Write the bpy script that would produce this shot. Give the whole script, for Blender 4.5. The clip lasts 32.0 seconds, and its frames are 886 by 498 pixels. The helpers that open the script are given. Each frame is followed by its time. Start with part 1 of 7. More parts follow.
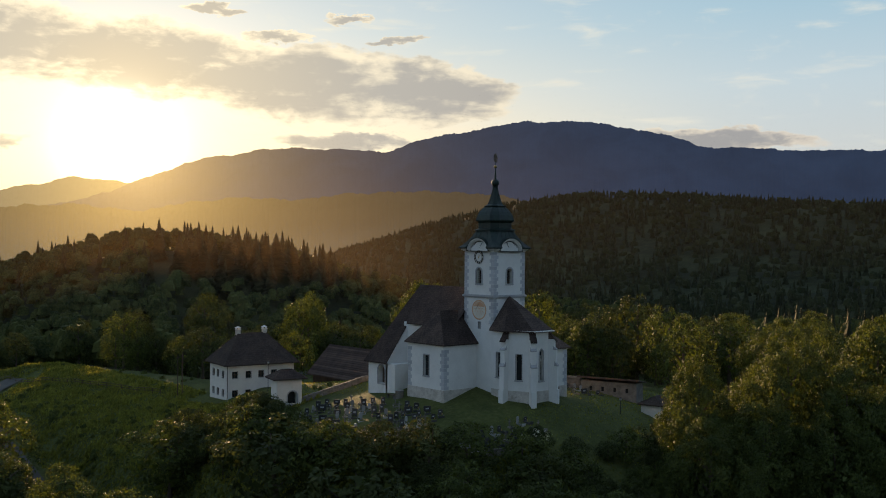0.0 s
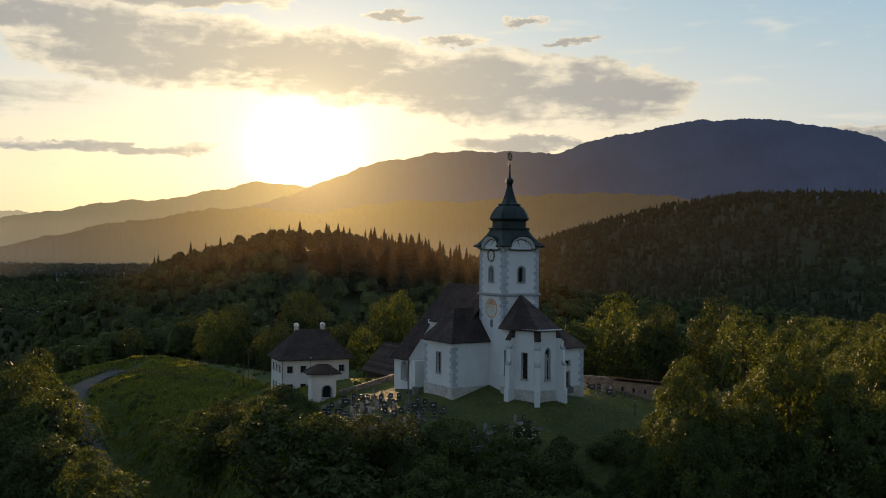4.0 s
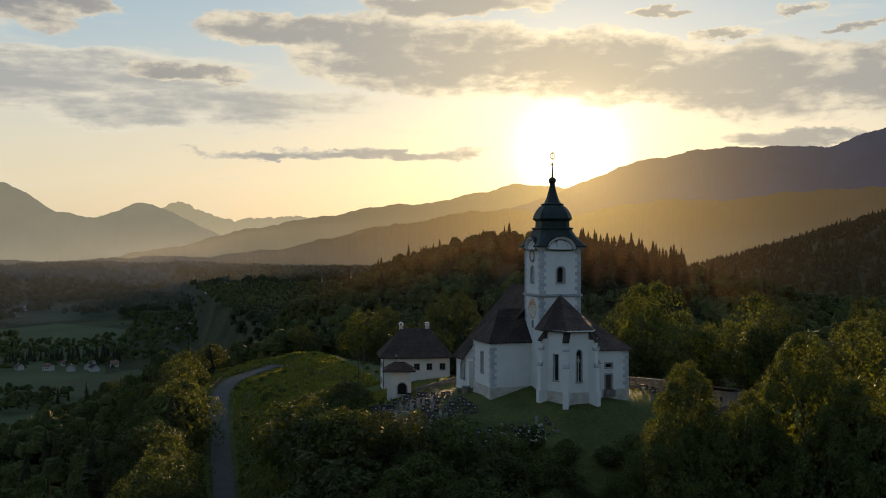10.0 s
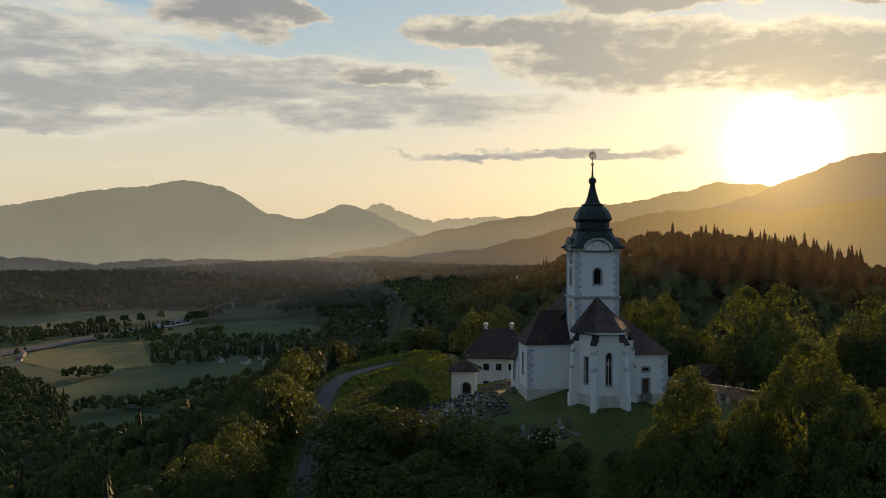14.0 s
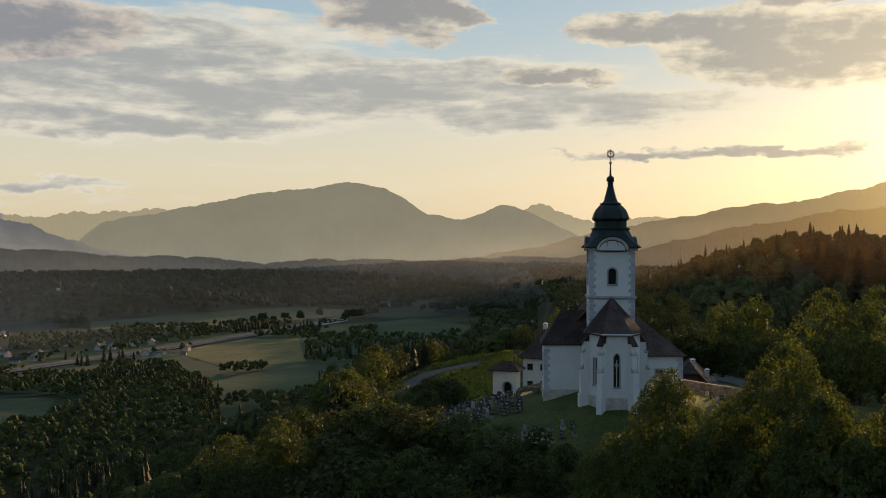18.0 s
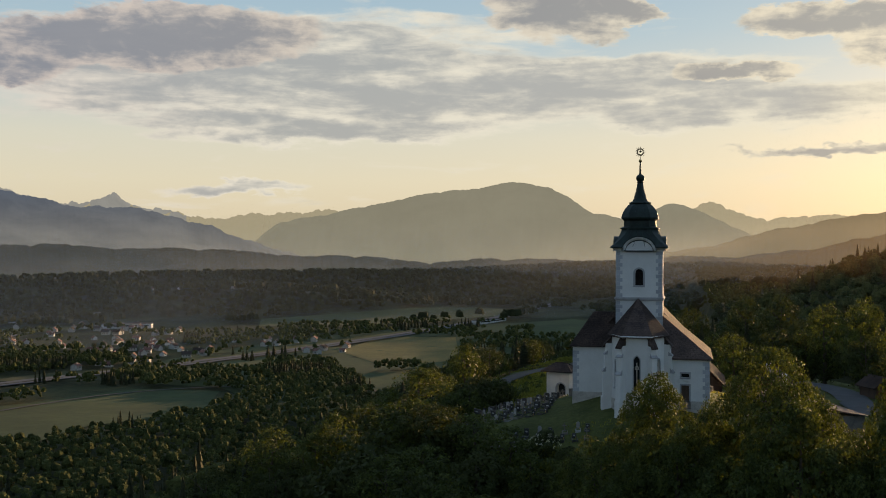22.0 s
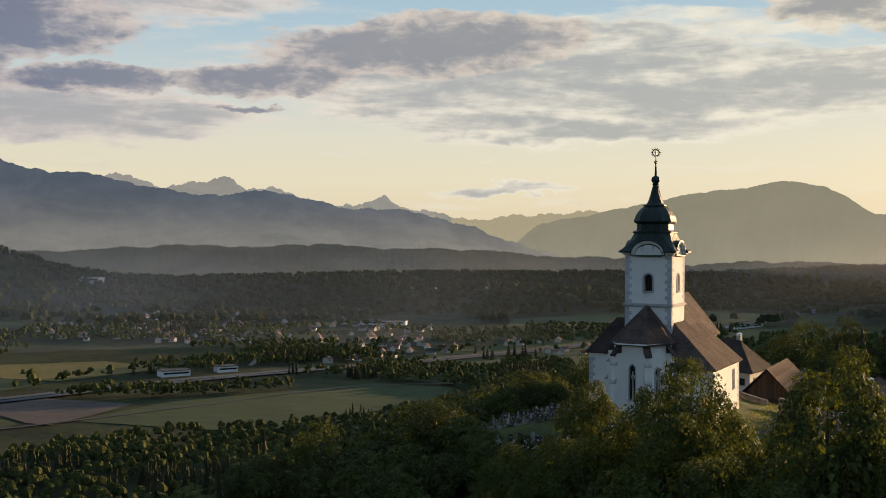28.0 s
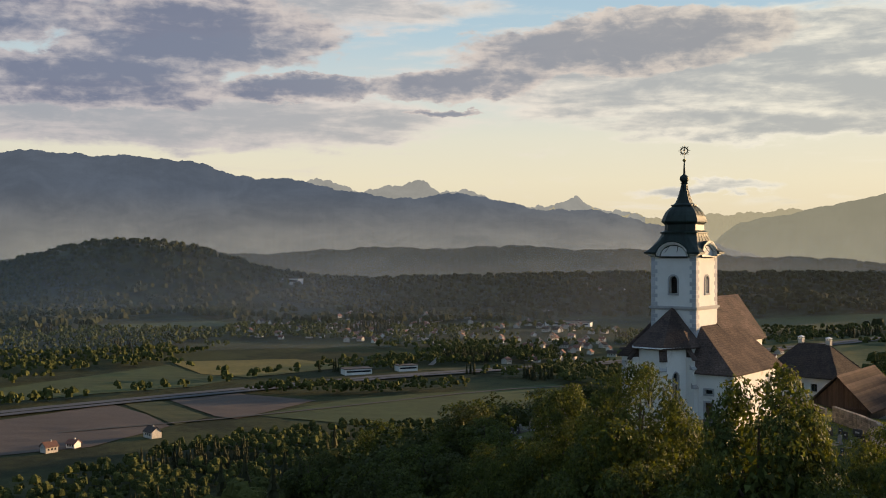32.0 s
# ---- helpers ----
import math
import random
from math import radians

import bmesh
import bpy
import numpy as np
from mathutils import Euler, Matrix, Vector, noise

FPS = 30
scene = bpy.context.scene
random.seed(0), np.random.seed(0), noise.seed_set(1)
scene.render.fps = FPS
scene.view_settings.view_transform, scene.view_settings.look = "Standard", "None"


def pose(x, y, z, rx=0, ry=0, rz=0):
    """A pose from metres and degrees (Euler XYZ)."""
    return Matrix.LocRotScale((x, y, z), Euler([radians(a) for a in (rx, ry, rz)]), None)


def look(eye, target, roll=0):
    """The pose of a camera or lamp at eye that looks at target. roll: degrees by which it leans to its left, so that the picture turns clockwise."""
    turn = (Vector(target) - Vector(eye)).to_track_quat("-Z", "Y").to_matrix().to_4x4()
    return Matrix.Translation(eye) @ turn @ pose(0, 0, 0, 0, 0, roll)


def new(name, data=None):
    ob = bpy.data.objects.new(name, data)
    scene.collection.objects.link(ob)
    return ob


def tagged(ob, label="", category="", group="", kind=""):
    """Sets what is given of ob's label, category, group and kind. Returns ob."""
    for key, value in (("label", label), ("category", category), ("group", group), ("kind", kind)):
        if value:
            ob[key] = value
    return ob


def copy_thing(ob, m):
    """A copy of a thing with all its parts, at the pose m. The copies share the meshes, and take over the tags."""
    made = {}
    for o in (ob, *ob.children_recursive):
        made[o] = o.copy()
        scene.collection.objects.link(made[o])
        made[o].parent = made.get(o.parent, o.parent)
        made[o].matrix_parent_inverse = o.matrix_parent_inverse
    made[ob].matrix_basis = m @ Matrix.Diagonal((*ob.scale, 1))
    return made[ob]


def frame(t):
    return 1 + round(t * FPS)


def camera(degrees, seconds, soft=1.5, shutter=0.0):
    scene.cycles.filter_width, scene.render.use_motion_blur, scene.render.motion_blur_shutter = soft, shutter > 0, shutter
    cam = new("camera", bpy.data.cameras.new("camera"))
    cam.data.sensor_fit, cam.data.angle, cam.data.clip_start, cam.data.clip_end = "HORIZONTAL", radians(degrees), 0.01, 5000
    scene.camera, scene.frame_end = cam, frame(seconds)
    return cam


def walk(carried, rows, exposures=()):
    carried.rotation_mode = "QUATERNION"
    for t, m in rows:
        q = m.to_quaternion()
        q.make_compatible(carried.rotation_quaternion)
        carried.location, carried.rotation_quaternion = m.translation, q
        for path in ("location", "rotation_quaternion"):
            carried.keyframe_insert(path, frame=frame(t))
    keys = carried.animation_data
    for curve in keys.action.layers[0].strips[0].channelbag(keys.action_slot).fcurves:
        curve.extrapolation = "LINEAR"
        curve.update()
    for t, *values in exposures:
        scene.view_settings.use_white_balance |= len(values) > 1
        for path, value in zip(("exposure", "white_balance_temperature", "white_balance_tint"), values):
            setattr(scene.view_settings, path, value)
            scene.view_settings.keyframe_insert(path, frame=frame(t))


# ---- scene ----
cam = camera(46.32, 32.0, 1.0)
ROWS = [
    (0, -101.44, -106.83, 18.95, -40.654, -0.122, 0.485),
    (0.5, -99.16, -108.79, 18.91, -39.319, -0.105, 0.481),
    (1, -96.88, -110.72, 18.85, -38.199, -0.098, 0.483),
    (1.5, -94.64, -112.61, 18.79, -36.821, -0.101, 0.481),
    (2, -92.41, -114.46, 18.75, -35.621, -0.1, 0.503),
    (2.5, -90.19, -116.29, 18.73, -34.443, -0.106, 0.518),
    (3, -88, -118.06, 18.71, -33.257, -0.114, 0.521),
    (3.5, -85.87, -119.75, 18.69, -32.09, -0.106, 0.486),
    (5.5, -77.23, -125.63, 18.44, -27.547, -0.08, 0.484),
    (6, -74.85, -126.94, 18.46, -26.244, -0.094, 0.419),
    (6.5, -72.49, -128.2, 18.5, -24.804, -0.11, 0.285),
    (7, -70.17, -129.39, 18.56, -23.529, -0.114, 0.167),
    (7.5, -67.87, -130.54, 18.62, -22.289, -0.122, 0.068),
    (8, -65.52, -131.66, 18.67, -21.029, -0.128, 0.005),
    (8.5, -63.14, -132.73, 18.7, -19.737, -0.14, -0.028),
    (9, -60.71, -133.74, 18.72, -18.541, -0.135, -0.046),
    (9.5, -58.21, -134.71, 18.73, -17.4, -0.112, -0.018),
    (10, -55.66, -135.63, 18.75, -16.286, -0.103, 0.011),
    (10.5, -53.06, -136.49, 18.77, -15.105, -0.096, 0.03),
    (11, -50.4, -137.33, 18.79, -13.517, -0.101, 0.034),
    (11.5, -47.71, -138.12, 18.82, -12.036, -0.101, 0.046),
    (12, -44.89, -138.9, 18.86, -10.444, -0.098, 0.077),
    (12.5, -42.03, -139.63, 18.88, -8.94, -0.1, 0.091),
    (13, -39.17, -140.29, 18.89, -7.491, -0.082, 0.094),
    (13.5, -36.39, -140.89, 18.89, -6.321, -0.089, 0.096),
    (14, -33.66, -141.44, 18.87, -5.177, -0.095, 0.062),
    (14.5, -31.01, -141.93, 18.87, -4.114, -0.093, 0.026),
    (16.5, -20.69, -143.05, 18.84, 0.532, -0.074, 0.028),
    (17, -18.19, -143.08, 18.81, 1.686, -0.074, 0.065),
    (17.5, -15.75, -143.07, 18.79, 2.725, -0.077, 0.105),
    (18, -13.34, -143, 18.76, 3.848, -0.084, 0.136),
    (18.5, -10.93, -142.9, 18.72, 5.02, -0.09, 0.132),
    (19, -8.54, -142.76, 18.68, 6.24, -0.092, 0.131),
    (19.5, -6.18, -142.58, 18.66, 7.397, -0.097, 0.126),
    (20, -3.78, -142.36, 18.68, 8.542, -0.1, 0.115),
    (20.5, -1.38, -142.09, 18.74, 9.667, -0.108, 0.117),
    (21, 1.03, -141.78, 18.8, 10.804, -0.107, 0.12),
    (21.5, 3.43, -141.4, 18.84, 11.962, -0.1, 0.101),
    (22, 5.94, -140.96, 18.87, 13.191, -0.113, 0.058),
    (22.5, 8.55, -140.45, 18.89, 14.372, -0.111, 0.011),
    (23, 11.25, -139.87, 18.9, 15.573, -0.106, -0.017),
    (23.5, 14, -139.23, 18.89, 16.834, -0.088, -0.012),
    (24, 16.81, -138.53, 18.9, 17.993, -0.093, 0.003),
    (24.5, 19.64, -137.79, 18.92, 19.076, -0.078, 0.022),
    (25, 22.46, -137.02, 18.97, 20.198, -0.07, 0.039),
    (25.5, 25.25, -136.2, 19.02, 21.392, -0.084, 0.061),
    (27.5, 35.83, -131.92, 19.23, 26.37, -0.086, 0.375),
    (28, 38.36, -130.72, 19.28, 27.937, -0.106, 0.341),
    (28.5, 40.83, -129.52, 19.33, 29.362, -0.107, 0.244),
    (29, 43.22, -128.29, 19.37, 30.727, -0.111, 0.122),
    (29.5, 45.56, -127.04, 19.4, 32.157, -0.107, 0.018),
    (30, 47.9, -125.71, 19.43, 33.54, -0.105, -0.019),
    (30.5, 50.28, -124.32, 19.46, 34.737, -0.094, -0.051),
    (31, 52.69, -122.88, 19.48, 36.179, -0.093, -0.05),
    (31.5, 55.14, -121.41, 19.5, 37.627, -0.087, -0.045),
    (32, 57.64, -119.9, 19.5, 38.79, -0.072, -0.036),
]
PATH = [(t, pose(x, y, z, 90 + pitch, 0, yaw) @ pose(0, 0, 0, 0, 0, roll)) for t, x, y, z, yaw, pitch, roll in ROWS]
walk(cam, PATH, [(0, 0.87), (5, 0.73), (13, 0.63), (20, 0.68), (25, 0.75), (28, 0.81), (32, 0.87)])

# ---- light ----
SUN_AZ, SUN_EL = 23.3, 5.2  # degrees right of +y, and above the horizon
SUN_DIR = Vector((math.sin(radians(SUN_AZ)) * math.cos(radians(SUN_EL)), math.cos(radians(SUN_AZ)) * math.cos(radians(SUN_EL)), math.sin(radians(SUN_EL))))


class Graph:
    """Short notation for shader nodes."""

    def __init__(self, tree, fresh=True):
        self.t = tree
        if fresh:
            tree.nodes.clear()

    def put(self, sock, value):
        if isinstance(value, bpy.types.NodeSocket):
            self.t.links.new(value, sock)
        elif value is not None:
            if sock.type == "RGBA" and isinstance(value, (tuple, list)) and len(value) == 3:
                value = (*value, 1)
            sock.default_value = value

    def math(self, op, a, b=None, c=None, clamp=False):
        n = self.t.nodes.new("ShaderNodeMath")
        n.operation, n.use_clamp = op, clamp
        for s, v in zip(n.inputs, (a, b, c)):
            self.put(s, v)
        return n.outputs[0]

    def add(self, a, b):
        return self.math("ADD", a, b)

    def sub(self, a, b):
        return self.math("SUBTRACT", a, b)

    def mul(self, a, b, clamp=False):
        return self.math("MULTIPLY", a, b, clamp=clamp)

    def step(self, v, lo, hi, out_lo=0.0, out_hi=1.0):
        n = self.t.nodes.new("ShaderNodeMapRange")
        n.interpolation_type = "SMOOTHSTEP"
        for s, x in zip(n.inputs, (v, lo, hi, out_lo, out_hi)):
            self.put(s, x)
        return n.outputs[0]

    def vec(self, op, a, b=None):
        n = self.t.nodes.new("ShaderNodeVectorMath")
        n.operation = op
        self.put(n.inputs[0], a)
        if b is not None:
            self.put(n.inputs[1], b)
        return n.outputs["Value"] if op in ("DOT_PRODUCT", "LENGTH") else n.outputs[0]

    def split(self, v):
        n = self.t.nodes.new("ShaderNodeSeparateXYZ")
        self.put(n.inputs[0], v)
        return n.outputs[0], n.outputs[1], n.outputs[2]

    def join(self, x, y, z):
        n = self.t.nodes.new("ShaderNodeCombineXYZ")
        for s, v in zip(n.inputs, (x, y, z)):
            self.put(s, v)
        return n.outputs[0]

    def noise(self, v, scale, detail=4.0, rough=0.55, distort=0.0):
        n = self.t.nodes.new("ShaderNodeTexNoise")
        self.put(n.inputs["Vector"], v)
        n.inputs["Scale"].default_value, n.inputs["Detail"].default_value = scale, detail
        n.inputs["Roughness"].default_value, n.inputs["Distortion"].default_value = rough, distort
        return n.outputs[0]

    def mix(self, f, a, b, kind="MIX"):
        n = self.t.nodes.new("ShaderNodeMix")
        n.data_type, n.blend_type = "RGBA", kind
        self.put(n.inputs[0], f)
        self.put(n.inputs[6], a)
        self.put(n.inputs[7], b)
        return n.outputs[2]

    def ramp(self, f, stops):
        n = self.t.nodes.new("ShaderNodeValToRGB")
        e = n.color_ramp.elements
        while len(e) < len(stops):
            e.new(0.5)
        for el, (p, c) in zip(e, stops):
            el.position, el.color = p, (*c, 1)
        self.put(n.inputs[0], f)
        return n.outputs[0]

    def node(self, kind, **inputs):
        n = self.t.nodes.new(kind)
        for k, v in inputs.items():
            self.put(n.inputs[k.replace("_", " ")], v)
        return n

    def place(self):
        return self.t.nodes.new("ShaderNodeNewGeometry").outputs["Position"]


def sky():
    world = bpy.data.worlds.new("sky")
    world.use_nodes = True
    scene.world = world
    g = Graph(world.node_tree)
    way = g.t.nodes.new("ShaderNodeTexCoord").outputs["Generated"]
    x, y, z = g.split(way)
    az = g.mul(g.math("ARCTAN2", x, y), 57.2958)
    el = g.mul(g.math("ARCSINE", z), 57.2958)
    near = g.vec("DOT_PRODUCT", way, tuple(SUN_DIR))
    off = g.mul(g.math("ARCCOSINE", g.math("MINIMUM", near, 0.999999)), 57.2958)
    nishita = g.t.nodes.new("ShaderNodeTexSky")
    nishita.sky_type, nishita.sun_disc = "NISHITA", False
    nishita.sun_elevation, nishita.sun_rotation = radians(SUN_EL), radians(SUN_AZ)
    nishita.air_density, nishita.dust_density = 1.0, 2.0
    base = g.mix(1.0, nishita.outputs[0], (SKY_GAIN, SKY_GAIN, SKY_GAIN), "MULTIPLY")
    # the clear evening sky: golden low down, pale in the middle, blue above
    up = g.step(el, 0.0, 40.0, 0.0, 1.0)
    lin = g.t.nodes.new("ShaderNodeMapRange")
    for s, v in zip(lin.inputs, (el, 0.0, 40.0, 0.0, 1.0)):
        g.put(s, v)
    up = lin.outputs[0]
    warm = g.ramp(up, [(0.0, (0.78, 0.65, 0.44)), (0.09, (0.82, 0.74, 0.55)), (0.15, (0.76, 0.73, 0.60)), (0.21, (0.62, 0.67, 0.65)), (0.29, (0.45, 0.59, 0.67)), (0.42, (0.30, 0.48, 0.64)), (1.0, (0.20, 0.34, 0.56))])
    cool = g.ramp(up, [(0.0, (0.45, 0.47, 0.50)), (0.12, (0.56, 0.60, 0.62)), (0.22, (0.50, 0.61, 0.68)), (0.32, (0.36, 0.54, 0.66)), (0.5, (0.24, 0.42, 0.62)), (1.0, (0.19, 0.33, 0.56))])
    north = g.mul(g.step(az, 38.0, 60.0), 1.0)
    back = g.step(off, 75.0, 120.0)
    clear = g.mix(g.math("MAXIMUM", north, back), warm, cool)
    clear = g.mix(0.85, base, clear)
    dusk = g.mul(g.step(off, 80.0, 130.0, 1.0, 0.72), g.step(el, 16.0, 50.0, 1.0, 0.95))
    clear = g.mix(1.0, clear, g.join(dusk, dusk, dusk), "MULTIPLY")
    # clouds, in degrees: centre, half width, half height, lean
    wob = g.noise(g.join(g.mul(az, 0.09), g.mul(el, 0.28), 0.0), 1.0, 7.0, 0.62)
    az2 = g.add(az, g.mul(g.sub(wob, 0.5), 7.0))
    el2 = g.add(el, g.mul(g.sub(g.noise(g.join(g.mul(az, 0.22), g.mul(el, 0.5), 3.0), 1.0, 8.0, 0.62), 0.5), 2.6))

    def bank(blobs):
        cover = None
        for a, e, w, h, lean in blobs:
            dx = g.mul(g.sub(az2, a), 1.0 / w)
            dy = g.mul(g.sub(g.sub(el2, e), g.mul(g.sub(az2, a), lean)), 1.0 / h)
            d = g.math("MAXIMUM", g.sub(1.0, g.add(g.mul(dx, dx), g.mul(dy, dy))), -0.9)
            cover = d if cover is None else g.math("SMOOTH_MAX", cover, d, 0.3)
        return cover

    puff = g.noise(g.join(g.mul(az, 0.40), g.mul(el, 0.72), 7.0), 1.0, 9.0, 0.56, 0.35)
    fine = g.noise(g.join(g.mul(az, 0.8), g.mul(el, 2.2), 1.0), 1.0, 6.0, 0.62, 0.2)
    curl = g.noise(g.join(g.mul(az, 0.22), g.mul(el, 1.1), 11.0), 1.0, 8.0, 0.62, 0.5)
    lump = g.noise(g.join(g.mul(az, 0.85), g.mul(el, 1.5), 2.0), 1.0, 6.0, 0.55, 0.4)
    streak = g.noise(g.join(g.mul(az, 0.20), g.mul(el, 1.05), 5.0), 1.0, 9.0, 0.54, 0.35)
    dens = g.add(g.add(g.mul(bank(CLOUDS), 1.5), g.mul(g.sub(puff, 0.5), 1.5)), g.mul(g.sub(fine, 0.5), 0.45))
    alpha = g.step(dens, 0.0, 0.42)
    thick = g.step(g.add(g.add(dens, g.mul(g.sub(curl, 0.5), 2.2)), g.mul(g.sub(lump, 0.5), 1.8)), -0.05, 1.35)
    # a broken, streaky sheet, thin enough to let the light through
    thin = g.add(g.add(g.mul(bank(SHEETS), 1.3), 0.75), g.mul(g.sub(streak, 0.5), 3.6))
    high = g.mul(g.step(el, 15.0, 26.0), 0.5)
    thin = g.math("MAXIMUM", thin, g.add(g.sub(high, 0.4), g.mul(g.sub(puff, 0.5), 3.0)))
    sheet = g.step(thin, -0.1, 1.1, 0.0, 0.9)
    soft = g.step(g.add(g.add(thin, g.mul(g.sub(curl, 0.5), 3.0)), g.mul(g.sub(lump, 0.5), 1.2)), 0.3, 2.2)
    # edges glow where the sun stands behind them, cores stay grey
    far = g.mul(off, 1.0 / 90.0)
    lit = g.ramp(far, [(0.0, (1.5, 1.2, 0.75)), (0.12, (0.92, 0.80, 0.58)), (0.3, (0.72, 0.65, 0.52)), (0.62, (0.62, 0.54, 0.48)), (1.0, (0.45, 0.42, 0.44))])
    core = g.ramp(far, [(0.0, (0.80, 0.62, 0.36)), (0.07, (0.60, 0.52, 0.39)), (0.16, (0.43, 0.405, 0.36)), (0.35, (0.32, 0.315, 0.31)), (0.62, (0.27, 0.28, 0.31)), (0.82, (0.17, 0.19, 0.26)), (1.0, (0.15, 0.17, 0.25))])
    gauze = g.ramp(far, [(0.0, (1.0, 0.86, 0.58)), (0.2, (0.84, 0.77, 0.61)), (0.5, (0.82, 0.76, 0.63)), (0.72, (0.70, 0.62, 0.56)), (0.85, (0.52, 0.47, 0.47))])
    shade = g.ramp(far, [(0.0, (0.74, 0.61, 0.40)), (0.2, (0.45, 0.44, 0.41)), (0.5, (0.39, 0.395, 0.385)), (0.8, (0.36, 0.36, 0.38)), (1.0, (0.27, 0.29, 0.34))])
    dim = g.join(dusk, dusk, dusk)
    veil = g.mix(1.0, g.mix(soft, gauze, shade), dim, "MULTIPLY")
    cloud = g.mix(1.0, g.mix(thick, lit, core), dim, "MULTIPLY")
    full = g.mix(sheet, clear, veil)
    full = g.mix(g.mul(alpha, 0.95), full, cloud)
    # the glow of the sun through the evening haze
    bare = g.sub(1.0, g.mul(g.mul(alpha, thick), 0.72))
    g1 = g.math("EXPONENT", g.mul(g.mul(off, off), -1.0 / 3.4))
    g2 = g.mul(bare, g.math("EXPONENT", g.mul(off, -1.0 / 2.8)))
    g3 = g.mul(bare, g.math("EXPONENT", g.mul(off, -1.0 / 12.0)))
    full = g.mix(1.0, full, g.mix(1.0, (3.6, 3.2, 2.3), g.join(g1, g1, g1), "MULTIPLY"), "ADD")
    full = g.mix(1.0, full, g.mix(1.0, (1.3, 1.0, 0.52), g.join(g2, g2, g2), "MULTIPLY"), "ADD")
    full = g.mix(1.0, full, g.mix(1.0, (0.07, 0.055, 0.03), g.join(g3, g3, g3), "MULTIPLY"), "ADD")
    bg = g.node("ShaderNodeBackground", Color=full, Strength=0.62)
    out = g.t.nodes.new("ShaderNodeOutputWorld")
    g.t.links.new(bg.outputs[0], out.inputs[0])


SKY_GAIN = 0.09
CLOUDS = (
    (8, 11.6, 5.5, 1.0, -0.02), (15, 10.5, 8.5, 2.4, -0.05), (24, 9.7, 9.0, 2.3, -0.06), (32.5, 8.9, 8.0, 2.4, -0.06), (39.5, 8.4, 5.0, 1.9, -0.05),
    (17, 13.4, 6.0, 0.8, 0.0), (27.2, 12.5, 2.2, 0.26, 0.0), (35, 12.3, 1.5, 0.17, -0.03), (38.7, 11.1, 2.4, 0.22, 0.03), (31, 11.4, 2.4, 0.25, 0.02),
    (11, 5.25, 9.0, 0.36, 0.01), (35, 5.75, 5.0, 0.45, 0.0), (55, 5.7, 6.5, 0.7, 0.0), (-3, 12.5, 2.4, 0.7, 0.0), (-6.5, 13.0, 4.6, 2.0, 0.0), (2.5, 9.4, 3.6, 0.5, -0.04),
    (-52, 11.2, 9.0, 2.3, 0.03), (-58, 8.8, 8.0, 1.7, 0.0), (-47, 8.6, 5.0, 0.8, 0.0), (-66, 12.5, 9.0, 3.0, 0.0),
    (-39, 7.4, 2.6, 0.25, 0.02), (-29, 11.0, 10.5, 1.9, 0.06), (-38, 8.9, 5.5, 1.0, 0.03),
)
SHEETS = (
    (-25, 3.15, 3.6, 0.4, -0.02),     (-24, 9.8, 15.0, 2.6, 0.03), (-13, 8.2, 11.0, 1.7, 0.02), (-6, 8.8, 12.0, 1.4, 0.02), (2, 7.6, 9.0, 1.2, 0.0), (-53, 7.0, 14.0, 1.6, 0.0), (-20, 6.6, 9.0, 0.9, 0.0), (-50, 13, 12, 1.5, 0.0),
)
sky()
sun = new("sun", bpy.data.lights.new("sun", "SUN"))
sun.data.energy, sun.data.angle, sun.data.color = 5.6, radians(1.5), (1.0, 0.64, 0.33)
sun.matrix_world = look(SUN_DIR * 100, (0, 0, 0))

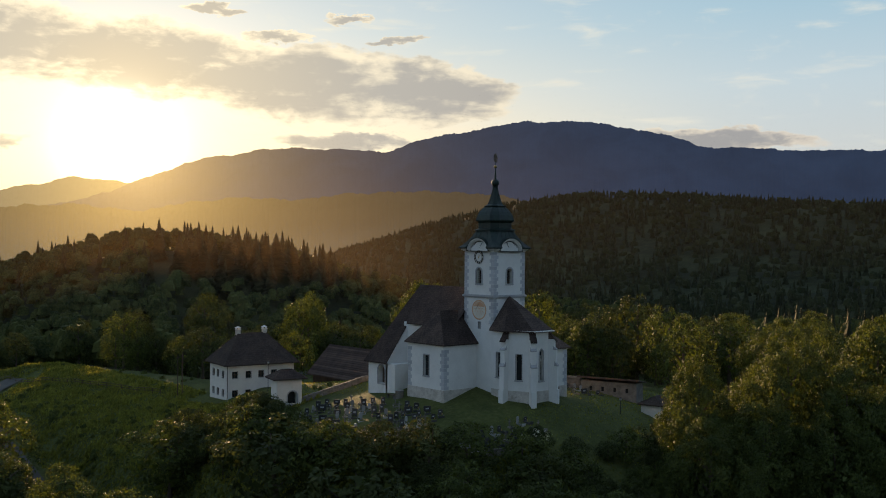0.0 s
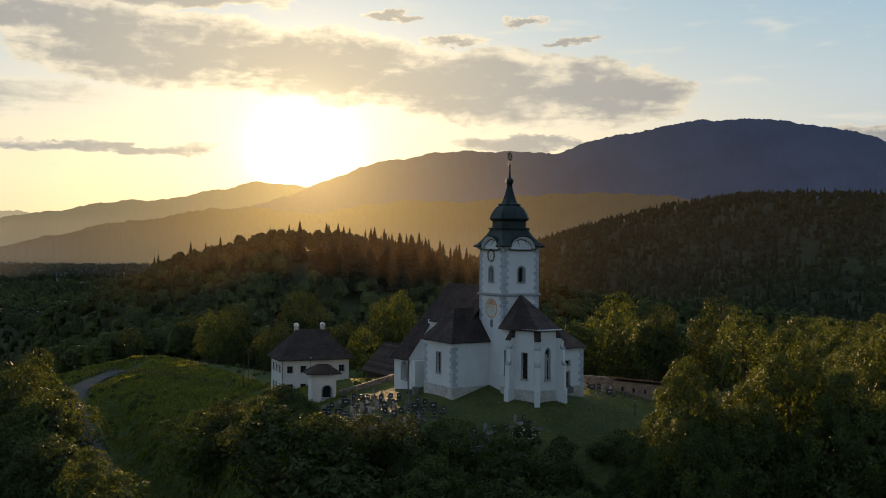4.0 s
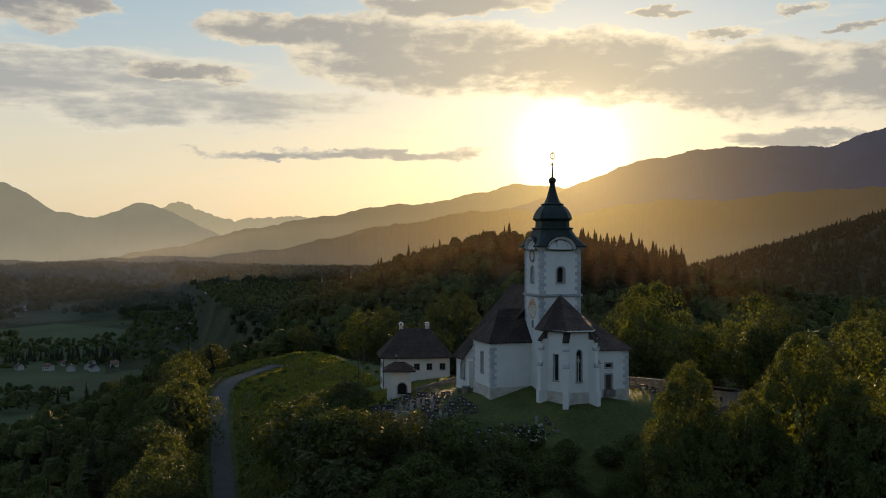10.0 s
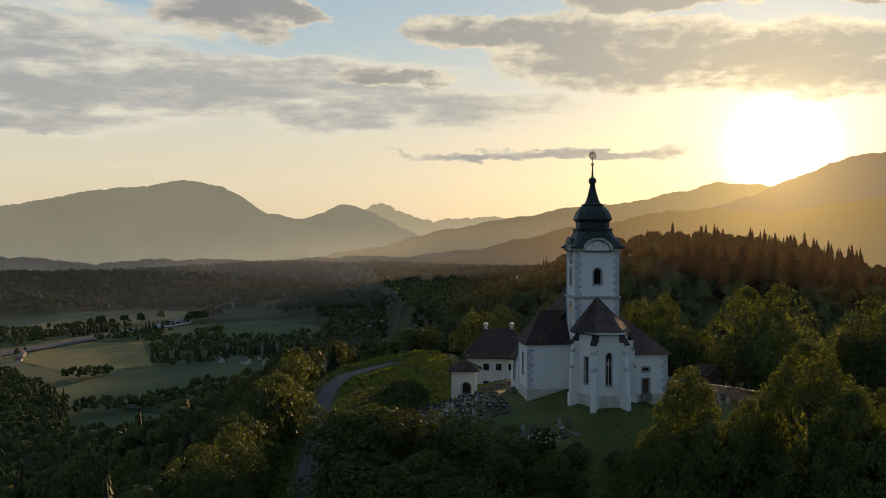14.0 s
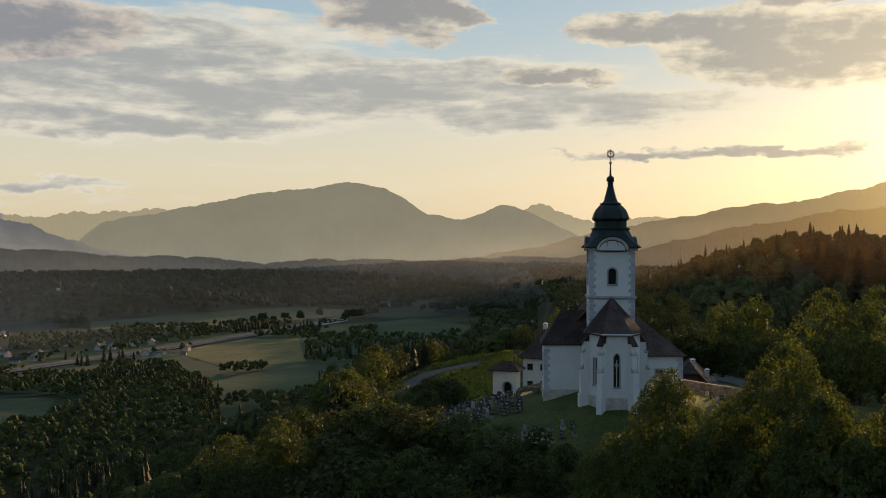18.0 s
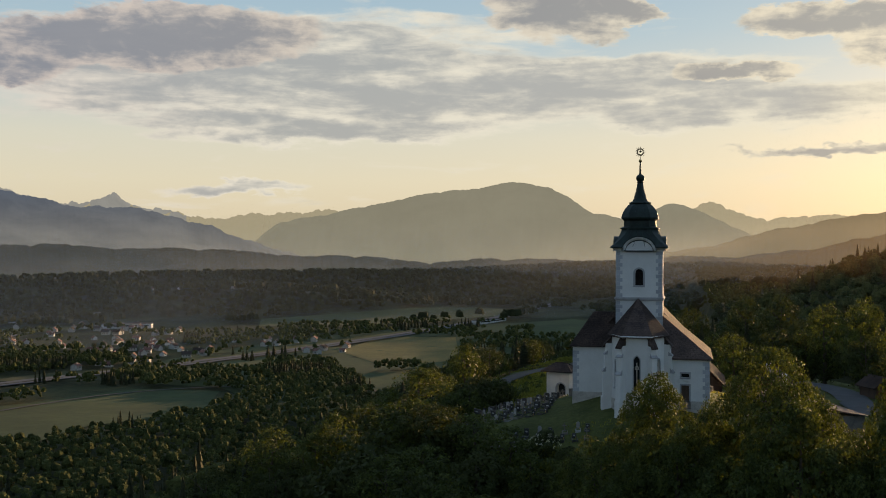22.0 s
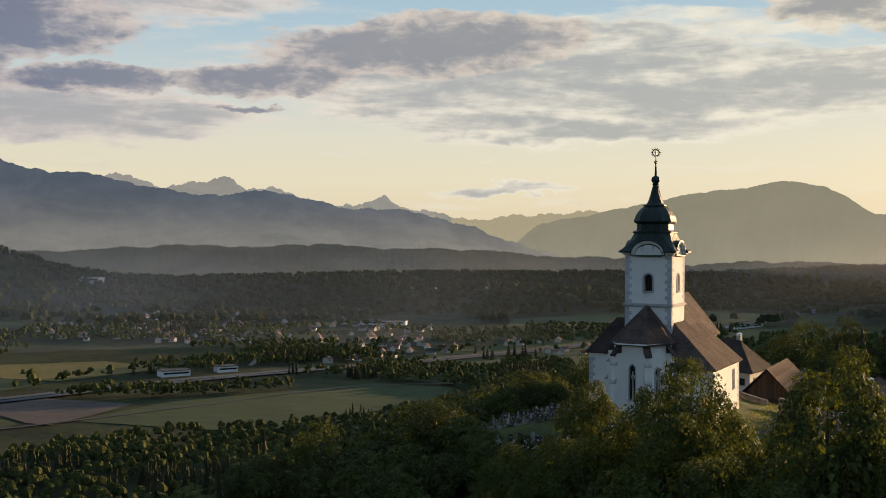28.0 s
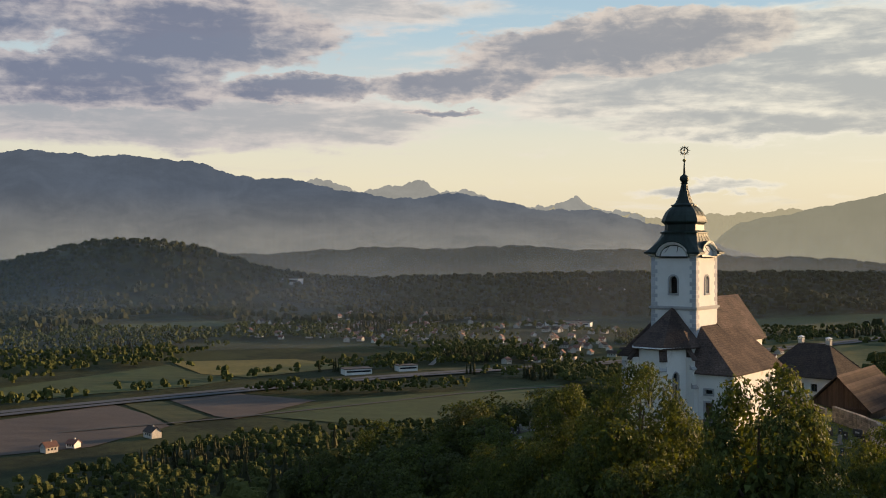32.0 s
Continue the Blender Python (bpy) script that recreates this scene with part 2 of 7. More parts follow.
# ---- materials ----
def material(name, color, rough=0.8, tint=None, scale=1.0, fine=12.0, amount=0.6, bump=0.0, metal=0.0, spec=0.3, streak=0.0, stain=None, stain_at=0.58, trans=0.0, rand=0.0):
    """A surface with variation at two scales; sizes are per metre."""
    m = bpy.data.materials.new(name)
    m.use_nodes = True
    g = Graph(m.node_tree)
    p = g.place()
    if streak:
        p = g.vec("MULTIPLY", p, (1, 1, streak))
    n1, n2 = g.noise(p, scale, 5.0, 0.6), g.noise(p, fine, 4.0, 0.6)
    f = g.step(g.add(g.mul(n1, 0.6), g.mul(n2, 0.4)), 0.5 - 0.25 / max(amount, 0.05) * 0.6, 0.5 + 0.25 / max(amount, 0.05) * 0.6)
    tint = tint or tuple(c * 0.72 for c in color)
    col = g.mix(f, tint, color)
    if stain:
        col = g.mix(g.step(g.noise(p, scale * 0.45, 7.0, 0.65, 0.6), stain_at, stain_at + 0.12, 0.0, 0.75), col, stain)
    if rand:
        r = g.t.nodes.new("ShaderNodeObjectInfo").outputs["Random"]
        r2 = g.t.nodes.new("ShaderNodeNewGeometry").outputs["Random Per Island"]
        k = g.add(1.0 - rand, g.mul(g.math("FRACT", g.add(g.mul(r, 7.3), r2)), 2.0 * rand))
        col = g.mix(1.0, col, g.join(k, k, k), "MULTIPLY")
    b = g.node("ShaderNodeBsdfPrincipled", Base_Color=col, Roughness=rough, Metallic=metal)
    b.inputs["Specular IOR Level"].default_value = spec
    if bump:
        bn = g.node("ShaderNodeBump", Height=g.add(n2, g.mul(n1, 0.5)), Strength=0.6, Distance=bump)
        g.t.links.new(bn.outputs[0], b.inputs["Normal"])
    out = g.t.nodes.new("ShaderNodeOutputMaterial")
    shader = b.outputs[0]
    if trans:
        tr = g.node("ShaderNodeBsdfTranslucent", Color=g.mix(1.0, col, (1.5, 1.35, 0.5), "MULTIPLY"))
        mx = g.node("ShaderNodeMixShader", Fac=trans)
        g.t.links.new(shader, mx.inputs[1])
        g.t.links.new(tr.outputs[0], mx.inputs[2])
        shader = mx.outputs[0]
    g.t.links.new(shader, out.inputs[0])
    return m


M = {}
M["plaster"] = material("white_plaster", (0.78, 0.77, 0.74), 0.9, (0.66, 0.65, 0.62), 0.5, 9, 0.7, 0.01, stain=(0.48, 0.44, 0.38), stain_at=0.61)
M["plaster_old"] = material("weathered_plaster", (0.62, 0.58, 0.52), 0.9, (0.40, 0.36, 0.31), 1.1, 9, 0.9, 0.02, stain=(0.28, 0.25, 0.22), stain_at=0.58)
M["quoin"] = material("grey_painted_quoin", (0.50, 0.51, 0.53), 0.9, (0.40, 0.41, 0.43), 1.5, 14, 0.7, 0.008, rand=0.12)
M["trimgrey"] = material("grey_stone_trim", (0.42, 0.42, 0.42), 0.85, (0.32, 0.32, 0.32), 2, 14, 0.7, 0.01)
M["shingle"] = material("dark_larch_shingle", (0.125, 0.090, 0.074), 0.9, (0.056, 0.045, 0.041), 0.5, 6, 0.8, 0.02, spec=0.06, rand=0.4)
M["copper"] = material("dark_green_copper", (0.030, 0.050, 0.041), 0.55, (0.016, 0.021, 0.019), 1.2, 12, 0.8, 0.01, metal=0.15, spec=0.3, streak=0.3)
M["gilt"] = material("gilded_metal", (0.55, 0.36, 0.12), 0.35, (0.3, 0.2, 0.08), 4, 20, 0.5, metal=0.9)
M["darkgilt"] = material("dark_gilt", (0.10, 0.075, 0.035), 0.5, (0.05, 0.04, 0.02), 4, 20, 0.5, metal=0.5)
M["iron"] = material("black_iron", (0.03, 0.03, 0.03), 0.5, (0.02, 0.02, 0.02), 4, 20, 0.5, metal=0.4)
# near-black panes painted in place of unlit insides behind openings
M["dark"] = material("painted_dark_inside", (0.012, 0.012, 0.014), 0.6, None, 2, 9, 0.5)
M["glass"] = material("dark_window_glass", (0.02, 0.025, 0.03), 0.08, None, 2, 9, 0.3, spec=0.6)
M["wood"] = material("brown_weathered_wood", (0.12, 0.075, 0.05), 0.8, (0.06, 0.04, 0.03), 1, 14, 0.8, 0.01, streak=0.15, rand=0.3)
M["fresco"] = material("faded_red_fresco", (0.60, 0.30, 0.17), 0.9, (0.64, 0.45, 0.30), 1.6, 9, 0.9)
M["dial"] = material("cream_dial", (0.72, 0.68, 0.58), 0.9, (0.60, 0.55, 0.45), 1.2, 9, 0.8)
M["stone"] = material("rubble_stone", (0.22, 0.195, 0.165), 0.9, (0.12, 0.108, 0.094), 1.2, 9, 0.9, 0.04, rand=0.25)
M["grass"] = material("meadow_grass", (0.098, 0.112, 0.030), 0.95, (0.055, 0.068, 0.02), 0.25, 5, 0.9, 0.12, spec=0.1, stain=(0.12, 0.125, 0.045), stain_at=0.55)
M["gravel"] = material("pale_gravel_road", (0.36, 0.34, 0.31), 0.95, (0.26, 0.245, 0.22), 0.5, 6, 0.8, 0.03)
M["lane"] = material("grey_lane_surface", (0.088, 0.082, 0.070), 0.95, (0.060, 0.056, 0.048), 0.5, 6, 0.8, 0.03)
M["asphalt"] = material("worn_asphalt", (0.09, 0.09, 0.09), 0.9, (0.06, 0.06, 0.06), 0.4, 5, 0.8, 0.02)
M["bark"] = material("tree_bark", (0.11, 0.085, 0.06), 0.95, (0.06, 0.045, 0.035), 2, 14, 0.9, 0.03, streak=0.3)
M["leaf"] = material("broadleaf_foliage", (0.088, 0.108, 0.027), 0.7, (0.044, 0.060, 0.017), 0.5, 3, 1.0, spec=0.2, trans=0.34, rand=0.45)
M["leaf_dark"] = material("dark_foliage", (0.060, 0.072, 0.022), 0.75, (0.036, 0.045, 0.015), 0.3, 3, 0.9, spec=0.15, trans=0.20, rand=0.35)
M["needle"] = material("spruce_needles", (0.054, 0.054, 0.025), 0.8, (0.03, 0.036, 0.017), 0.3, 3, 0.9, spec=0.1, trans=0.14, rand=0.35)
M["browntile"] = material("weathered_brown_tile", (0.095, 0.066, 0.052), 0.9, (0.055, 0.042, 0.036), 0.6, 6, 0.8, 0.01, spec=0.05, rand=0.35)
M["canopy"] = material("mixed_wood_canopy", (0.105, 0.112, 0.034), 0.9, (0.030, 0.040, 0.014), 0.085, 1.3, 1.3, 0.7, spec=0.08, trans=0.16)
M["canopy_dark"] = material("dark_wood_canopy", (0.062, 0.064, 0.027), 0.9, (0.026, 0.032, 0.014), 0.06, 1.0, 1.2, 0.7, spec=0.08, trans=0.12)
M["herb"] = material("meadow_herbs", (0.200, 0.205, 0.056), 0.9, (0.125, 0.138, 0.038), 0.3, 3, 0.9, spec=0.05, trans=0.45, rand=0.3)
M["scrub"] = material("hillside_scrub", (0.100, 0.112, 0.032), 0.9, (0.054, 0.066, 0.019), 0.12, 2, 0.9, spec=0.08, trans=0.28, rand=0.35)
M["blossom"] = material("white_elder_blossom", (0.75, 0.74, 0.66), 0.8, (0.6, 0.6, 0.5), 4, 20, 0.5, trans=0.3)
M["granite"] = material("polished_dark_granite", (0.06, 0.055, 0.055), 0.5, (0.03, 0.03, 0.03), 6, 40, 0.8, spec=0.35, rand=0.5)
M["marble"] = material("pale_gravestone", (0.36, 0.35, 0.33), 0.6, (0.22, 0.215, 0.205), 3, 20, 0.7, rand=0.3)
M["metalroof"] = material("brown_metal_roof", (0.15, 0.13, 0.115), 0.8, (0.10, 0.085, 0.075), 0.6, 7, 0.7, 0.005, spec=0.1)
M["redtile"] = material("red_clay_tile", (0.24, 0.115, 0.08), 0.8, (0.14, 0.08, 0.06), 0.6, 6, 0.8, 0.01, rand=0.35)



def coursed(name, course, line_shade):
    """Darkens a roof material's base colour along its courses, imitating their shadow lines."""
    m = M[name]
    g = Graph(m.node_tree, False)
    b = next(n for n in g.t.nodes if n.type == "BSDF_PRINCIPLED")
    p = g.place()
    x, y, z = g.split(p)
    wob = g.noise(p, 2.2, 4.0, 0.6)
    row = g.math("FRACT", g.add(g.mul(z, 1.0 / course), g.mul(wob, 0.55)))
    grain = g.noise(g.vec("MULTIPLY", p, (3.2, 3.2, 0.6)), 1.6, 5.0, 0.7)
    shade = g.mul(g.step(row, 0.0, 0.22, line_shade, 1.0), g.step(grain, 0.3, 0.7, 0.62, 1.25))
    old = b.inputs["Base Color"].links[0].from_socket
    g.t.links.new(g.mix(1.0, old, g.join(shade, shade, shade), "MULTIPLY"), b.inputs["Base Color"])
    bn = g.node("ShaderNodeBump", Height=g.add(row, grain), Strength=0.9, Distance=0.05)
    g.t.links.new(bn.outputs[0], b.inputs["Normal"])


coursed("shingle", 0.24, 0.55)


# ---- building blocks ----
def mesh_of(name, verts, faces, mat=None, smooth=False):
    me = bpy.data.meshes.new(name)
    me.from_pydata([tuple(v) for v in verts], [], [tuple(f) for f in faces])
    me.update()
    if mat:
        me.materials.append(mat)
    if smooth:
        me.polygons.foreach_set("use_smooth", [True] * len(me.polygons))
    return me


def quads_mesh(name, v, n, mat):
    """A mesh of n loose triangles or quads from an array of all their corners."""
    me = bpy.data.meshes.new(name)
    k = len(v) // n
    me.vertices.add(k * n)
    me.vertices.foreach_set("co", np.asarray(v, np.float32).ravel())
    me.loops.add(k * n)
    me.loops.foreach_set("vertex_index", np.arange(k * n, dtype=np.int32))
    me.polygons.add(n)
    me.polygons.foreach_set("loop_start", np.arange(0, k * n, k, dtype=np.int32))
    me.polygons.foreach_set("loop_total", np.full(n, k, np.int32))
    me.update(calc_edges=True)
    me.materials.append(mat)
    return me


def faces_mesh(name, v, f, mat, smooth=False):
    """A mesh from arrays of corners and of triangles or quads."""
    v, f = np.asarray(v, np.float32), np.asarray(f, np.int32)
    k = f.shape[1]
    me = bpy.data.meshes.new(name)
    me.vertices.add(len(v))
    me.vertices.foreach_set("co", v.ravel())
    me.loops.add(f.size)
    me.loops.foreach_set("vertex_index", f.ravel())
    me.polygons.add(len(f))
    me.polygons.foreach_set("loop_start", np.arange(0, f.size, k, dtype=np.int32))
    me.polygons.foreach_set("loop_total", np.full(len(f), k, np.int32))
    me.update(calc_edges=True)
    if smooth:
        me.polygons.foreach_set("use_smooth", np.ones(len(f), bool))
    me.materials.append(mat)
    return me


def thing(name, label, category, at=(0, 0, 0), turn=0, group="", kind=""):
    ob = new(name)
    ob.empty_display_size = 0.2
    ob.matrix_world = pose(*at, 0, 0, turn)
    return tagged(ob, label, category, group, kind)


def part(name, bm, mat, parent, label=""):
    """Links a bmesh or a mesh as one object under parent."""
    if isinstance(bm, bmesh.types.BMesh):
        bmesh.ops.recalc_face_normals(bm, faces=bm.faces)
        me = bpy.data.meshes.new(name)
        bm.to_mesh(me)
        bm.free()
        me.materials.append(mat)
    else:
        me = bm
    ob = new(name, me)
    ob.parent = parent
    if label:
        ob["label"] = label
    return ob


def box(bm, x0, y0, z0, x1, y1, z1, bevel=0.0):
    v = [bm.verts.new((x, y, z)) for z in (z0, z1) for x, y in ((x0, y0), (x1, y0), (x1, y1), (x0, y1))]
    fs = [bm.faces.new([v[i] for i in q]) for q in ((0, 3, 2, 1), (4, 5, 6, 7), (0, 1, 5, 4), (1, 2, 6, 5), (2, 3, 7, 6), (3, 0, 4, 7))]
    if bevel:
        bmesh.ops.bevel(bm, geom=list({e for f in fs for e in f.edges}), offset=bevel, segments=1, affect="EDGES")
    return bm


def boxes(*rows, bevel=0.0):
    bm = bmesh.new()
    for r in rows:
        box(bm, *r, bevel=bevel)
    return bm


def prism(bm, ring, z0, z1):
    """An upright prism over a ring of (x, y)."""
    lo, hi = [bm.verts.new((x, y, z0)) for x, y in ring], [bm.verts.new((x, y, z1)) for x, y in ring]
    n = len(ring)
    bm.faces.new(lo[::-1])
    bm.faces.new(hi)
    for i in range(n):
        bm.faces.new((lo[i], lo[(i + 1) % n], hi[(i + 1) % n], hi[i]))
    return bm


def solid(bm, verts, faces):
    v = [bm.verts.new(p) for p in verts]
    for f in faces:
        bm.faces.new([v[i] for i in f])
    return bm


def loft(bm, rings, close=True):
    """Skins a stack of rings with as many points each."""
    vs = [[bm.verts.new(p) for p in r] for r in rings]
    n = len(rings[0])
    for a, b in zip(vs, vs[1:]):
        for i in range(n):
            bm.faces.new((a[i], a[(i + 1) % n], b[(i + 1) % n], b[i]))
    if close:
        bm.faces.new(vs[0][::-1])
        bm.faces.new(vs[-1])
    return bm


def tube(bm, a, b, r0, r1=None, n=8):
    a, b = Vector(a), Vector(b)
    r1 = r0 if r1 is None else r1
    q = (b - a).to_track_quat("Z", "Y")
    ring = [Vector((math.cos(2 * math.pi * i / n), math.sin(2 * math.pi * i / n), 0)) for i in range(n)]
    return loft(bm, [[a + q @ (v * r0) for v in ring], [b + q @ (v * r1) for v in ring]])

# ---- the ground ----
SPINE = np.array([(0, 4, -0.9), (1, 26, -3.2), (-2, 66, -8.6), (-14, 140, -10.2), (30, 250, -28), (120, 400, -30), (220, 520, -32)], float)
ROAD = np.array([(-21, 137, -12.2), (-27, 128, -12.5), (-34, 119, -12.9), (-38.5, 104, -14.2), (-40, 84, -17.5), (-41, 64, -21.5), (-42, 40, -26.5), (-42, 10, -32.5), (-38, -30, -41)], float)
LOT = np.array([(26, 97, -10.4), (35, 85, -9.9), (37, 69, -9.6), (35.5, 56, -9.3), (38, 40, -9.0), (41, 24, -8.7), (47, 11, -9.2), (64, 1, -10.5), (92, -4, -13)], float)


def along(line, x, y):
    """The distance from a line on the map, the height of its nearest point, and the side."""
    best, z, side = np.full(np.shape(x), 1e9), np.zeros(np.shape(x)), np.zeros(np.shape(x))
    for a, b in zip(line, line[1:]):
        d = b[:2] - a[:2]
        k = np.clip(((x - a[0]) * d[0] + (y - a[1]) * d[1]) / (d @ d), 0, 1)
        px, py = a[0] + k * d[0], a[1] + k * d[1]
        r = np.hypot(x - px, y - py)
        s = r < best
        best, z = np.where(s, r, best), np.where(s, a[2] + k * (b[2] - a[2]), z)
        side = np.where(s, np.sign(d[0] * (y - a[1]) - d[1] * (x - a[0])), side)
    return best, z, side


def rolling(x, y, size, seed):
    r = np.random.default_rng(seed)
    out = np.zeros(np.shape(x))
    for k in range(7):
        a, ph, s = r.uniform(0, 6.28), r.uniform(0, 6.28), size * r.uniform(0.6, 1.7)
        out += np.sin((x * math.cos(a) + y * math.sin(a)) / s * 6.28 + ph)
    return out / 7


def height(x, y):
    x, y = np.asarray(x, float), np.asarray(y, float)
    d, z, side = along(SPINE, x, y)
    north = np.clip((x - 6) / 30, 0, 1) * np.clip((y + 40) / 50, 0, 1)
    fall = 0.26 * np.clip(d - 4, 0, 19) + 0.50 * np.clip(d - 23, 0, None)
    soft = 0.13 * np.clip(d - 10, 0, 70) + 0.04 * np.clip(d - 80, 0, 300)
    h = z - fall * (1 - north) - soft * north
    h = h + 0.8 * np.exp(-((x - 1) ** 2 + (y + 10) ** 2) / 34) - 0.7 * np.exp(-((x + 10) ** 2 + (y - 2) ** 2) / 45)
    h = h + 118 * np.exp(-(((x - 879) / 323) ** 2 + ((y - 783) / 380) ** 2)) + 133 * np.exp(-(((x - 1286) / 565) ** 2 + ((y - 176) / 435) ** 2))
    h = h + 41 * np.exp(-np.abs((x - 169) / 134) ** 2.6 - ((y - 437) / 95) ** 2) + 17 * np.exp(-(((x - 105) / 60) ** 2 + ((y - 525) / 60) ** 2)) + 8 * np.exp(-(((x - 175) / 45) ** 2 + ((y - 372) / 40) ** 2)) + 10 * np.exp(-(((x - 330) / 150) ** 2 + ((y - 330) / 150) ** 2))
    floor = -117 + 2.0 * rolling(x, y, 700, 3)
    floor = floor + 58 * np.exp(-((((x + 1150) * 0.8 + (y - 2500) * 0.6) / 1500) ** 2 + (((y - 2500) * 0.8 - (x + 1150) * 0.6) / 330) ** 2))
    floor = floor + 46 * np.exp(-(((x + 120) / 700) ** 2 + ((y - 3300) / 380) ** 2)) + 42 * np.exp(-(((x + 900) / 380) ** 2 + ((y - 1950) / 170) ** 2))
    floor = floor + 126 * np.exp(-np.abs((x + 2330) / 380) ** 3 - ((y - 1500) / 300) ** 2) + 40 * np.exp(-(((x + 2900) / 500) ** 2 + ((y - 950) / 420) ** 2)) + 70 * np.exp(-(((x - 500) / 500) ** 2 + ((y - 1900) / 500) ** 2))
    k = 14.0
    h = k * np.log(np.exp(np.clip(h / k, -40, 40)) + np.exp(np.clip(floor / k, -40, 40)))
    for line, w in ((ROAD, 3.4), (LOT, 4.5)):
        d, z, _ = along(line, x, y)
        f = np.clip(1 - (d - w) / 7.0, 0, 1)
        f = f * f * (3 - 2 * f)
        h = h * (1 - f) + (z - 0.12) * f
    return h + 0.35 * rolling(x, y, 9, 8) * np.clip((np.hypot(x, y) - 25) / 40, 0, 1)


def H(x, y):
    return float(height(x, y))


def land():
    """Meadow on the hill, wood floor and scrub over the slopes and the valley."""
    m = bpy.data.materials.new("hill_meadow_and_woodland_floor")
    m.use_nodes = True
    g = Graph(m.node_tree)
    p = g.place()
    x, y, z = g.split(p)
    n1, n2, n3 = g.noise(p, 0.12, 6.0, 0.65), g.noise(p, 1.6, 5.0, 0.65), g.noise(p, 0.012, 6.0, 0.6)
    meadow = g.mix(g.step(g.add(g.mul(n1, 0.6), g.mul(n2, 0.4)), 0.36, 0.62), (0.050, 0.060, 0.018), (0.092, 0.102, 0.030))
    meadow = g.mix(g.step(n2, 0.56, 0.74, 0.0, 0.6), meadow, (0.13, 0.120, 0.052))
    floor = g.mix(g.step(g.add(g.mul(n3, 0.6), g.mul(n1, 0.4)), 0.38, 0.62), (0.026, 0.030, 0.014), (0.060, 0.064, 0.026))
    flat = g.math("SQRT", g.add(g.mul(x, x), g.mul(g.sub(y, 50.0), g.sub(y, 50.0))))
    col = g.mix(g.step(g.add(flat, g.mul(g.sub(n1, 0.5), 60.0)), 105.0, 160.0), meadow, floor)
    b = g.node("ShaderNodeBsdfPrincipled", Base_Color=col, Roughness=0.95)
    b.inputs["Specular IOR Level"].default_value = 0.1
    bn = g.node("ShaderNodeBump", Height=g.add(n2, n1), Strength=0.8, Distance=0.3)
    g.t.links.new(bn.outputs[0], b.inputs["Normal"])
    out = g.t.nodes.new("ShaderNodeOutputMaterial")
    g.t.links.new(b.outputs[0], out.inputs[0])
    return m


def ground():
    r = np.concatenate([[0.01], np.arange(2, 46, 1.3), 46 * np.cumprod(np.full(150, (4960 / 46) ** (1 / 150)))])
    a = np.linspace(0, 2 * np.pi, 420, endpoint=False)
    rr, aa = np.meshgrid(r, a, indexing="ij")
    x, y = rr * np.cos(aa), rr * np.sin(aa)
    v = np.stack([x, y, height(x, y)], -1).reshape(-1, 3)
    n, k = len(r), len(a)
    i, j = np.meshgrid(np.arange(n - 1), np.arange(k), indexing="ij")
    f = np.stack([i * k + j, (i + 1) * k + j, (i + 1) * k + (j + 1) % k, i * k + (j + 1) % k], -1).reshape(-1, 4)
    ob = new("ground", faces_mesh("ground", v, f, land(), True))
    tagged(ob, "green grassy hill falling into a wide wooded valley", "ground", kind="structure")


ground()


def ribbon(name, line, width, mat, lift, label, category):
    """A strip laid along a line on the map."""
    pts = []
    for a, b in zip(line, line[1:]):
        n = max(2, int(np.hypot(*(b - a)[:2]) / 3))
        pts += [a + (b - a) * k / n for k in range(n)]
    pts = np.array(pts + [line[-1]])
    for _ in range(6):
        pts[1:-1] = (pts[:-2] + 2 * pts[1:-1] + pts[2:]) / 4
    t = np.gradient(pts[:, :2], axis=0)
    t /= np.linalg.norm(t, axis=1)[:, None]
    n = np.stack([-t[:, 1], t[:, 0]], 1)
    cols = np.linspace(-0.5, 0.5, 5)
    v = np.concatenate([np.c_[pts[:, :2] + n * width * c, pts[:, 2] + lift - abs(c) * 0.06] for c in cols])
    m = len(pts)
    f = [(c * m + i, c * m + i + 1, (c + 1) * m + i + 1, (c + 1) * m + i) for c in range(4) for i in range(m - 1)]
    ob = new(name, faces_mesh(name, v, f, mat, True))
    return tagged(ob, label, category, kind="structure")


ribbon("road", ROAD, 3.8, M["lane"], 0.12, "pale narrow lane climbing round the grassy hill", "road")
ribbon("road_lot", LOT, 6.0, M["asphalt"], 0.12, "pale gravel parking place behind the church", "road")

# ---- the church ----
def carve(bm, cutters):
    """Cuts niches out of a solid."""
    me = bpy.data.meshes.new("carved")
    bmesh.ops.recalc_face_normals(bm, faces=bm.faces)
    bm.to_mesh(me)
    bm.free()
    ob = new("carved", me)
    tool_mesh = bpy.data.meshes.new("tool")
    bmesh.ops.recalc_face_normals(cutters, faces=cutters.faces)
    cutters.to_mesh(tool_mesh)
    cutters.free()
    tool = new("tool", tool_mesh)
    mod = ob.modifiers.new("cut", "BOOLEAN")
    mod.operation, mod.object, mod.solver = "DIFFERENCE", tool, "EXACT"
    dg = bpy.context.evaluated_depsgraph_get()
    out = bpy.data.meshes.new_from_object(ob.evaluated_get(dg))
    for o in (ob, tool):
        d = o.data
        bpy.data.objects.remove(o)
        bpy.data.meshes.remove(d)
    return out


def solid_mesh(bm, mat, cutters=None, name="wall"):
    if cutters is None:
        bmesh.ops.recalc_face_normals(bm, faces=bm.faces)
        me = bpy.data.meshes.new(name)
        bm.to_mesh(me)
        bm.free()
    else:
        me = carve(bm, cutters)
    me.materials.clear()
    me.materials.append(mat)
    return me


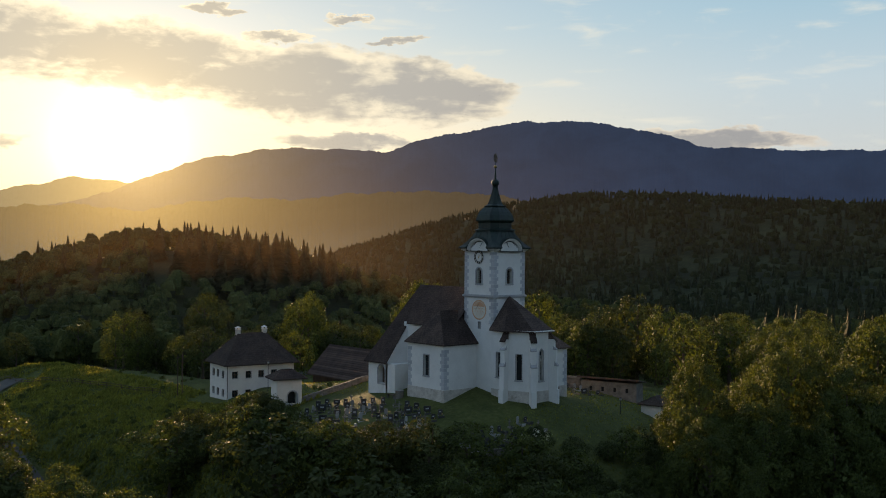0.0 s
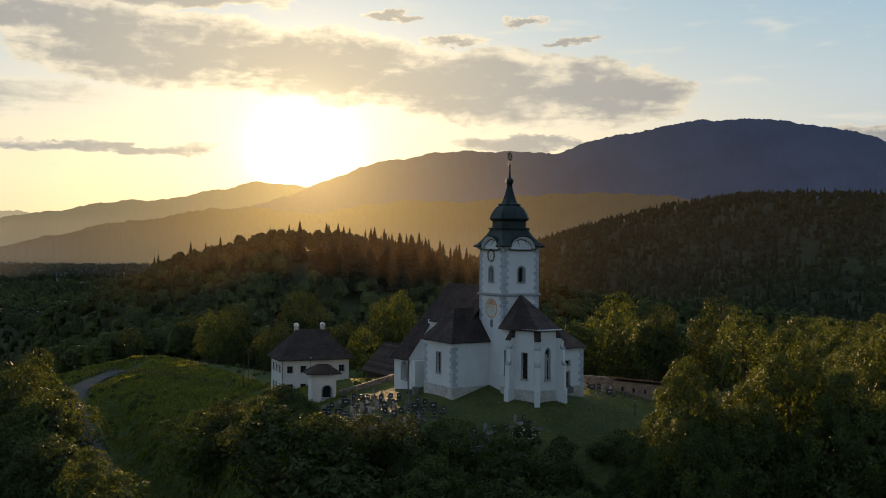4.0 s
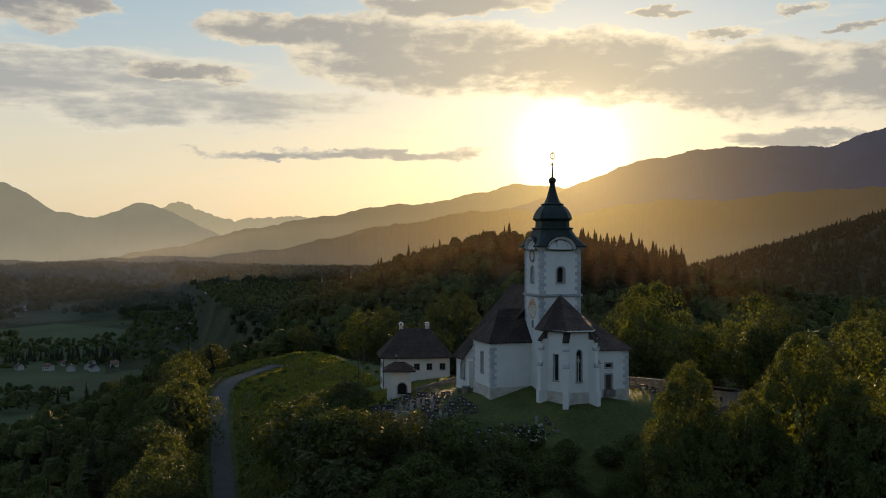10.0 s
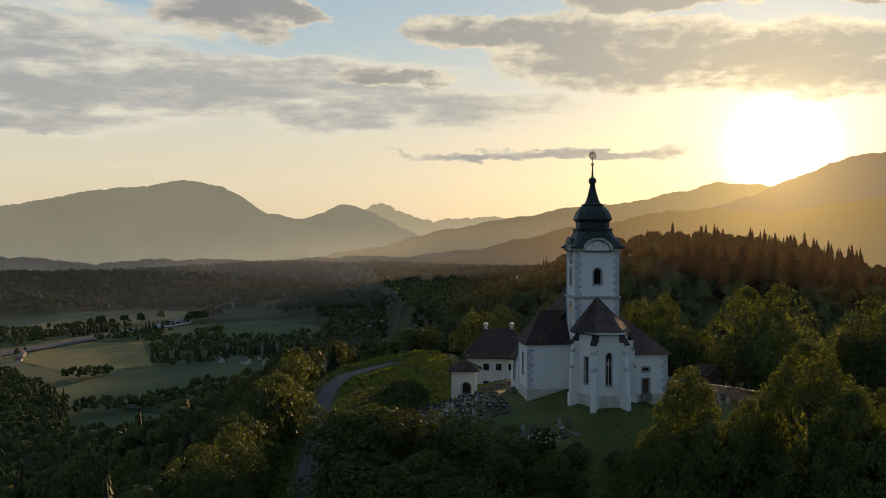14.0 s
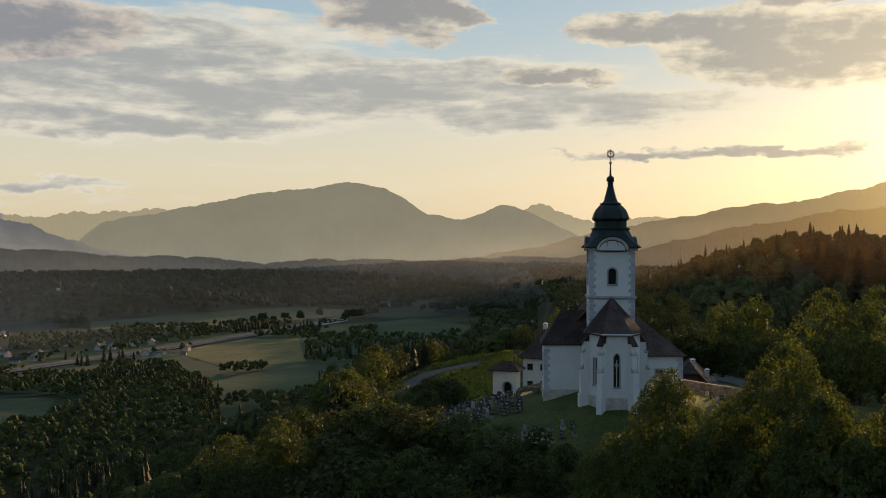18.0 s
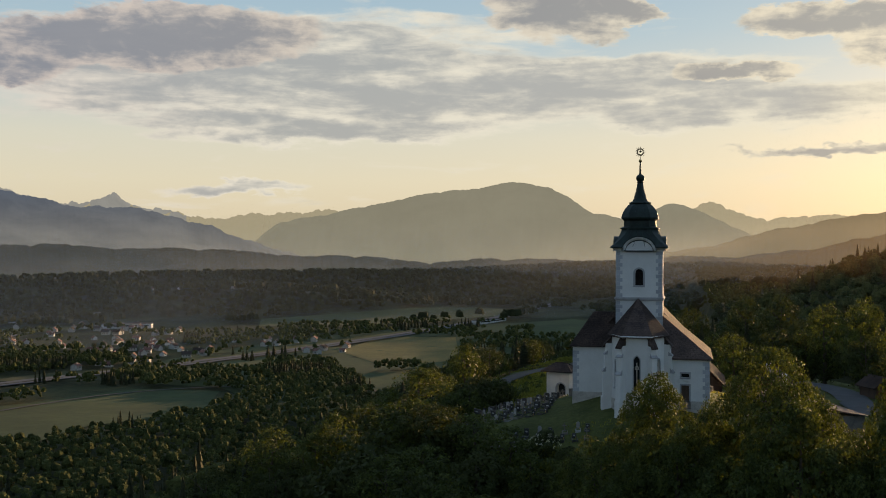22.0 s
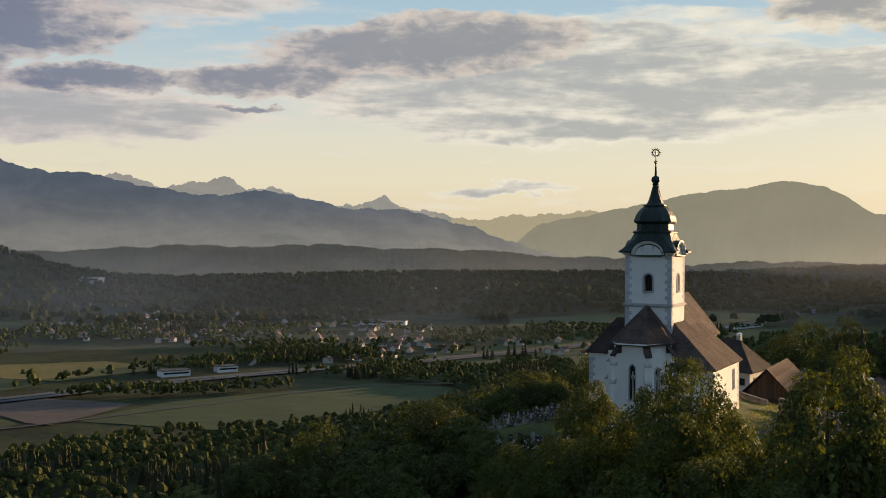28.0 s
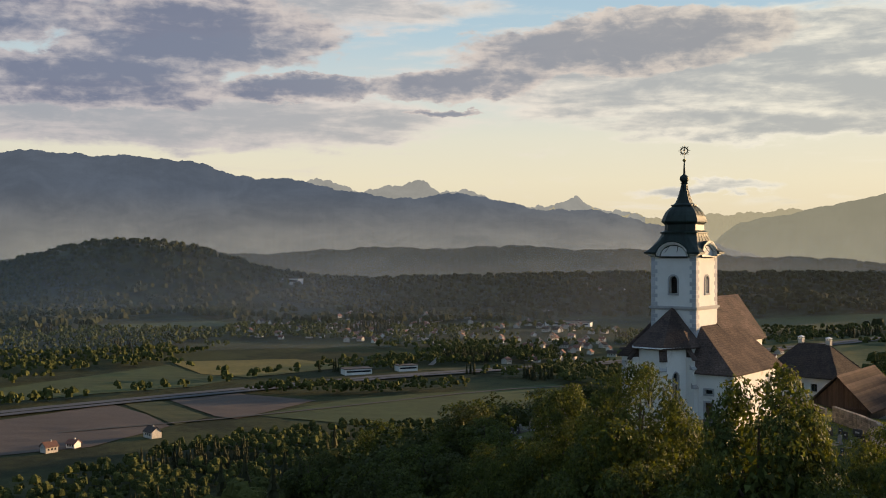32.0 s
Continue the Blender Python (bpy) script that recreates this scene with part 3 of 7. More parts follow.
def arch_ring(w, h, kind="round", n=8):
    """Outline of an opening, (along, up), from its sill."""
    if kind == "flat":
        return [(-w / 2, 0), (w / 2, 0), (w / 2, h), (-w / 2, h)]
    r = w / 2
    if kind == "round":
        top = [(r * math.cos(math.pi * i / n), h - r + r * math.sin(math.pi * i / n)) for i in range(n + 1)]
    else:  # pointed
        c = w * 0.9
        half = []
        amax = math.acos((c - r) / c)
        for i in range(n // 2 + 1):
            a = amax * i / (n // 2)
            half.append((c * math.cos(a) - (c - r), c * math.sin(a)))
        rise = half[-1][1]
        top = [(x, h - rise + y) for x, y in half] + [(-x, h - rise + y) for x, y in half[-2::-1]]
    return [(-r, 0), (r, 0)] + top[1 if kind != "round" else 0:] if kind != "round" else [(-r, 0), (r, 0)] + top


def clean(ring):
    out = []
    for p in ring:
        if not out or abs(p[0] - out[-1][0]) + abs(p[1] - out[-1][1]) > 1e-4:
            out.append(p)
    if abs(out[0][0] - out[-1][0]) + abs(out[0][1] - out[-1][1]) < 1e-4:
        out.pop()
    return out


def on_face(at, normal, ring, d0, d1, bm=None):
    """Extrudes an outline on an upright face: at is the sill's middle, d0 and d1 depths along the outward normal."""
    bm = bm or bmesh.new()
    n = Vector((normal[0], normal[1], 0)).normalized()
    s = Vector((-n.y, n.x, 0))
    at = Vector(at)
    ring = clean(ring)
    a = [bm.verts.new(at + s * u + Vector((0, 0, v)) + n * d0) for u, v in ring]
    b = [bm.verts.new(at + s * u + Vector((0, 0, v)) + n * d1) for u, v in ring]
    k = len(ring)
    bm.faces.new(a)
    bm.faces.new(b[::-1])
    for i in range(k):
        bm.faces.new((a[i], b[i], b[(i + 1) % k], a[(i + 1) % k]))
    return bm


def frame_on(at, normal, ring, grow, d0, d1, bm=None):
    """A surround: the band between an outline and the same grown outwards."""
    bm = bm or bmesh.new()
    n = Vector((normal[0], normal[1], 0)).normalized()
    s = Vector((-n.y, n.x, 0))
    at = Vector(at)
    ring = clean(ring)
    cx, cy = 0.0, sum(v for _, v in ring) / len(ring)
    k = len(ring)
    outer = []
    for i in range(k):
        (x0, y0), (x1, y1), (x2, y2) = ring[i - 1], ring[i], ring[(i + 1) % k]
        n1, n2 = Vector((y1 - y0, x0 - x1)).normalized(), Vector((y2 - y1, x1 - x2)).normalized()
        m = (n1 + n2).normalized()
        g = grow / max(0.4, m.dot(n1))
        outer.append((x1 + m.x * g, y1 + m.y * g))
    P = lambda u, v, d: at + s * u + Vector((0, 0, v)) + n * d
    rows = [[bm.verts.new(P(u, v, d)) for u, v in r] for r, d in ((ring, d0), (ring, d1), (outer, d1), (outer, d0))]
    for a, b in zip(rows, rows[1:] + rows[:1]):
        for i in range(k):
            bm.faces.new((a[i], a[(i + 1) % k], b[(i + 1) % k], b[i]))
    return bm


church = thing("church", "white plastered hilltop church with green onion-domed tower and shingle roofs", "church")
CUTS = {"tower": bmesh.new(), "apse": bmesh.new(), "annexN": bmesh.new(), "annexS": bmesh.new(), "porch": bmesh.new()}
WINDOWS = []


def window(body, at, normal, w, h, kind="flat", deep=0.45, frame=0.0, sill=True, name="window", tracery=False, mat="glass"):
    ring = arch_ring(w, h, kind)
    on_face(at, normal, ring, 0.3, -deep, CUTS[body])
    win = part(name, on_face(at, normal, ring, -deep + 0.06, -deep + 0.02), M[mat], church)
    if frame:
        part("window_frame", frame_on(at, normal, ring, frame, -0.05, 0.07), M["trimgrey"], win)
    if sill:
        part("window_sill", on_face((at[0], at[1], at[2] - 0.16), normal, arch_ring(w + 0.35, 0.16, "flat"), -0.1, 0.16), M["trimgrey"], win)
    if tracery:
        bm = bmesh.new()
        on_face(at, normal, [(-0.06, 0), (0.06, 0), (0.06, h * 0.8), (-0.06, h * 0.8)], -deep + 0.05, -deep + 0.2, bm)
        frame_on((at[0], at[1], at[2] + h * 0.62), normal, arch_ring(w * 0.42, w * 0.42, "round"), 0.07, -deep + 0.05, -deep + 0.18, bm)
        part("tracery", bm, M["plaster_old"], win)
    n = Vector((normal[0], normal[1], 0)).normalized()
    s = Vector((-n.y, n.x, 0))
    if name == "belfry_window":
        bm = bmesh.new()
        for k in range(7):
            on_face((at[0], at[1], at[2] + 0.15 + k * 0.26), normal, [(-w / 2, 0), (w / 2, 0), (w / 2, 0.05), (-w / 2, 0.05)], -deep + 0.1, -deep + 0.32, bm)
        part("louvre", bm, M["wood"], win)
    elif kind == "flat" and name == "window":
        bm = bmesh.new()
        on_face(at, normal, [(-0.03, 0), (0.03, 0), (0.03, h), (-0.03, h)], -deep + 0.05, -deep + 0.10, bm)
        for f in (0.33, 0.66):
            on_face((at[0], at[1], at[2] + h * f), normal, [(-w / 2, -0.025), (w / 2, -0.025), (w / 2, 0.025), (-w / 2, 0.025)], -deep + 0.05, -deep + 0.09, bm)
        part("glazing_bar", bm, M["wood"], win)
    return win


# tower
TW = 3.0
for nx, ny in ((0, -1), (1, 0), (0, 1), (-1, 0)):
    win = window("tower", (nx * TW, ny * TW, 13.85), (nx, ny), 1.05, 2.15, "round", 0.7, 0.22, True, "belfry_window", mat="dark")
window("tower", (-TW, -0.2, 7.6), (-1, 0), 0.42, 0.85, "flat", 0.4, 0.1, False, "slit_window")
part("tower_wall", solid_mesh(boxes((-TW, -TW, -2.2, TW, TW, 18.35)), M["plaster"], CUTS["tower"]), M["plaster"], church)
bm = bmesh.new()
for z0, z1, o in ((11.85, 12.0, 0.10), (12.0, 12.22, 0.24), (12.22, 12.3, 0.12)):
    prism(bm, [(-TW - o, -TW - o), (TW + o, -TW - o), (TW + o, TW + o), (-TW - o, TW + o)], z0, z1)
part("string_course", bm, M["trimgrey"], church)


def arc(hw, rise, n=14):
    return [(-hw * math.cos(math.pi * i / n), rise * math.sin(math.pi * i / n)) for i in range(n + 1)]


# cornice with a raised round arch over each face
for k, (nx, ny) in enumerate(((0, -1), (1, 0), (0, 1), (-1, 0))):
    at = (nx * TW, ny * TW, 18.3)
    ring = [(-1.75, -0.1), (1.75, -0.1)] + [(-x, y + 0.05) for x, y in arc(1.75, 1.35)]
    ped = part("arched_gable", on_face(at, (nx, ny), ring, -0.5, 0.0), M["plaster"], church)
    bm = bmesh.new()
    n, s = Vector((nx, ny, 0)), Vector((-ny, nx, 0))
    path = [(-3.0, 0.05), (-2.15, 0.05), (-1.9, 0.12)] + [(x, y + 0.12) for x, y in arc(1.8, 1.4)][1:-1] + [(1.9, 0.12), (2.15, 0.05), (3.0, 0.05)]
    prof = [(-0.05, 0.0), (0.16, 0.06), (0.2, 0.16), (0.36, 0.22), (0.4, 0.36), (-0.05, 0.4)]
    rows = []
    for i, (u, v) in enumerate(path):
        a, b = path[max(i - 1, 0)], path[min(i + 1, len(path) - 1)]
        t = Vector((b[0] - a[0], b[1] - a[1])).normalized()
        nn = Vector((-t.y, t.x))
        ends = 0.0
        rows.append([Vector(at) + s * (u + nn.x * q + (math.copysign(p, u) if abs(u) > 2.9 else 0)) + Vector((0, 0, v + nn.y * q)) + n * p for p, q in prof])
    loft(bm, rows)
    part("cornice", bm, M["plaster"], ped)
    bm = bmesh.new()
    over = arc(2.26, 1.92)
    front = [Vector(at) + s * u + Vector((0, 0, v + 0.12)) + n * 0.43 for u, v in over]
    back = [Vector(at) + s * u * 0.9 + Vector((0, 0, v * 0.95 + 0.12)) - n * 1.7 for u, v in over]
    inner = [Vector(at) + s * u * 0.96 + Vector((0, 0, v * 0.95 + 0.06)) + n * 0.43 for u, v in over]
    loft(bm, [back, front, inner], close=False)
    part("dormer_roof", bm, M["copper"], ped, "curved green copper hood")


def eight(w, c, z):
    return [(w, -(w - c), z), (w, w - c, z), (w - c, w, z), (-(w - c), w, z), (-w, w - c, z), (-w, -(w - c), z), (-(w - c), -w, z), (w - c, -w, z)]


SPIRE = ((18.72, 3.62, 0.10), (18.74, 3.72, 0.12), (18.92, 3.74, 0.14), (19.25, 3.34, 0.22), (19.75, 2.98, 0.40), (20.35, 2.66, 0.62), (20.9, 2.44, 0.80), (21.25, 2.34, 0.88))
DRUM = ((21.25, 2.5, 0.95), (21.42, 2.52, 0.95), (21.5, 2.3, 0.9), (21.62, 2.08, 0.85), (22.35, 2.06, 0.85), (22.5, 2.2, 0.9), (22.62, 2.38, 0.98), (22.8, 2.42, 1.0))
CAP = ((22.8, 2.42, 1.0), (22.98, 2.36, 0.98), (23.45, 2.22, 0.92), (23.95, 1.96, 0.81), (24.4, 1.6, 0.66), (24.66, 1.28, 0.53), (24.72, 1.4, 0.58), (24.84, 1.38, 0.57))
NEEDLE = ((24.84, 1.22, 0.50), (25.05, 0.95, 0.39), (25.5, 0.78, 0.32), (26.2, 0.58, 0.24), (26.9, 0.42, 0.17), (27.45, 0.31, 0.13), (27.55, 0.42, 0.17), (27.65, 0.3, 0.12))
helmet = None
for name, prof, label in (("spire_skirt", SPIRE, "flared dark green copper roof skirt"), ("lantern_drum", DRUM, ""), ("spire_dome", CAP, ""), ("spire_needle", NEEDLE, "")):
    form = loft(bmesh.new(), [eight(w, c, z) for z, w, c in prof])
    if name == "spire_skirt":
        cut = bmesh.new()
        for nx, ny in ((0, -1), (1, 0), (0, 1), (-1, 0)):
            on_face((nx * TW, ny * TW, 18.42), (nx, ny), [(-2.16, -0.6), (2.16, -0.6)] + [(-x, y) for x, y in arc(2.16, 1.78)], -0.3, 1.6, cut)
        form = carve(form, cut)
        form.materials.clear()
        form.materials.append(M["copper"])
    ob = part(name, form, M["copper"], church, label)
    helmet = helmet or ob
    if name in ("spire_skirt", "spire_dome", "spire_needle"):
        for q in range(4):
            r = Matrix.Rotation(q * math.pi / 2, 3, "Z")
            for u in ((-0.66, -0.22, 0.22, 0.66) if name == "spire_skirt" else (-0.4, 0.4)):
                rows = [(r @ Vector((w + 0.035, u * (w - c), z)), r @ Vector((w - 0.05, u * (w - c) + 0.03, z)), r @ Vector((w - 0.05, u * (w - c) - 0.03, z))) for z, w, c in prof[2:]]
                part("standing_seam", loft(bmesh.new(), rows), M["copper"], ob)
bm = bmesh.new()
bmesh.ops.create_uvsphere(bm, u_segments=20, v_segments=12, radius=0.56, matrix=Matrix.Translation((0, 0, 28.1)) @ Matrix.Diagonal((1, 1, 0.95, 1)))
part("spire_ball", bm, M["copper"], church)
bm = bmesh.new()
tube(bm, (0, 0, 28.5), (0, 0, 30.35), 0.17, 0.07, 8)
tube(bm, (0, 0, 30.3), (0, 0, 31.2), 0.05, 0.04, 6)
part("finial_rod", bm, M["copper"], church)
bm = bmesh.new()
bmesh.ops.create_uvsphere(bm, u_segments=14, v_segments=8, radius=0.22, matrix=Matrix.Translation((0, 0, 30.4)))
part("finial_ball", bm, M["gilt"], church)
bm = bmesh.new()
tilt = Matrix.Translation((0, 0, 31.6)) @ Matrix.Rotation(radians(18), 4, "Z")
for i in range(16):
    a, w = i * math.pi / 8, math.pi / 20
    r = 0.78 if i % 2 == 0 else 0.66
    p = [Vector((0.42 * math.cos(a - w), 0, 0.42 * math.sin(a - w))), Vector((r * math.cos(a), 0, r * math.sin(a))), Vector((0.42 * math.cos(a + w), 0, 0.42 * math.sin(a + w)))]
    v = [bm.verts.new(tilt @ (q + Vector((0, d, 0)))) for d in (-0.03, 0.03) for q in p]
    for f in ((0, 1, 2), (5, 4, 3), (0, 3, 4, 1), (1, 4, 5, 2)):
        bm.faces.new([v[j] for j in f])
ringp = [[tilt @ Vector((rr * math.cos(a), d, rr * math.sin(a))) for rr, d in ((0.34, -0.04), (0.46, -0.04), (0.46, 0.04), (0.34, 0.04))] for a in [i * math.pi / 12 for i in range(25)]]
loft(bm, ringp, close=False)
box(bm, -0.05, -0.03, 31.22, 0.05, 0.03, 31.98)
box(bm, -0.2, -0.03, 31.62, 0.2, 0.03, 31.72)
part("finial_star", bm, M["darkgilt"], church, "gilded sunburst star on the spire")

# grey quoins at the tower's corners
quoin_meshes = []
for long, short in ((0.85, 0.55), (0.55, 0.85)):
    bm = bmesh.new()
    ring = [(0.025, 0.025), (-long, 0.025), (-long, 0.0), (0.0, 0.0), (0.0, -short), (0.025, -short)]
    prism(bm, ring, 0.012, 0.488)
    bmesh.ops.recalc_face_normals(bm, faces=bm.faces)
    me = bpy.data.meshes.new("quoin")
    bm.to_mesh(me)
    bm.free()
    me.materials.append(M["quoin"])
    quoin_meshes.append(me)


def quoins(corners, z0, z1, parent):
    for x, y, turn in corners:
        for i in range(int((z1 - z0) / 0.5)):
            ob = new("quoin", quoin_meshes[i % 2])
            ob.parent = parent
            ob.matrix_basis = pose(x, y, z0 + i * 0.5, 0, 0, turn)


TOWER_CORNERS = [(TW, TW, 0), (-TW, TW, 90), (-TW, -TW, 180), (TW, -TW, 270)]
quoins(TOWER_CORNERS, 12.3, 18.3, church)
quoins([TOWER_CORNERS[1], TOWER_CORNERS[2], TOWER_CORNERS[3]], 7.8, 11.8, church)

# tower clock and sundial
clock = part("tower_clock", on_face((-TW, 0, 17.55), (-1, 0), [(0.98 * math.cos(a), 0.98 * math.sin(a)) for a in [i * math.pi / 14 for i in range(28)]], 0.02, 0.07), M["plaster"], church)
bm = bmesh.new()
frame_on((-TW, 0, 17.55), (-1, 0), [(0.62 * math.cos(a), 0.62 * math.sin(a)) for a in [i * math.pi / 14 for i in range(28)]], 0.33, 0.06, 0.10, bm)
part("clock_ring", bm, M["iron"], clock, "black clock ring")
for i in range(12):
    a = i * math.pi / 6
    bm = on_face((-TW, 0.79 * math.sin(a), 17.55 + 0.79 * math.cos(a) - 0.12), (-1, 0), [(-0.05, 0), (0.05, 0), (0.05, 0.24), (-0.05, 0.24)], 0.1, 0.12)
    part("clock_numeral", bm, M["dial"], clock)
bm = bmesh.new()
for ln, a in ((0.72, 0.9), (0.5, 3.4)):
    s, c = math.sin(a), math.cos(a)
    bm = on_face((-TW, 0, 17.55), (-1, 0), [(-0.05 * c, 0.05 * s), (ln * s, ln * c), (0.05 * c, -0.05 * s)], 0.12, 0.15)
    part("clock_pointer", bm, M["gilt"], clock)
dial = part("sundial", on_face((-TW, -0.1, 10.15), (-1, 0), [(1.5 * math.cos(a), 1.42 * math.sin(a)) for a in [i * math.pi / 16 for i in range(32)]], 0.0, 0.035), M["dial"], church, "faded painted sundial on plaster")
bm = bmesh.new()
frame_on((-TW, -0.1, 10.15), (-1, 0), [(1.28 * math.cos(a), 1.2 * math.sin(a)) for a in [i * math.pi / 16 for i in range(32)]], 0.2, 0.0, 0.045, bm)
part("sundial_band", bm, M["fresco"], dial, "red painted band of the dial")
part("dial_arch", on_face((-TW, -0.1, 10.15), (-1, 0), [(1.24 * math.cos(a), 1.16 * math.sin(a)) for a in [radians(24 + 132 * i / 14) for i in range(15)]], 0.03, 0.04), M["fresco"], dial, "red painted field above the hours")
for i in range(7):
    a = math.pi * (1.08 + 0.84 * i / 6)
    s, c = math.sin(a), math.cos(a)
    bm = on_face((-TW, -0.1, 10.55), (-1, 0), [(0.12 * c - 0.02 * s, 0.12 * s + 0.02 * c), (0.12 * c + 0.02 * s, 0.12 * s - 0.02 * c), (1.15 * c + 0.02 * s, 1.15 * s - 0.02 * c), (1.15 * c - 0.02 * s, 1.15 * s + 0.02 * c)], 0.03, 0.045)
    part("hour_line", bm, M["fresco"], dial)
bm = bmesh.new()
tube(bm, (-TW, -0.1, 11.2), (-TW - 0.7, -0.1, 10.2), 0.02, 0.02, 5)
part("gnomon", bm, M["iron"], dial)

# choir with its buttresses
AY, AR = -3.0, 3.55  # where the choir meets the tower, and its half width
PTS = [(-3.35, AY), (-3.45, -6.0), (-1.75, -9.3), (1.75, -9.3), (3.45, -6.0), (3.35, AY)]
bm = prism(bmesh.new(), PTS, -2.6, 7.7)


def edge(i, u=0.5):
    a, b = Vector((*PTS[i], 0)), Vector((*PTS[i + 1], 0))
    t = (b - a).normalized()
    return a.lerp(b, u), (t.y, -t.x)


for i, z, w, h, kind, tr in ((0, 1.2, 0.85, 3.4, "flat", False), (1, 1.0, 0.85, 3.5, "flat", False), (2, 0.9, 0.75, 4.3, "pointed", True), (3, 1.0, 0.8, 3.8, "pointed", True), (4, 1.2, 0.7, 3.0, "pointed", False)):
    p, n = edge(i)
    window("apse", (p.x, p.y, z), n, w, h, kind, 0.4, 0.12 if kind == "pointed" else 0.08, True, "choir_window", tr)
part("choir_wall", solid_mesh(bm, M["plaster"], CUTS["apse"]), M["plaster"], church)
bm = bmesh.new()
ringp = [(x * 1.012, y * 1.012) for x, y in PTS]
prism(bm, ringp, -2.7, -0.45)
part("choir_plinth", bm, M["plaster_old"], church, "weathered grey plinth")
bm = bmesh.new()
out = [(-3.85, AY), (-3.95, -6.2), (-2.0, -9.8), (2.0, -9.8), (3.95, -6.2), (3.85, AY)]
for z0, z1, k in ((7.45, 7.6, 1.03), (7.6, 7.72, 1.07)):
    prism(bm, [(x * k, min(y * k, AY)) for x, y in PTS], z0, z1)
part("choir_cornice", bm, M["plaster"], church)
TIP = (-0.1, -3.05, 12.25)


def roof_faces(name, polys, thick=0.14, label=""):
    """A roof skin of the given planes, each a slab."""
    bm = bmesh.new()
    for poly in polys:
        p = [Vector(q) for q in poly]
        n = (p[1] - p[0]).cross(p[2] - p[0]).normalized()
        if n.z < 0:
            p.reverse()
            n = -n
        a, b = [bm.verts.new(q) for q in p], [bm.verts.new(q - Vector((0, 0, thick))) for q in p]
        bm.faces.new(a)
        bm.faces.new(b[::-1])
        k = len(p)
        for i in range(k):
            bm.faces.new((a[i], b[i], b[(i + 1) % k], a[(i + 1) % k]))
    ROOFS.append([[Vector(q) for q in poly] for poly in polys])
    return part(name, bm, M["shingle"], church, label or "weathered dark brown shingle roof")


ROOFS = []
roof_choir = roof_faces("choir_roof", [[(*out[i], 7.62), (*out[i + 1], 7.62), TIP] for i in range(5)])
# buttresses, stepped back twice
for i, back in ((1, 0), (2, 0), (3, 0), (4, 0)):
    a, b, c = Vector((*PTS[i - 1], 0)), Vector((*PTS[i], 0)), Vector((*PTS[i + 1], 0))
    n1, n2 = edge(i - 1)[1], edge(i)[1]
    n = Vector((n1[0] + n2[0], n1[1] + n2[1], 0)).normalized()
    bm = bmesh.new()
    at = (b.x, b.y, 0)
    rot = math.degrees(math.atan2(n.y, n.x))
    mtx = pose(b.x, b.y, 0, 0, 0, rot)
    for x1, z0, z1 in ((1.25, -2.8, -0.3), (1.05, -0.3, 3.0), (0.85, 3.0, 5.2), (0.65, 5.2, 6.5)):
        box(bm, -0.4, -0.36, z0, x1, 0.36, z1)
    bmesh.ops.transform(bm, matrix=mtx, verts=bm.verts)
    bt = part("buttress", bm, M["plaster"], church, "white buttress with stepped stone caps")
    for x0, x1, z0, z1 in ((0.75, 1.15, 2.95, 3.55), (0.55, 0.95, 5.15, 5.6)):
        bm = bmesh.new()
        solid(bm, [(x0 - 0.1, -0.42, z1), (x0 - 0.1, 0.42, z1), (x1, 0.42, z0), (x1, -0.42, z0), (x0 - 0.1, -0.42, z0 - 0.08), (x0 - 0.1, 0.42, z0 - 0.08), (x1, 0.42, z0 - 0.1), (x1, -0.42, z0 - 0.1)],
              [(0, 1, 2, 3), (4, 7, 6, 5), (0, 3, 7, 4), (1, 5, 6, 2), (3, 2, 6, 7), (0, 4, 5, 1)])
        bmesh.ops.transform(bm, matrix=mtx, verts=bm.verts)
        part("offset_cap", bm, M["trimgrey"], bt)
    bm = bmesh.new()
    solid(bm, [(-0.3, -0.46, 7.75), (-0.3, 0.46, 7.75), (0.95, 0.46, 6.3), (0.95, -0.46, 6.3), (-0.3, -0.46, 7.6), (-0.3, 0.46, 7.6), (0.95, 0.46, 6.16), (0.95, -0.46, 6.16)],
          [(0, 1, 2, 3), (4, 7, 6, 5), (0, 3, 7, 4), (1, 5, 6, 2), (3, 2, 6, 7), (0, 4, 5, 1)])
    solid(bm, [(-0.35, -0.34, 7.6), (-0.35, 0.34, 7.6), (0.62, 0.34, 6.5), (0.62, -0.34, 6.5), (-0.35, -0.34, 6.4), (-0.35, 0.34, 6.4), (0.62, 0.34, 6.4), (0.62, -0.34, 6.4)],
          [(0, 1, 2, 3), (4, 7, 6, 5), (0, 3, 7, 4), (1, 5, 6, 2), (3, 2, 6, 7), (0, 4, 5, 1)])
    bmesh.ops.transform(bm, matrix=mtx, verts=bm.verts)
    part("buttress_roof", bm, M["shingle"], bt, "small sloping shingle cap")

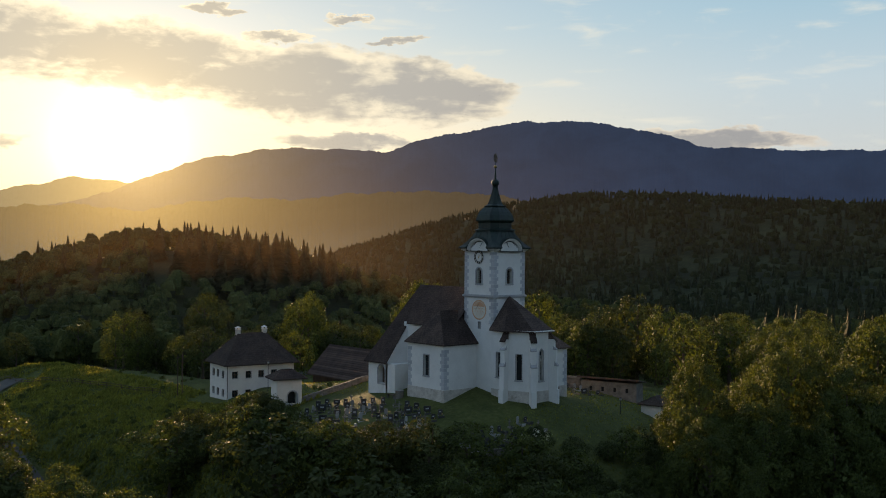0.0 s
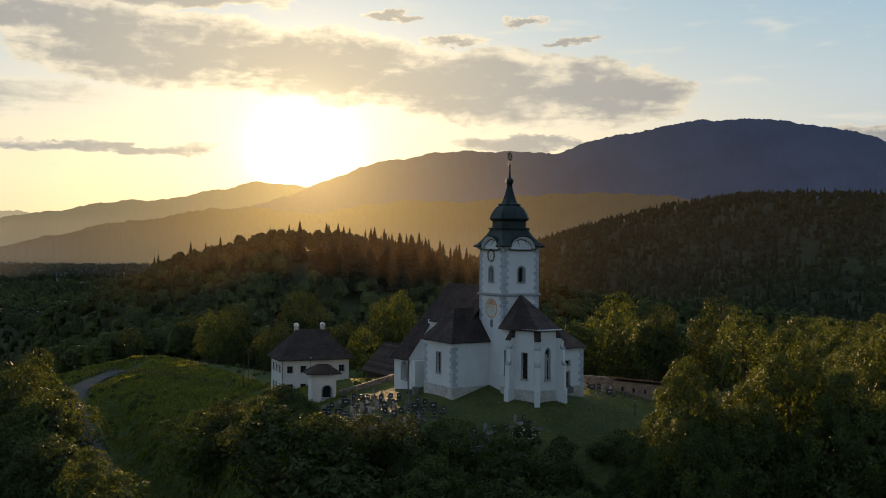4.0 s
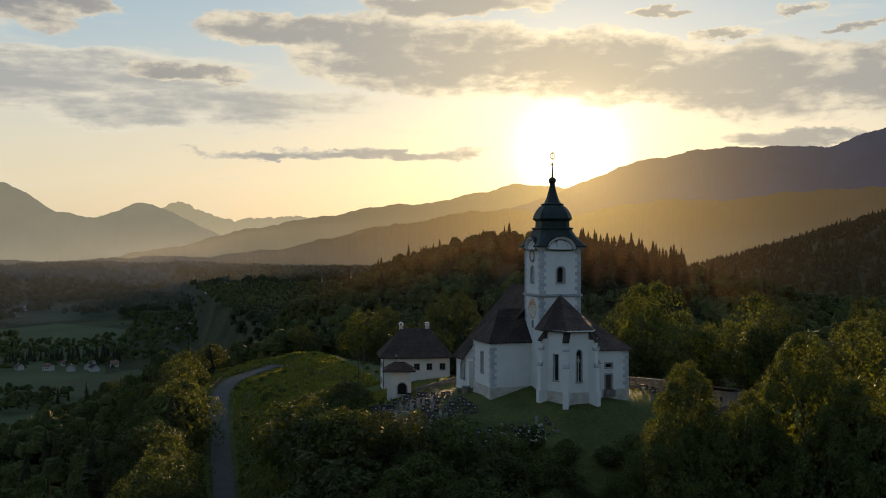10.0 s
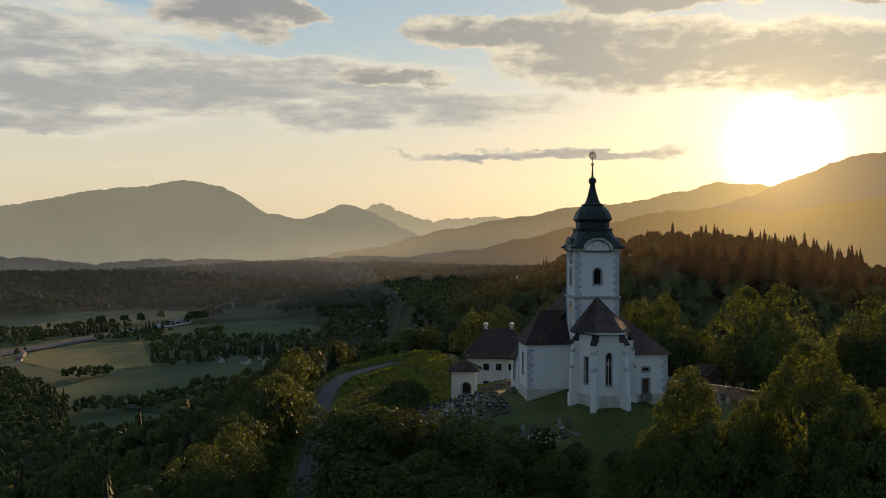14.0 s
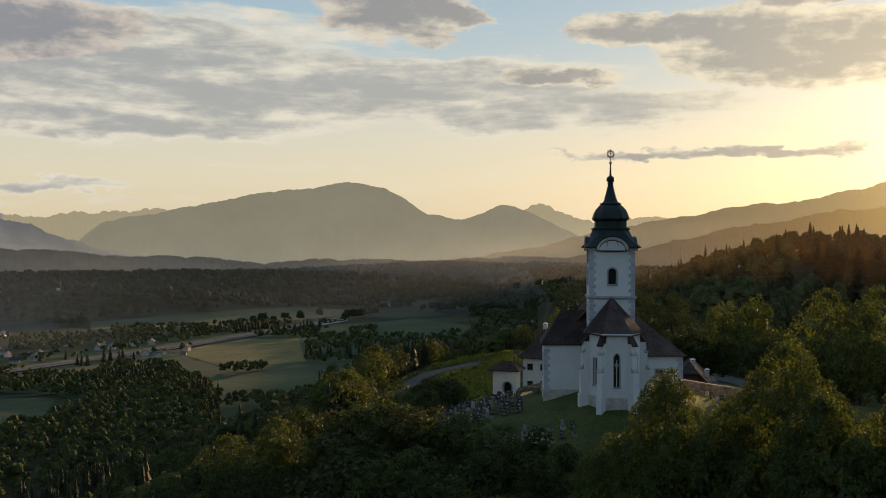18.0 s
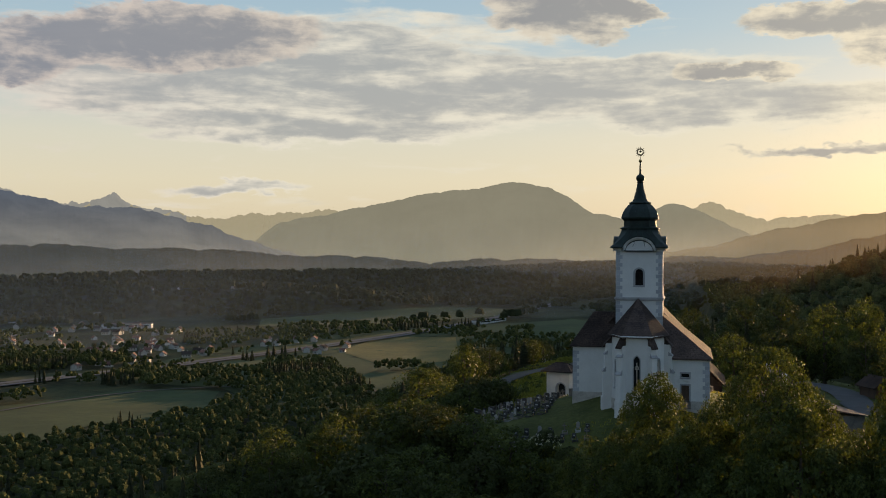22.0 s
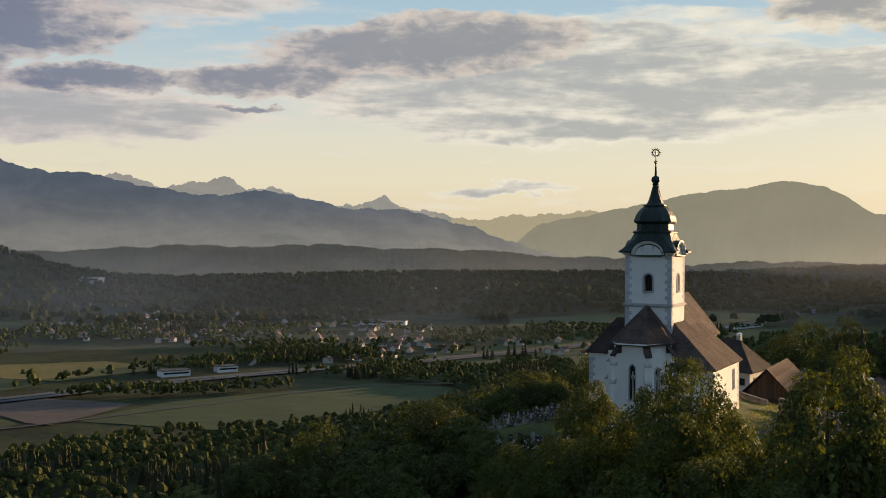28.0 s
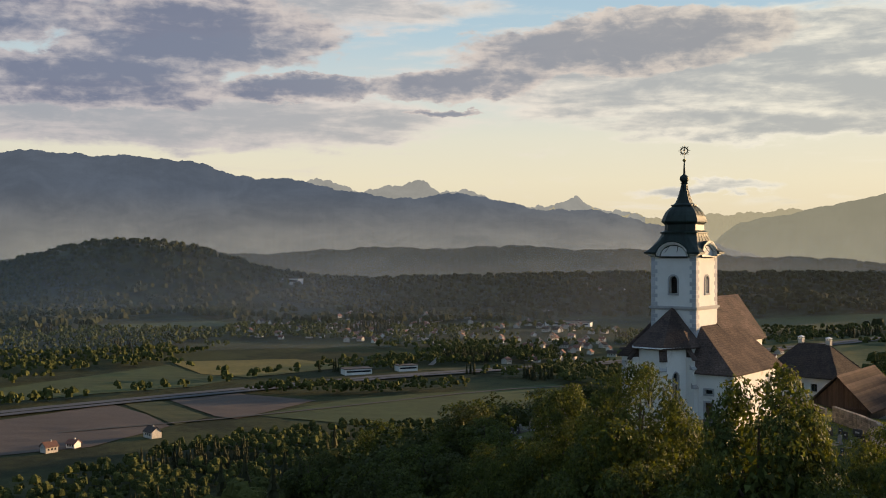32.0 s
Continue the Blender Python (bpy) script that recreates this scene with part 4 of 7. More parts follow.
# north sacristy
NX, NY0, NY1 = 8.9, -5.8, 8.4
window("annexN", (5.9, NY0, 2.3), (0, -1), 0.95, 0.5, "flat", 0.35, 0.2, True, "small_window")
door = window("annexN", (5.9, NY0, -0.75), (0, -1), 0.95, 2.05, "flat", 0.35, 0.2, False, "sacristy_door", mat="wood")
for y, z in ((-3.6, -0.1), (-1.6, -0.1)):
    window("annexN", (NX, y, z + 0.5), (1, 0), 0.6, 1.1, "flat", 0.35, 0.1, True, "small_window")
window("annexN", (NX, 5.2, 1.3), (1, 0), 0.9, 2.4, "flat", 0.4, 0.1, True)
part("sacristy_wall", solid_mesh(prism(bmesh.new(), [(2.5, NY0), (NX, NY0), (NX, NY1), (2.5, NY1)], -3.5, 4.75), M["plaster"], CUTS["annexN"]), M["plaster"], church)
part("sacristy_plinth", prism(bmesh.new(), [(2.5, NY0 - 0.05), (NX + 0.06, NY0 - 0.05), (NX + 0.06, NY1 + 0.05), (2.5, NY1 + 0.05)], -3.6, -0.7), M["plaster_old"], church, "weathered grey plinth")
part("sacristy_cornice", prism(bmesh.new(), [(2.5, NY0 - 0.14), (NX + 0.14, NY0 - 0.14), (NX + 0.14, NY1 + 0.1), (2.5, NY1 + 0.1)], 4.5, 4.74), M["plaster"], church)
quoins([(NX, NY1, 0), (NX, NY0, 270)], -0.7, 4.4, church)
part("sacristy_step", boxes((5.2, -6.6, -1.6, 6.6, NY0, -0.8), (5.35, -6.2, -0.8, 6.45, NY0, -0.62), bevel=0.02), M["stone"], church)
ex, ey0, ey1, ez = 9.35, -6.25, 8.75, 4.72
roof_faces("sacristy_roof", [[(ex, ey0, ez), (ex, ey1, ez), (4.9, ey1, 8.25), (3.0, ey1, 9.9), (3.0, -1.7, 9.9)], [(ex, ey0, ez), (3.0, -1.7, 9.9), (3.0, ey0, ez)]])

# south chapel
SX, SY0, SY1 = -9.0, 0.4, 8.2
window("annexS", (SX, 4.15, 0.95), (-1, 0), 1.15, 2.9, "flat", 0.4, 0.14, True)
part("chapel_wall", solid_mesh(prism(bmesh.new(), [(SX, SY0), (-2.5, SY0), (-2.5, SY1), (SX, SY1)], -4.0, 5.6), M["plaster"], CUTS["annexS"]), M["plaster"], church)
part("chapel_plinth", prism(bmesh.new(), [(SX - 0.07, SY0 - 0.07), (-2.5, SY0 - 0.07), (-2.5, SY1 + 0.07), (SX - 0.07, SY1 + 0.07)], -4.1, -0.75), M["plaster_old"], church, "weathered grey plinth")
part("chapel_cornice", prism(bmesh.new(), [(SX - 0.16, SY0 - 0.16), (-2.5, SY0 - 0.16), (-2.5, SY1 + 0.16), (SX - 0.16, SY1 + 0.16)], 5.25, 5.56), M["plaster"], church)
quoins([(SX, SY1, 90), (SX, SY0, 180)], -0.7, 5.2, church)
e0, e1, e2, ez = -9.45, -0.05, 8.65, 5.5
roof_faces("chapel_roof", [[(e0, e1, ez), (-2.6, e1, ez), (-2.6, 4.3, 9.95), (-6.5, 4.3, 9.95)], [(e0, e1, ez), (-6.5, 4.3, 9.95), (e0, e2, ez)], [(e0, e2, ez), (-6.5, 4.3, 9.95), (-2.6, 4.3, 9.95), (-2.6, e2, ez)]])

# nave and western porch
part("nave_wall", prism(bmesh.new(), [(-4.8, 2.9), (4.8, 2.9), (4.8, 13.1), (0, 16.0), (-4.8, 14.5)], -3.0, 7.7), M["plaster"], church)
part("nave_cornice", prism(bmesh.new(), [(-5.0, 2.9), (5.0, 2.9), (5.0, 13.2), (-5.0, 13.2)], 7.45, 7.68), M["plaster"], church)
roof_faces("nave_roof", [[(0, 2.8, 13.1), (0, 16.5, 13.1), (5.3, 13.5, 7.7), (5.3, 2.8, 7.7)], [(0, 2.8, 13.1), (0, 16.5, 13.1), (-5.3, 13.3, 7.6), (-5.3, 2.8, 7.6)], [(0, 16.5, 13.1), (5.3, 13.5, 7.7), (0, 16.6, 7.5)],
                         [(0, 14.6, 13.0), (0, 16.5, 13.08), (-9.05, 18.8, 1.85), (-9.05, 13.3, 1.85)], [(0, 16.5, 13.1), (-9.05, 18.8, 1.85), (0, 18.8, 1.9)]])
window("porch", (-8.5, 15.1, -1.3), (-1, 0), 1.7, 2.75, "round", 0.9, 0.16, False, "porch_door", mat="wood")
part("porch_wall", solid_mesh(prism(bmesh.new(), [(-8.5, 11.9), (-3.5, 11.9), (-3.5, 18.3), (-8.5, 18.3)], -4.0, 1.75), M["plaster"], CUTS["porch"]), M["plaster"], church)
bm = bmesh.new()
cheek = [(-8.5, -4.0), (-8.5, 2.2), (-4.7, 6.9), (-4.7, -4.0)]
solid(bm, [(x, 13.7, z) for x, z in cheek] + [(x, 14.05, z) for x, z in cheek], [(0, 1, 2, 3), (7, 6, 5, 4), (0, 4, 5, 1), (1, 5, 6, 2), (2, 6, 7, 3), (3, 7, 4, 0)])
part("porch_gable_wall", bm, M["plaster"], church)

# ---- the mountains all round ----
def far_material(name, color, mist, painted_mist_top, strength=1.0, gully_shade=0.0):
    """A distant slope whose evening haze, paler foot and golden sun glow are painted into emission."""
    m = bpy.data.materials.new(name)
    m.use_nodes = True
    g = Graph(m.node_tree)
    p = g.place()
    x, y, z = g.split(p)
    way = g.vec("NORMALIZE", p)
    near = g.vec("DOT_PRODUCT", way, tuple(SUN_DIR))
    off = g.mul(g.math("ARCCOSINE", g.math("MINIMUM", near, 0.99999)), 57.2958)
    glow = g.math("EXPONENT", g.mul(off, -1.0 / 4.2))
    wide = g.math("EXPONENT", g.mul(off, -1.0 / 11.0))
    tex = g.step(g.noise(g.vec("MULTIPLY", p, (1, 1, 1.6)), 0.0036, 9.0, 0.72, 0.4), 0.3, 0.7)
    low = g.step(z, -110.0, painted_mist_top, 1.0, 0.0)
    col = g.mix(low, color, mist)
    # dark noise painted into the emission imitates shaded gullies
    col = g.mix(g.mul(tex, gully_shade), col, tuple(c * 0.45 for c in color))
    # golden glow under the sun, painted on by bearing
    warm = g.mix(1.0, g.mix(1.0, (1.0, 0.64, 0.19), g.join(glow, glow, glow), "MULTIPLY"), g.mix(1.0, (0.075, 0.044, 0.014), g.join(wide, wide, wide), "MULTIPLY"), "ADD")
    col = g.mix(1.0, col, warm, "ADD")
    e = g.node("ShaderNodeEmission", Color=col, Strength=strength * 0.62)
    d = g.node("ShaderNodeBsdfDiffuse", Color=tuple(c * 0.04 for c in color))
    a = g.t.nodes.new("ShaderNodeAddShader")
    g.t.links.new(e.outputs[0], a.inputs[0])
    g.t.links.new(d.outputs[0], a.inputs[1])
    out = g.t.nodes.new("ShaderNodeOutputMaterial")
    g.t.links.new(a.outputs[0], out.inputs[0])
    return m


def ridge(name, dist, knots, rough, mat, label, seed, woods=0.0, run=0.2):
    """A mountain range round the valley: its crest follows a few (bearing, elevation) knots fitted to the camera's
    view, with spurs and gullies down its side.
    """
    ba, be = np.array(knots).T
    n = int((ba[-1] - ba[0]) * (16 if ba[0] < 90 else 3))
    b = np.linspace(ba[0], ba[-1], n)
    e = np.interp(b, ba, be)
    ker = np.hanning(13)
    e = np.convolve(np.pad(e, 6, "edge"), ker / ker.sum(), "valid")
    r = np.random.default_rng(seed)
    for k in range(8):
        f = 0.35 * 2.0 ** k
        e = e + 1.35 * rough * 0.66 ** k * np.sin(b * f * 6.28 / 3 + r.uniform(0, 6.28) + 0.8 * np.sin(b * f))
    if woods:
        e = e + woods * r.uniform(0, 1, n)
    rows = 11
    v = []
    for i in range(rows):
        u = i / (rows - 1)
        spur = np.zeros(n)
        for k in range(3):
            f = 0.5 * 2.0 ** k
            spur += 0.6 ** k * np.sin(b * f * 2.1 + seed * k + u * 2.5)
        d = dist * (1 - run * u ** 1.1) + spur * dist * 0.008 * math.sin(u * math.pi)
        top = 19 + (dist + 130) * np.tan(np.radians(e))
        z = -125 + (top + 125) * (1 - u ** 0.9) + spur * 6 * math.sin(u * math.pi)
        # shifts each bearing to the spot on the camera's orbit that sees it
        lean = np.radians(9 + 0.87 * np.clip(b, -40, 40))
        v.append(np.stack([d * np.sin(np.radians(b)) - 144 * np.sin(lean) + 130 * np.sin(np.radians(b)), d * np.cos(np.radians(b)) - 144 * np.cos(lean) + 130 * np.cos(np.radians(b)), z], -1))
    back = v[0].copy()
    back[:, 2] = -125
    v = np.concatenate([back * (1.02, 1.02, 1)] + v)
    i, j = np.meshgrid(np.arange(rows), np.arange(n - 1), indexing="ij")
    f = np.stack([i * n + j, i * n + j + 1, (i + 1) * n + j + 1, (i + 1) * n + j], -1).reshape(-1, 4)
    ob = new(name, faces_mesh(name, v, f, mat, True))
    return tagged(ob, label, "mountain", kind="structure")


far = far_material
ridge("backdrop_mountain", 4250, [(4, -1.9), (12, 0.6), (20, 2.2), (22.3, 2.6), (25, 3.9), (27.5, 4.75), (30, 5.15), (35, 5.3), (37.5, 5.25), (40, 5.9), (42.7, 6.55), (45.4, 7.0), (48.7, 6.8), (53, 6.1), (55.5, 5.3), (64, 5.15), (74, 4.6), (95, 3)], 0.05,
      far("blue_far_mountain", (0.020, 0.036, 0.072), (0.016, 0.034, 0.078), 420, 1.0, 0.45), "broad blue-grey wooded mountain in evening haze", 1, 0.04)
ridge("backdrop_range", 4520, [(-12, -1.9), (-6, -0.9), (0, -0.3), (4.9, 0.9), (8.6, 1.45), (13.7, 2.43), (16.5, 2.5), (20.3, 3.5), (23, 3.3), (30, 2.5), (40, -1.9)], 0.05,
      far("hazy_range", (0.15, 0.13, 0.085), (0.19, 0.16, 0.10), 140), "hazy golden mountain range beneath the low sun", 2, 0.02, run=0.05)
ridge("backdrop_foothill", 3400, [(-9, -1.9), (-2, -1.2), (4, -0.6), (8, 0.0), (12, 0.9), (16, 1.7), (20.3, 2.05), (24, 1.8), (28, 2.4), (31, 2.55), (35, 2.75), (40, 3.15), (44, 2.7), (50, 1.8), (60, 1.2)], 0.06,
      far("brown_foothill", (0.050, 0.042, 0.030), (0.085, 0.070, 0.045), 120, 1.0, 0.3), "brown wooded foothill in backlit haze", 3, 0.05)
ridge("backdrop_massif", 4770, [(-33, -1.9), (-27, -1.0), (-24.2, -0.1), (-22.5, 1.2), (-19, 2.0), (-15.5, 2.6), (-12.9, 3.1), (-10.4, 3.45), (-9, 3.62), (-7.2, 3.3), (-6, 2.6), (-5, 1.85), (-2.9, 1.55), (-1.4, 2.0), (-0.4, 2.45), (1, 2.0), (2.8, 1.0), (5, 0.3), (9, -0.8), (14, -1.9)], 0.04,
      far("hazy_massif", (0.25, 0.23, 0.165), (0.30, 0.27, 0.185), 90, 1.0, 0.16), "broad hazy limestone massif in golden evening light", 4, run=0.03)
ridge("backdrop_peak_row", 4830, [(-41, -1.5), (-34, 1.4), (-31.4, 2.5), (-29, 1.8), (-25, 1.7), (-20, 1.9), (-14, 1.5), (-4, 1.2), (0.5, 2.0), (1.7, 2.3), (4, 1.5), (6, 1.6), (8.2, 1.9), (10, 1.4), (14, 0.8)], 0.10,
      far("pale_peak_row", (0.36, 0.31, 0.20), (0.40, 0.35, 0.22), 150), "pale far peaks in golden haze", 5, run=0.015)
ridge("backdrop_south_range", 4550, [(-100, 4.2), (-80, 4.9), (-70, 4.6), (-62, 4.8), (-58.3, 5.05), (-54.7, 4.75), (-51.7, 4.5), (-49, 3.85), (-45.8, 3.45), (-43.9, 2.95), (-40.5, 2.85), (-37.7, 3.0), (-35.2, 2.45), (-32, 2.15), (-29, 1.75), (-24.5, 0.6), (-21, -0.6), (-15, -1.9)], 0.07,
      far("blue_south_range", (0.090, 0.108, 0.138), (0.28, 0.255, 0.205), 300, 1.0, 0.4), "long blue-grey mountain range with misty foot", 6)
# their paleness is haze painted into the emission
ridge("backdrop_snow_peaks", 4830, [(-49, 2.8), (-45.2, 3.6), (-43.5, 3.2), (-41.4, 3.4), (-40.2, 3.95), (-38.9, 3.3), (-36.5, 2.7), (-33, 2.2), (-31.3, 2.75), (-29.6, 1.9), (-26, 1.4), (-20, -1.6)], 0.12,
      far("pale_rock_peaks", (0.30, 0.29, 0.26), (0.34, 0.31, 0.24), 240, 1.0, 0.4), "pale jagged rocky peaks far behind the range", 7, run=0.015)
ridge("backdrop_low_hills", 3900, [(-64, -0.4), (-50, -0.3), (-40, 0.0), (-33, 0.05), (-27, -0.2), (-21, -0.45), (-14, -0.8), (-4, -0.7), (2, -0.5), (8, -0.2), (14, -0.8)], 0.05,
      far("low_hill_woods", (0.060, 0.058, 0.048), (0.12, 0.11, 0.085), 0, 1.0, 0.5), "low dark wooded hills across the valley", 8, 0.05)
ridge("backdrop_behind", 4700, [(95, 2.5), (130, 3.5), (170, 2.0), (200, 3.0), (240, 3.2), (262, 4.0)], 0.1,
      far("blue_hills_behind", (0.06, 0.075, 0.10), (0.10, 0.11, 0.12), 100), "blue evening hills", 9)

# ---- houses and yard ----
M["eternit"] = material("grey_brown_slate_roof", (0.105, 0.080, 0.066), 0.9, (0.06, 0.05, 0.045), 0.6, 6, 0.8, 0.015, spec=0.05, rand=0.3)
M["houseplaster"] = material("warm_white_plaster", (0.74, 0.72, 0.67), 0.9, (0.62, 0.60, 0.55), 0.6, 9, 0.7, 0.01, stain=(0.48, 0.44, 0.38), stain_at=0.68)


coursed("eternit", 0.3, 0.6)


def hip_roof(name, hx, hy, z0, z1, ridge_half, mat, parent, thick=0.16, label=""):
    bm = bmesh.new()
    e = [(-hx, -hy, z0), (hx, -hy, z0), (hx, hy, z0), (-hx, hy, z0)]
    a, b = (-ridge_half, 0, z1), (ridge_half, 0, z1)
    lo = [(x, y, z - thick) for x, y, z in e]
    solid(bm, e + [a, b] + lo, [(0, 1, 5, 4), (1, 2, 5), (2, 3, 4, 5), (3, 0, 4), (6, 9, 8, 7), (0, 6, 7, 1), (1, 7, 8, 2), (2, 8, 9, 3), (3, 9, 6, 0)])
    ob = part(name, bm, mat, parent, label)
    bm = bmesh.new()
    for p, q in ((e[0], a), (e[3], a), (e[1], b), (e[2], b), (a, b)):
        tube(bm, p, q, 0.09, 0.09, 5)
    part("ridge_cap", bm, mat, ob)
    return ob


def wall_window(house, at, normal, w, h, cuts, mat="glass"):
    ring = arch_ring(w, h, "flat")
    on_face(at, normal, ring, 0.3, -0.22, cuts)
    win = part("window", on_face(at, normal, ring, -0.16, -0.2), M[mat], house)
    part("window_frame", frame_on(at, normal, ring, 0.07, -0.04, 0.04), M["wood"], win)
    bm = bmesh.new()
    on_face(at, normal, [(-0.03, 0), (0.03, 0), (0.03, h), (-0.03, h)], -0.17, -0.1, bm)
    on_face((at[0], at[1], at[2] + h * 0.6), normal, [(-w / 2, -0.025), (w / 2, -0.025), (w / 2, 0.025), (-w / 2, 0.025)], -0.17, -0.1, bm)
    part("glazing_bar", bm, M["wood"], win)
    part("window_sill", on_face((at[0], at[1], at[2] - 0.1), normal, arch_ring(w + 0.2, 0.1, "flat"), -0.05, 0.12), M["trimgrey"], win)


def chimney(parent, x, y, z0, z1):
    ch = part("chimney", boxes((x - 0.38, y - 0.38, z0, x + 0.38, y + 0.38, z1), (x - 0.46, y - 0.46, z1, x + 0.46, y + 0.46, z1 + 0.12)), M["plaster_old"], parent)
    bm = bmesh.new()
    for sx, sy in ((-0.3, -0.3), (0.3, -0.3), (0.3, 0.3), (-0.3, 0.3)):
        box(bm, x + sx - 0.07, y + sy - 0.07, z1 + 0.12, x + sx + 0.07, y + sy + 0.07, z1 + 0.42)
    solid(bm, [(x - 0.5, y - 0.5, z1 + 0.42), (x + 0.5, y - 0.5, z1 + 0.42), (x + 0.5, y + 0.5, z1 + 0.42), (x - 0.5, y + 0.5, z1 + 0.42), (x, y, z1 + 0.72)], [(0, 1, 4), (1, 2, 4), (2, 3, 4), (3, 0, 4), (3, 2, 1, 0)])
    part("chimney_cap", bm, M["plaster"], ch)


house = thing("house", "white two-storey house with a grey hipped roof", "house", (-4.4, 59.6, -9.2), -9)
cuts = bmesh.new()
for x in (-4.9, -2.4, 0.0, 2.4, 4.9):
    wall_window(house, (x, -4.6, 4.55), (0, -1), 0.95, 1.15, cuts)
    if x not in (0.0,):
        wall_window(house, (x, -4.6, 1.3), (0, -1), 0.95, 1.1, cuts)
    wall_window(house, (x, 4.6, 4.55), (0, 1), 0.95, 1.15, cuts)
for y in (-2.4, 0.2, 2.6):
    for s in (-1, 1):
        wall_window(house, (s * 6.3, y, 4.55), (s, 0), 0.85, 1.15, cuts)
        wall_window(house, (s * 6.3, y, 1.3), (s, 0), 0.85, 1.1, cuts)
ring = arch_ring(1.2, 2.1, "flat")
on_face((0, -4.6, 0.25), (0, -1), ring, 0.3, -0.3, cuts)
dr = part("door", on_face((0, -4.6, 0.25), (0, -1), ring, -0.2, -0.26), M["wood"], house)
part("door_frame", frame_on((0, -4.6, 0.25), (0, -1), ring, 0.1, -0.05, 0.05), M["trimgrey"], dr)
part("wall", solid_mesh(boxes((-6.3, -4.6, -2.0, 6.3, 4.6, 6.95)), M["houseplaster"], cuts), None, house)
part("cornice", boxes((-6.45, -4.75, 6.72, 6.45, 4.75, 6.94)), M["houseplaster"], house)
roof = hip_roof("roof", 7.1, 5.4, 6.95, 12.1, 2.7, M["eternit"], house, label="grey-brown hipped slate roof")
for x in (-2.6, 2.5):
    chimney(house, x, 0.3, 11.2, 12.7)
bm = bmesh.new()
tube(bm, (-6.4, -4.8, 6.8), (-6.4, -4.8, 0.0), 0.06, 0.06, 6)
part("downpipe", bm, M["iron"], house)

gate = thing("gatehouse", "small white gate chapel with hipped shingle roof and arched gateway", "gatehouse", (-14.3, 32.0, -5.4), -14)
cuts = bmesh.new()
ring = arch_ring(1.5, 2.0, "round")
on_face((0.5, -1.5, -0.3), (0, -1), ring, 0.5, -1.2, cuts)
# near-black sheet added where the archway stands open
part("gateway", on_face((0.5, -1.5, -0.3), (0, -1), ring, -1.05, -1.12), M["iron"], gate, "flat near-black sheet filling the archway")
part("wall", solid_mesh(boxes((-2.0, -1.5, -1.5, 2.0, 1.5, 3.75)), M["houseplaster"], cuts), None, gate)
part("arch_trim", frame_on((0.5, -1.5, -0.3), (0, -1), ring, 0.18, -0.02, 0.06), M["trimgrey"], gate)
hip_roof("roof", 2.75, 2.2, 3.7, 4.95, 0.9, M["shingle"], gate, label="weathered shingle hip roof")

barn = thing("barn", "dark wooden barn with a brown tiled gable roof", "barn", (7.7, 43.0, -7.0))
bm = boxes((-4.2, -8.6, -1.5, 4.2, 8.6, 1.1))
part("plinth_wall", bm, M["stone"], barn, "rubble stone base wall")
core = boxes((-4.1, -8.5, 1.1, 4.1, 8.5, 3.1))
part("frame_body", core, M["wood"], barn)
for s in (-1, 1):
    bm = bmesh.new()
    solid(bm, [(-4.1, s * 8.4, 3.1), (4.1, s * 8.4, 3.1), (0, s * 8.4, 7.4), (-4.1, s * 8.2, 3.1), (4.1, s * 8.2, 3.1), (0, s * 8.2, 7.4)], [(0, 1, 2), (5, 4, 3), (0, 3, 4, 1), (1, 4, 5, 2), (2, 5, 3, 0)])
    gb = part("gable", bm, M["wood"], barn)
    for k in range(24):
        x0 = -4.1 + k * 8.2 / 24
        xm = x0 + 0.17
        top = 3.1 + 4.25 * (1 - abs(xm) / 4.15)
        part("plank", boxes((x0 + 0.01, s * 8.4 - (0.0 if s > 0 else 0.06), 1.1, x0 + 0.33, s * 8.4 + (0.06 if s > 0 else 0.0), max(1.4, top))), M["wood"], gb)
bm = bmesh.new()
for s in (-1, 1):
    v = [(0, -9.2, 7.75), (0, 9.2, 7.75), (s * 5.0, 9.2, 2.75), (s * 5.0, -9.2, 2.75)]
    solid(bm, v + [(x, y, z - 0.16) for x, y, z in v], [(0, 1, 2, 3), (7, 6, 5, 4), (0, 4, 5, 1), (1, 5, 6, 2), (2, 6, 7, 3), (3, 7, 4, 0)])
broof = part("roof", bm, M["browntile"], barn, "weathered brown tile roof")
for s in (-1, 1):
    for k in range(16):
        bm = bmesh.new()
        u0, u1 = k / 16, (k + 1) / 16
        a, b = Vector((s * 5.0 * u0, 0, 7.77 - 5.0 * u0)), Vector((s * 5.0 * u1, 0, 7.77 - 5.0 * u1 + 0.05))
        solid(bm, [(a.x, -9.2, a.z + 0.01), (a.x, 9.2, a.z + 0.01), (b.x, 9.2, b.z), (b.x, -9.2, b.z), (b.x, 9.2, b.z - 0.06), (b.x, -9.2, b.z - 0.06)], [(0, 1, 2, 3), (3, 2, 4, 5)])
        part("tile_course", bm, M["browntile"], broof)

shed = thing("lean_to_shed", "rubble stone shed with a low sheet roof on the churchyard wall", "shed", (24.7, -0.9, H(24.7, -0.9)), -72)
cuts = bmesh.new()
for x in (-3.0, -1.0, 1.0, 3.0):
    on_face((x, -1.4, 0.75), (0, -1), arch_ring(0.5, 0.7, "flat"), 0.3, -0.3, cuts)
    part("window", on_face((x, -1.4, 0.75), (0, -1), arch_ring(0.5, 0.7, "flat"), -0.2, -0.26), M["dark"], shed)
part("wall", solid_mesh(boxes((-4.6, -1.4, -1.6, 4.6, 1.4, 2.3)), M["stone"], cuts), None, shed, "rubble stone wall")
bm = bmesh.new()
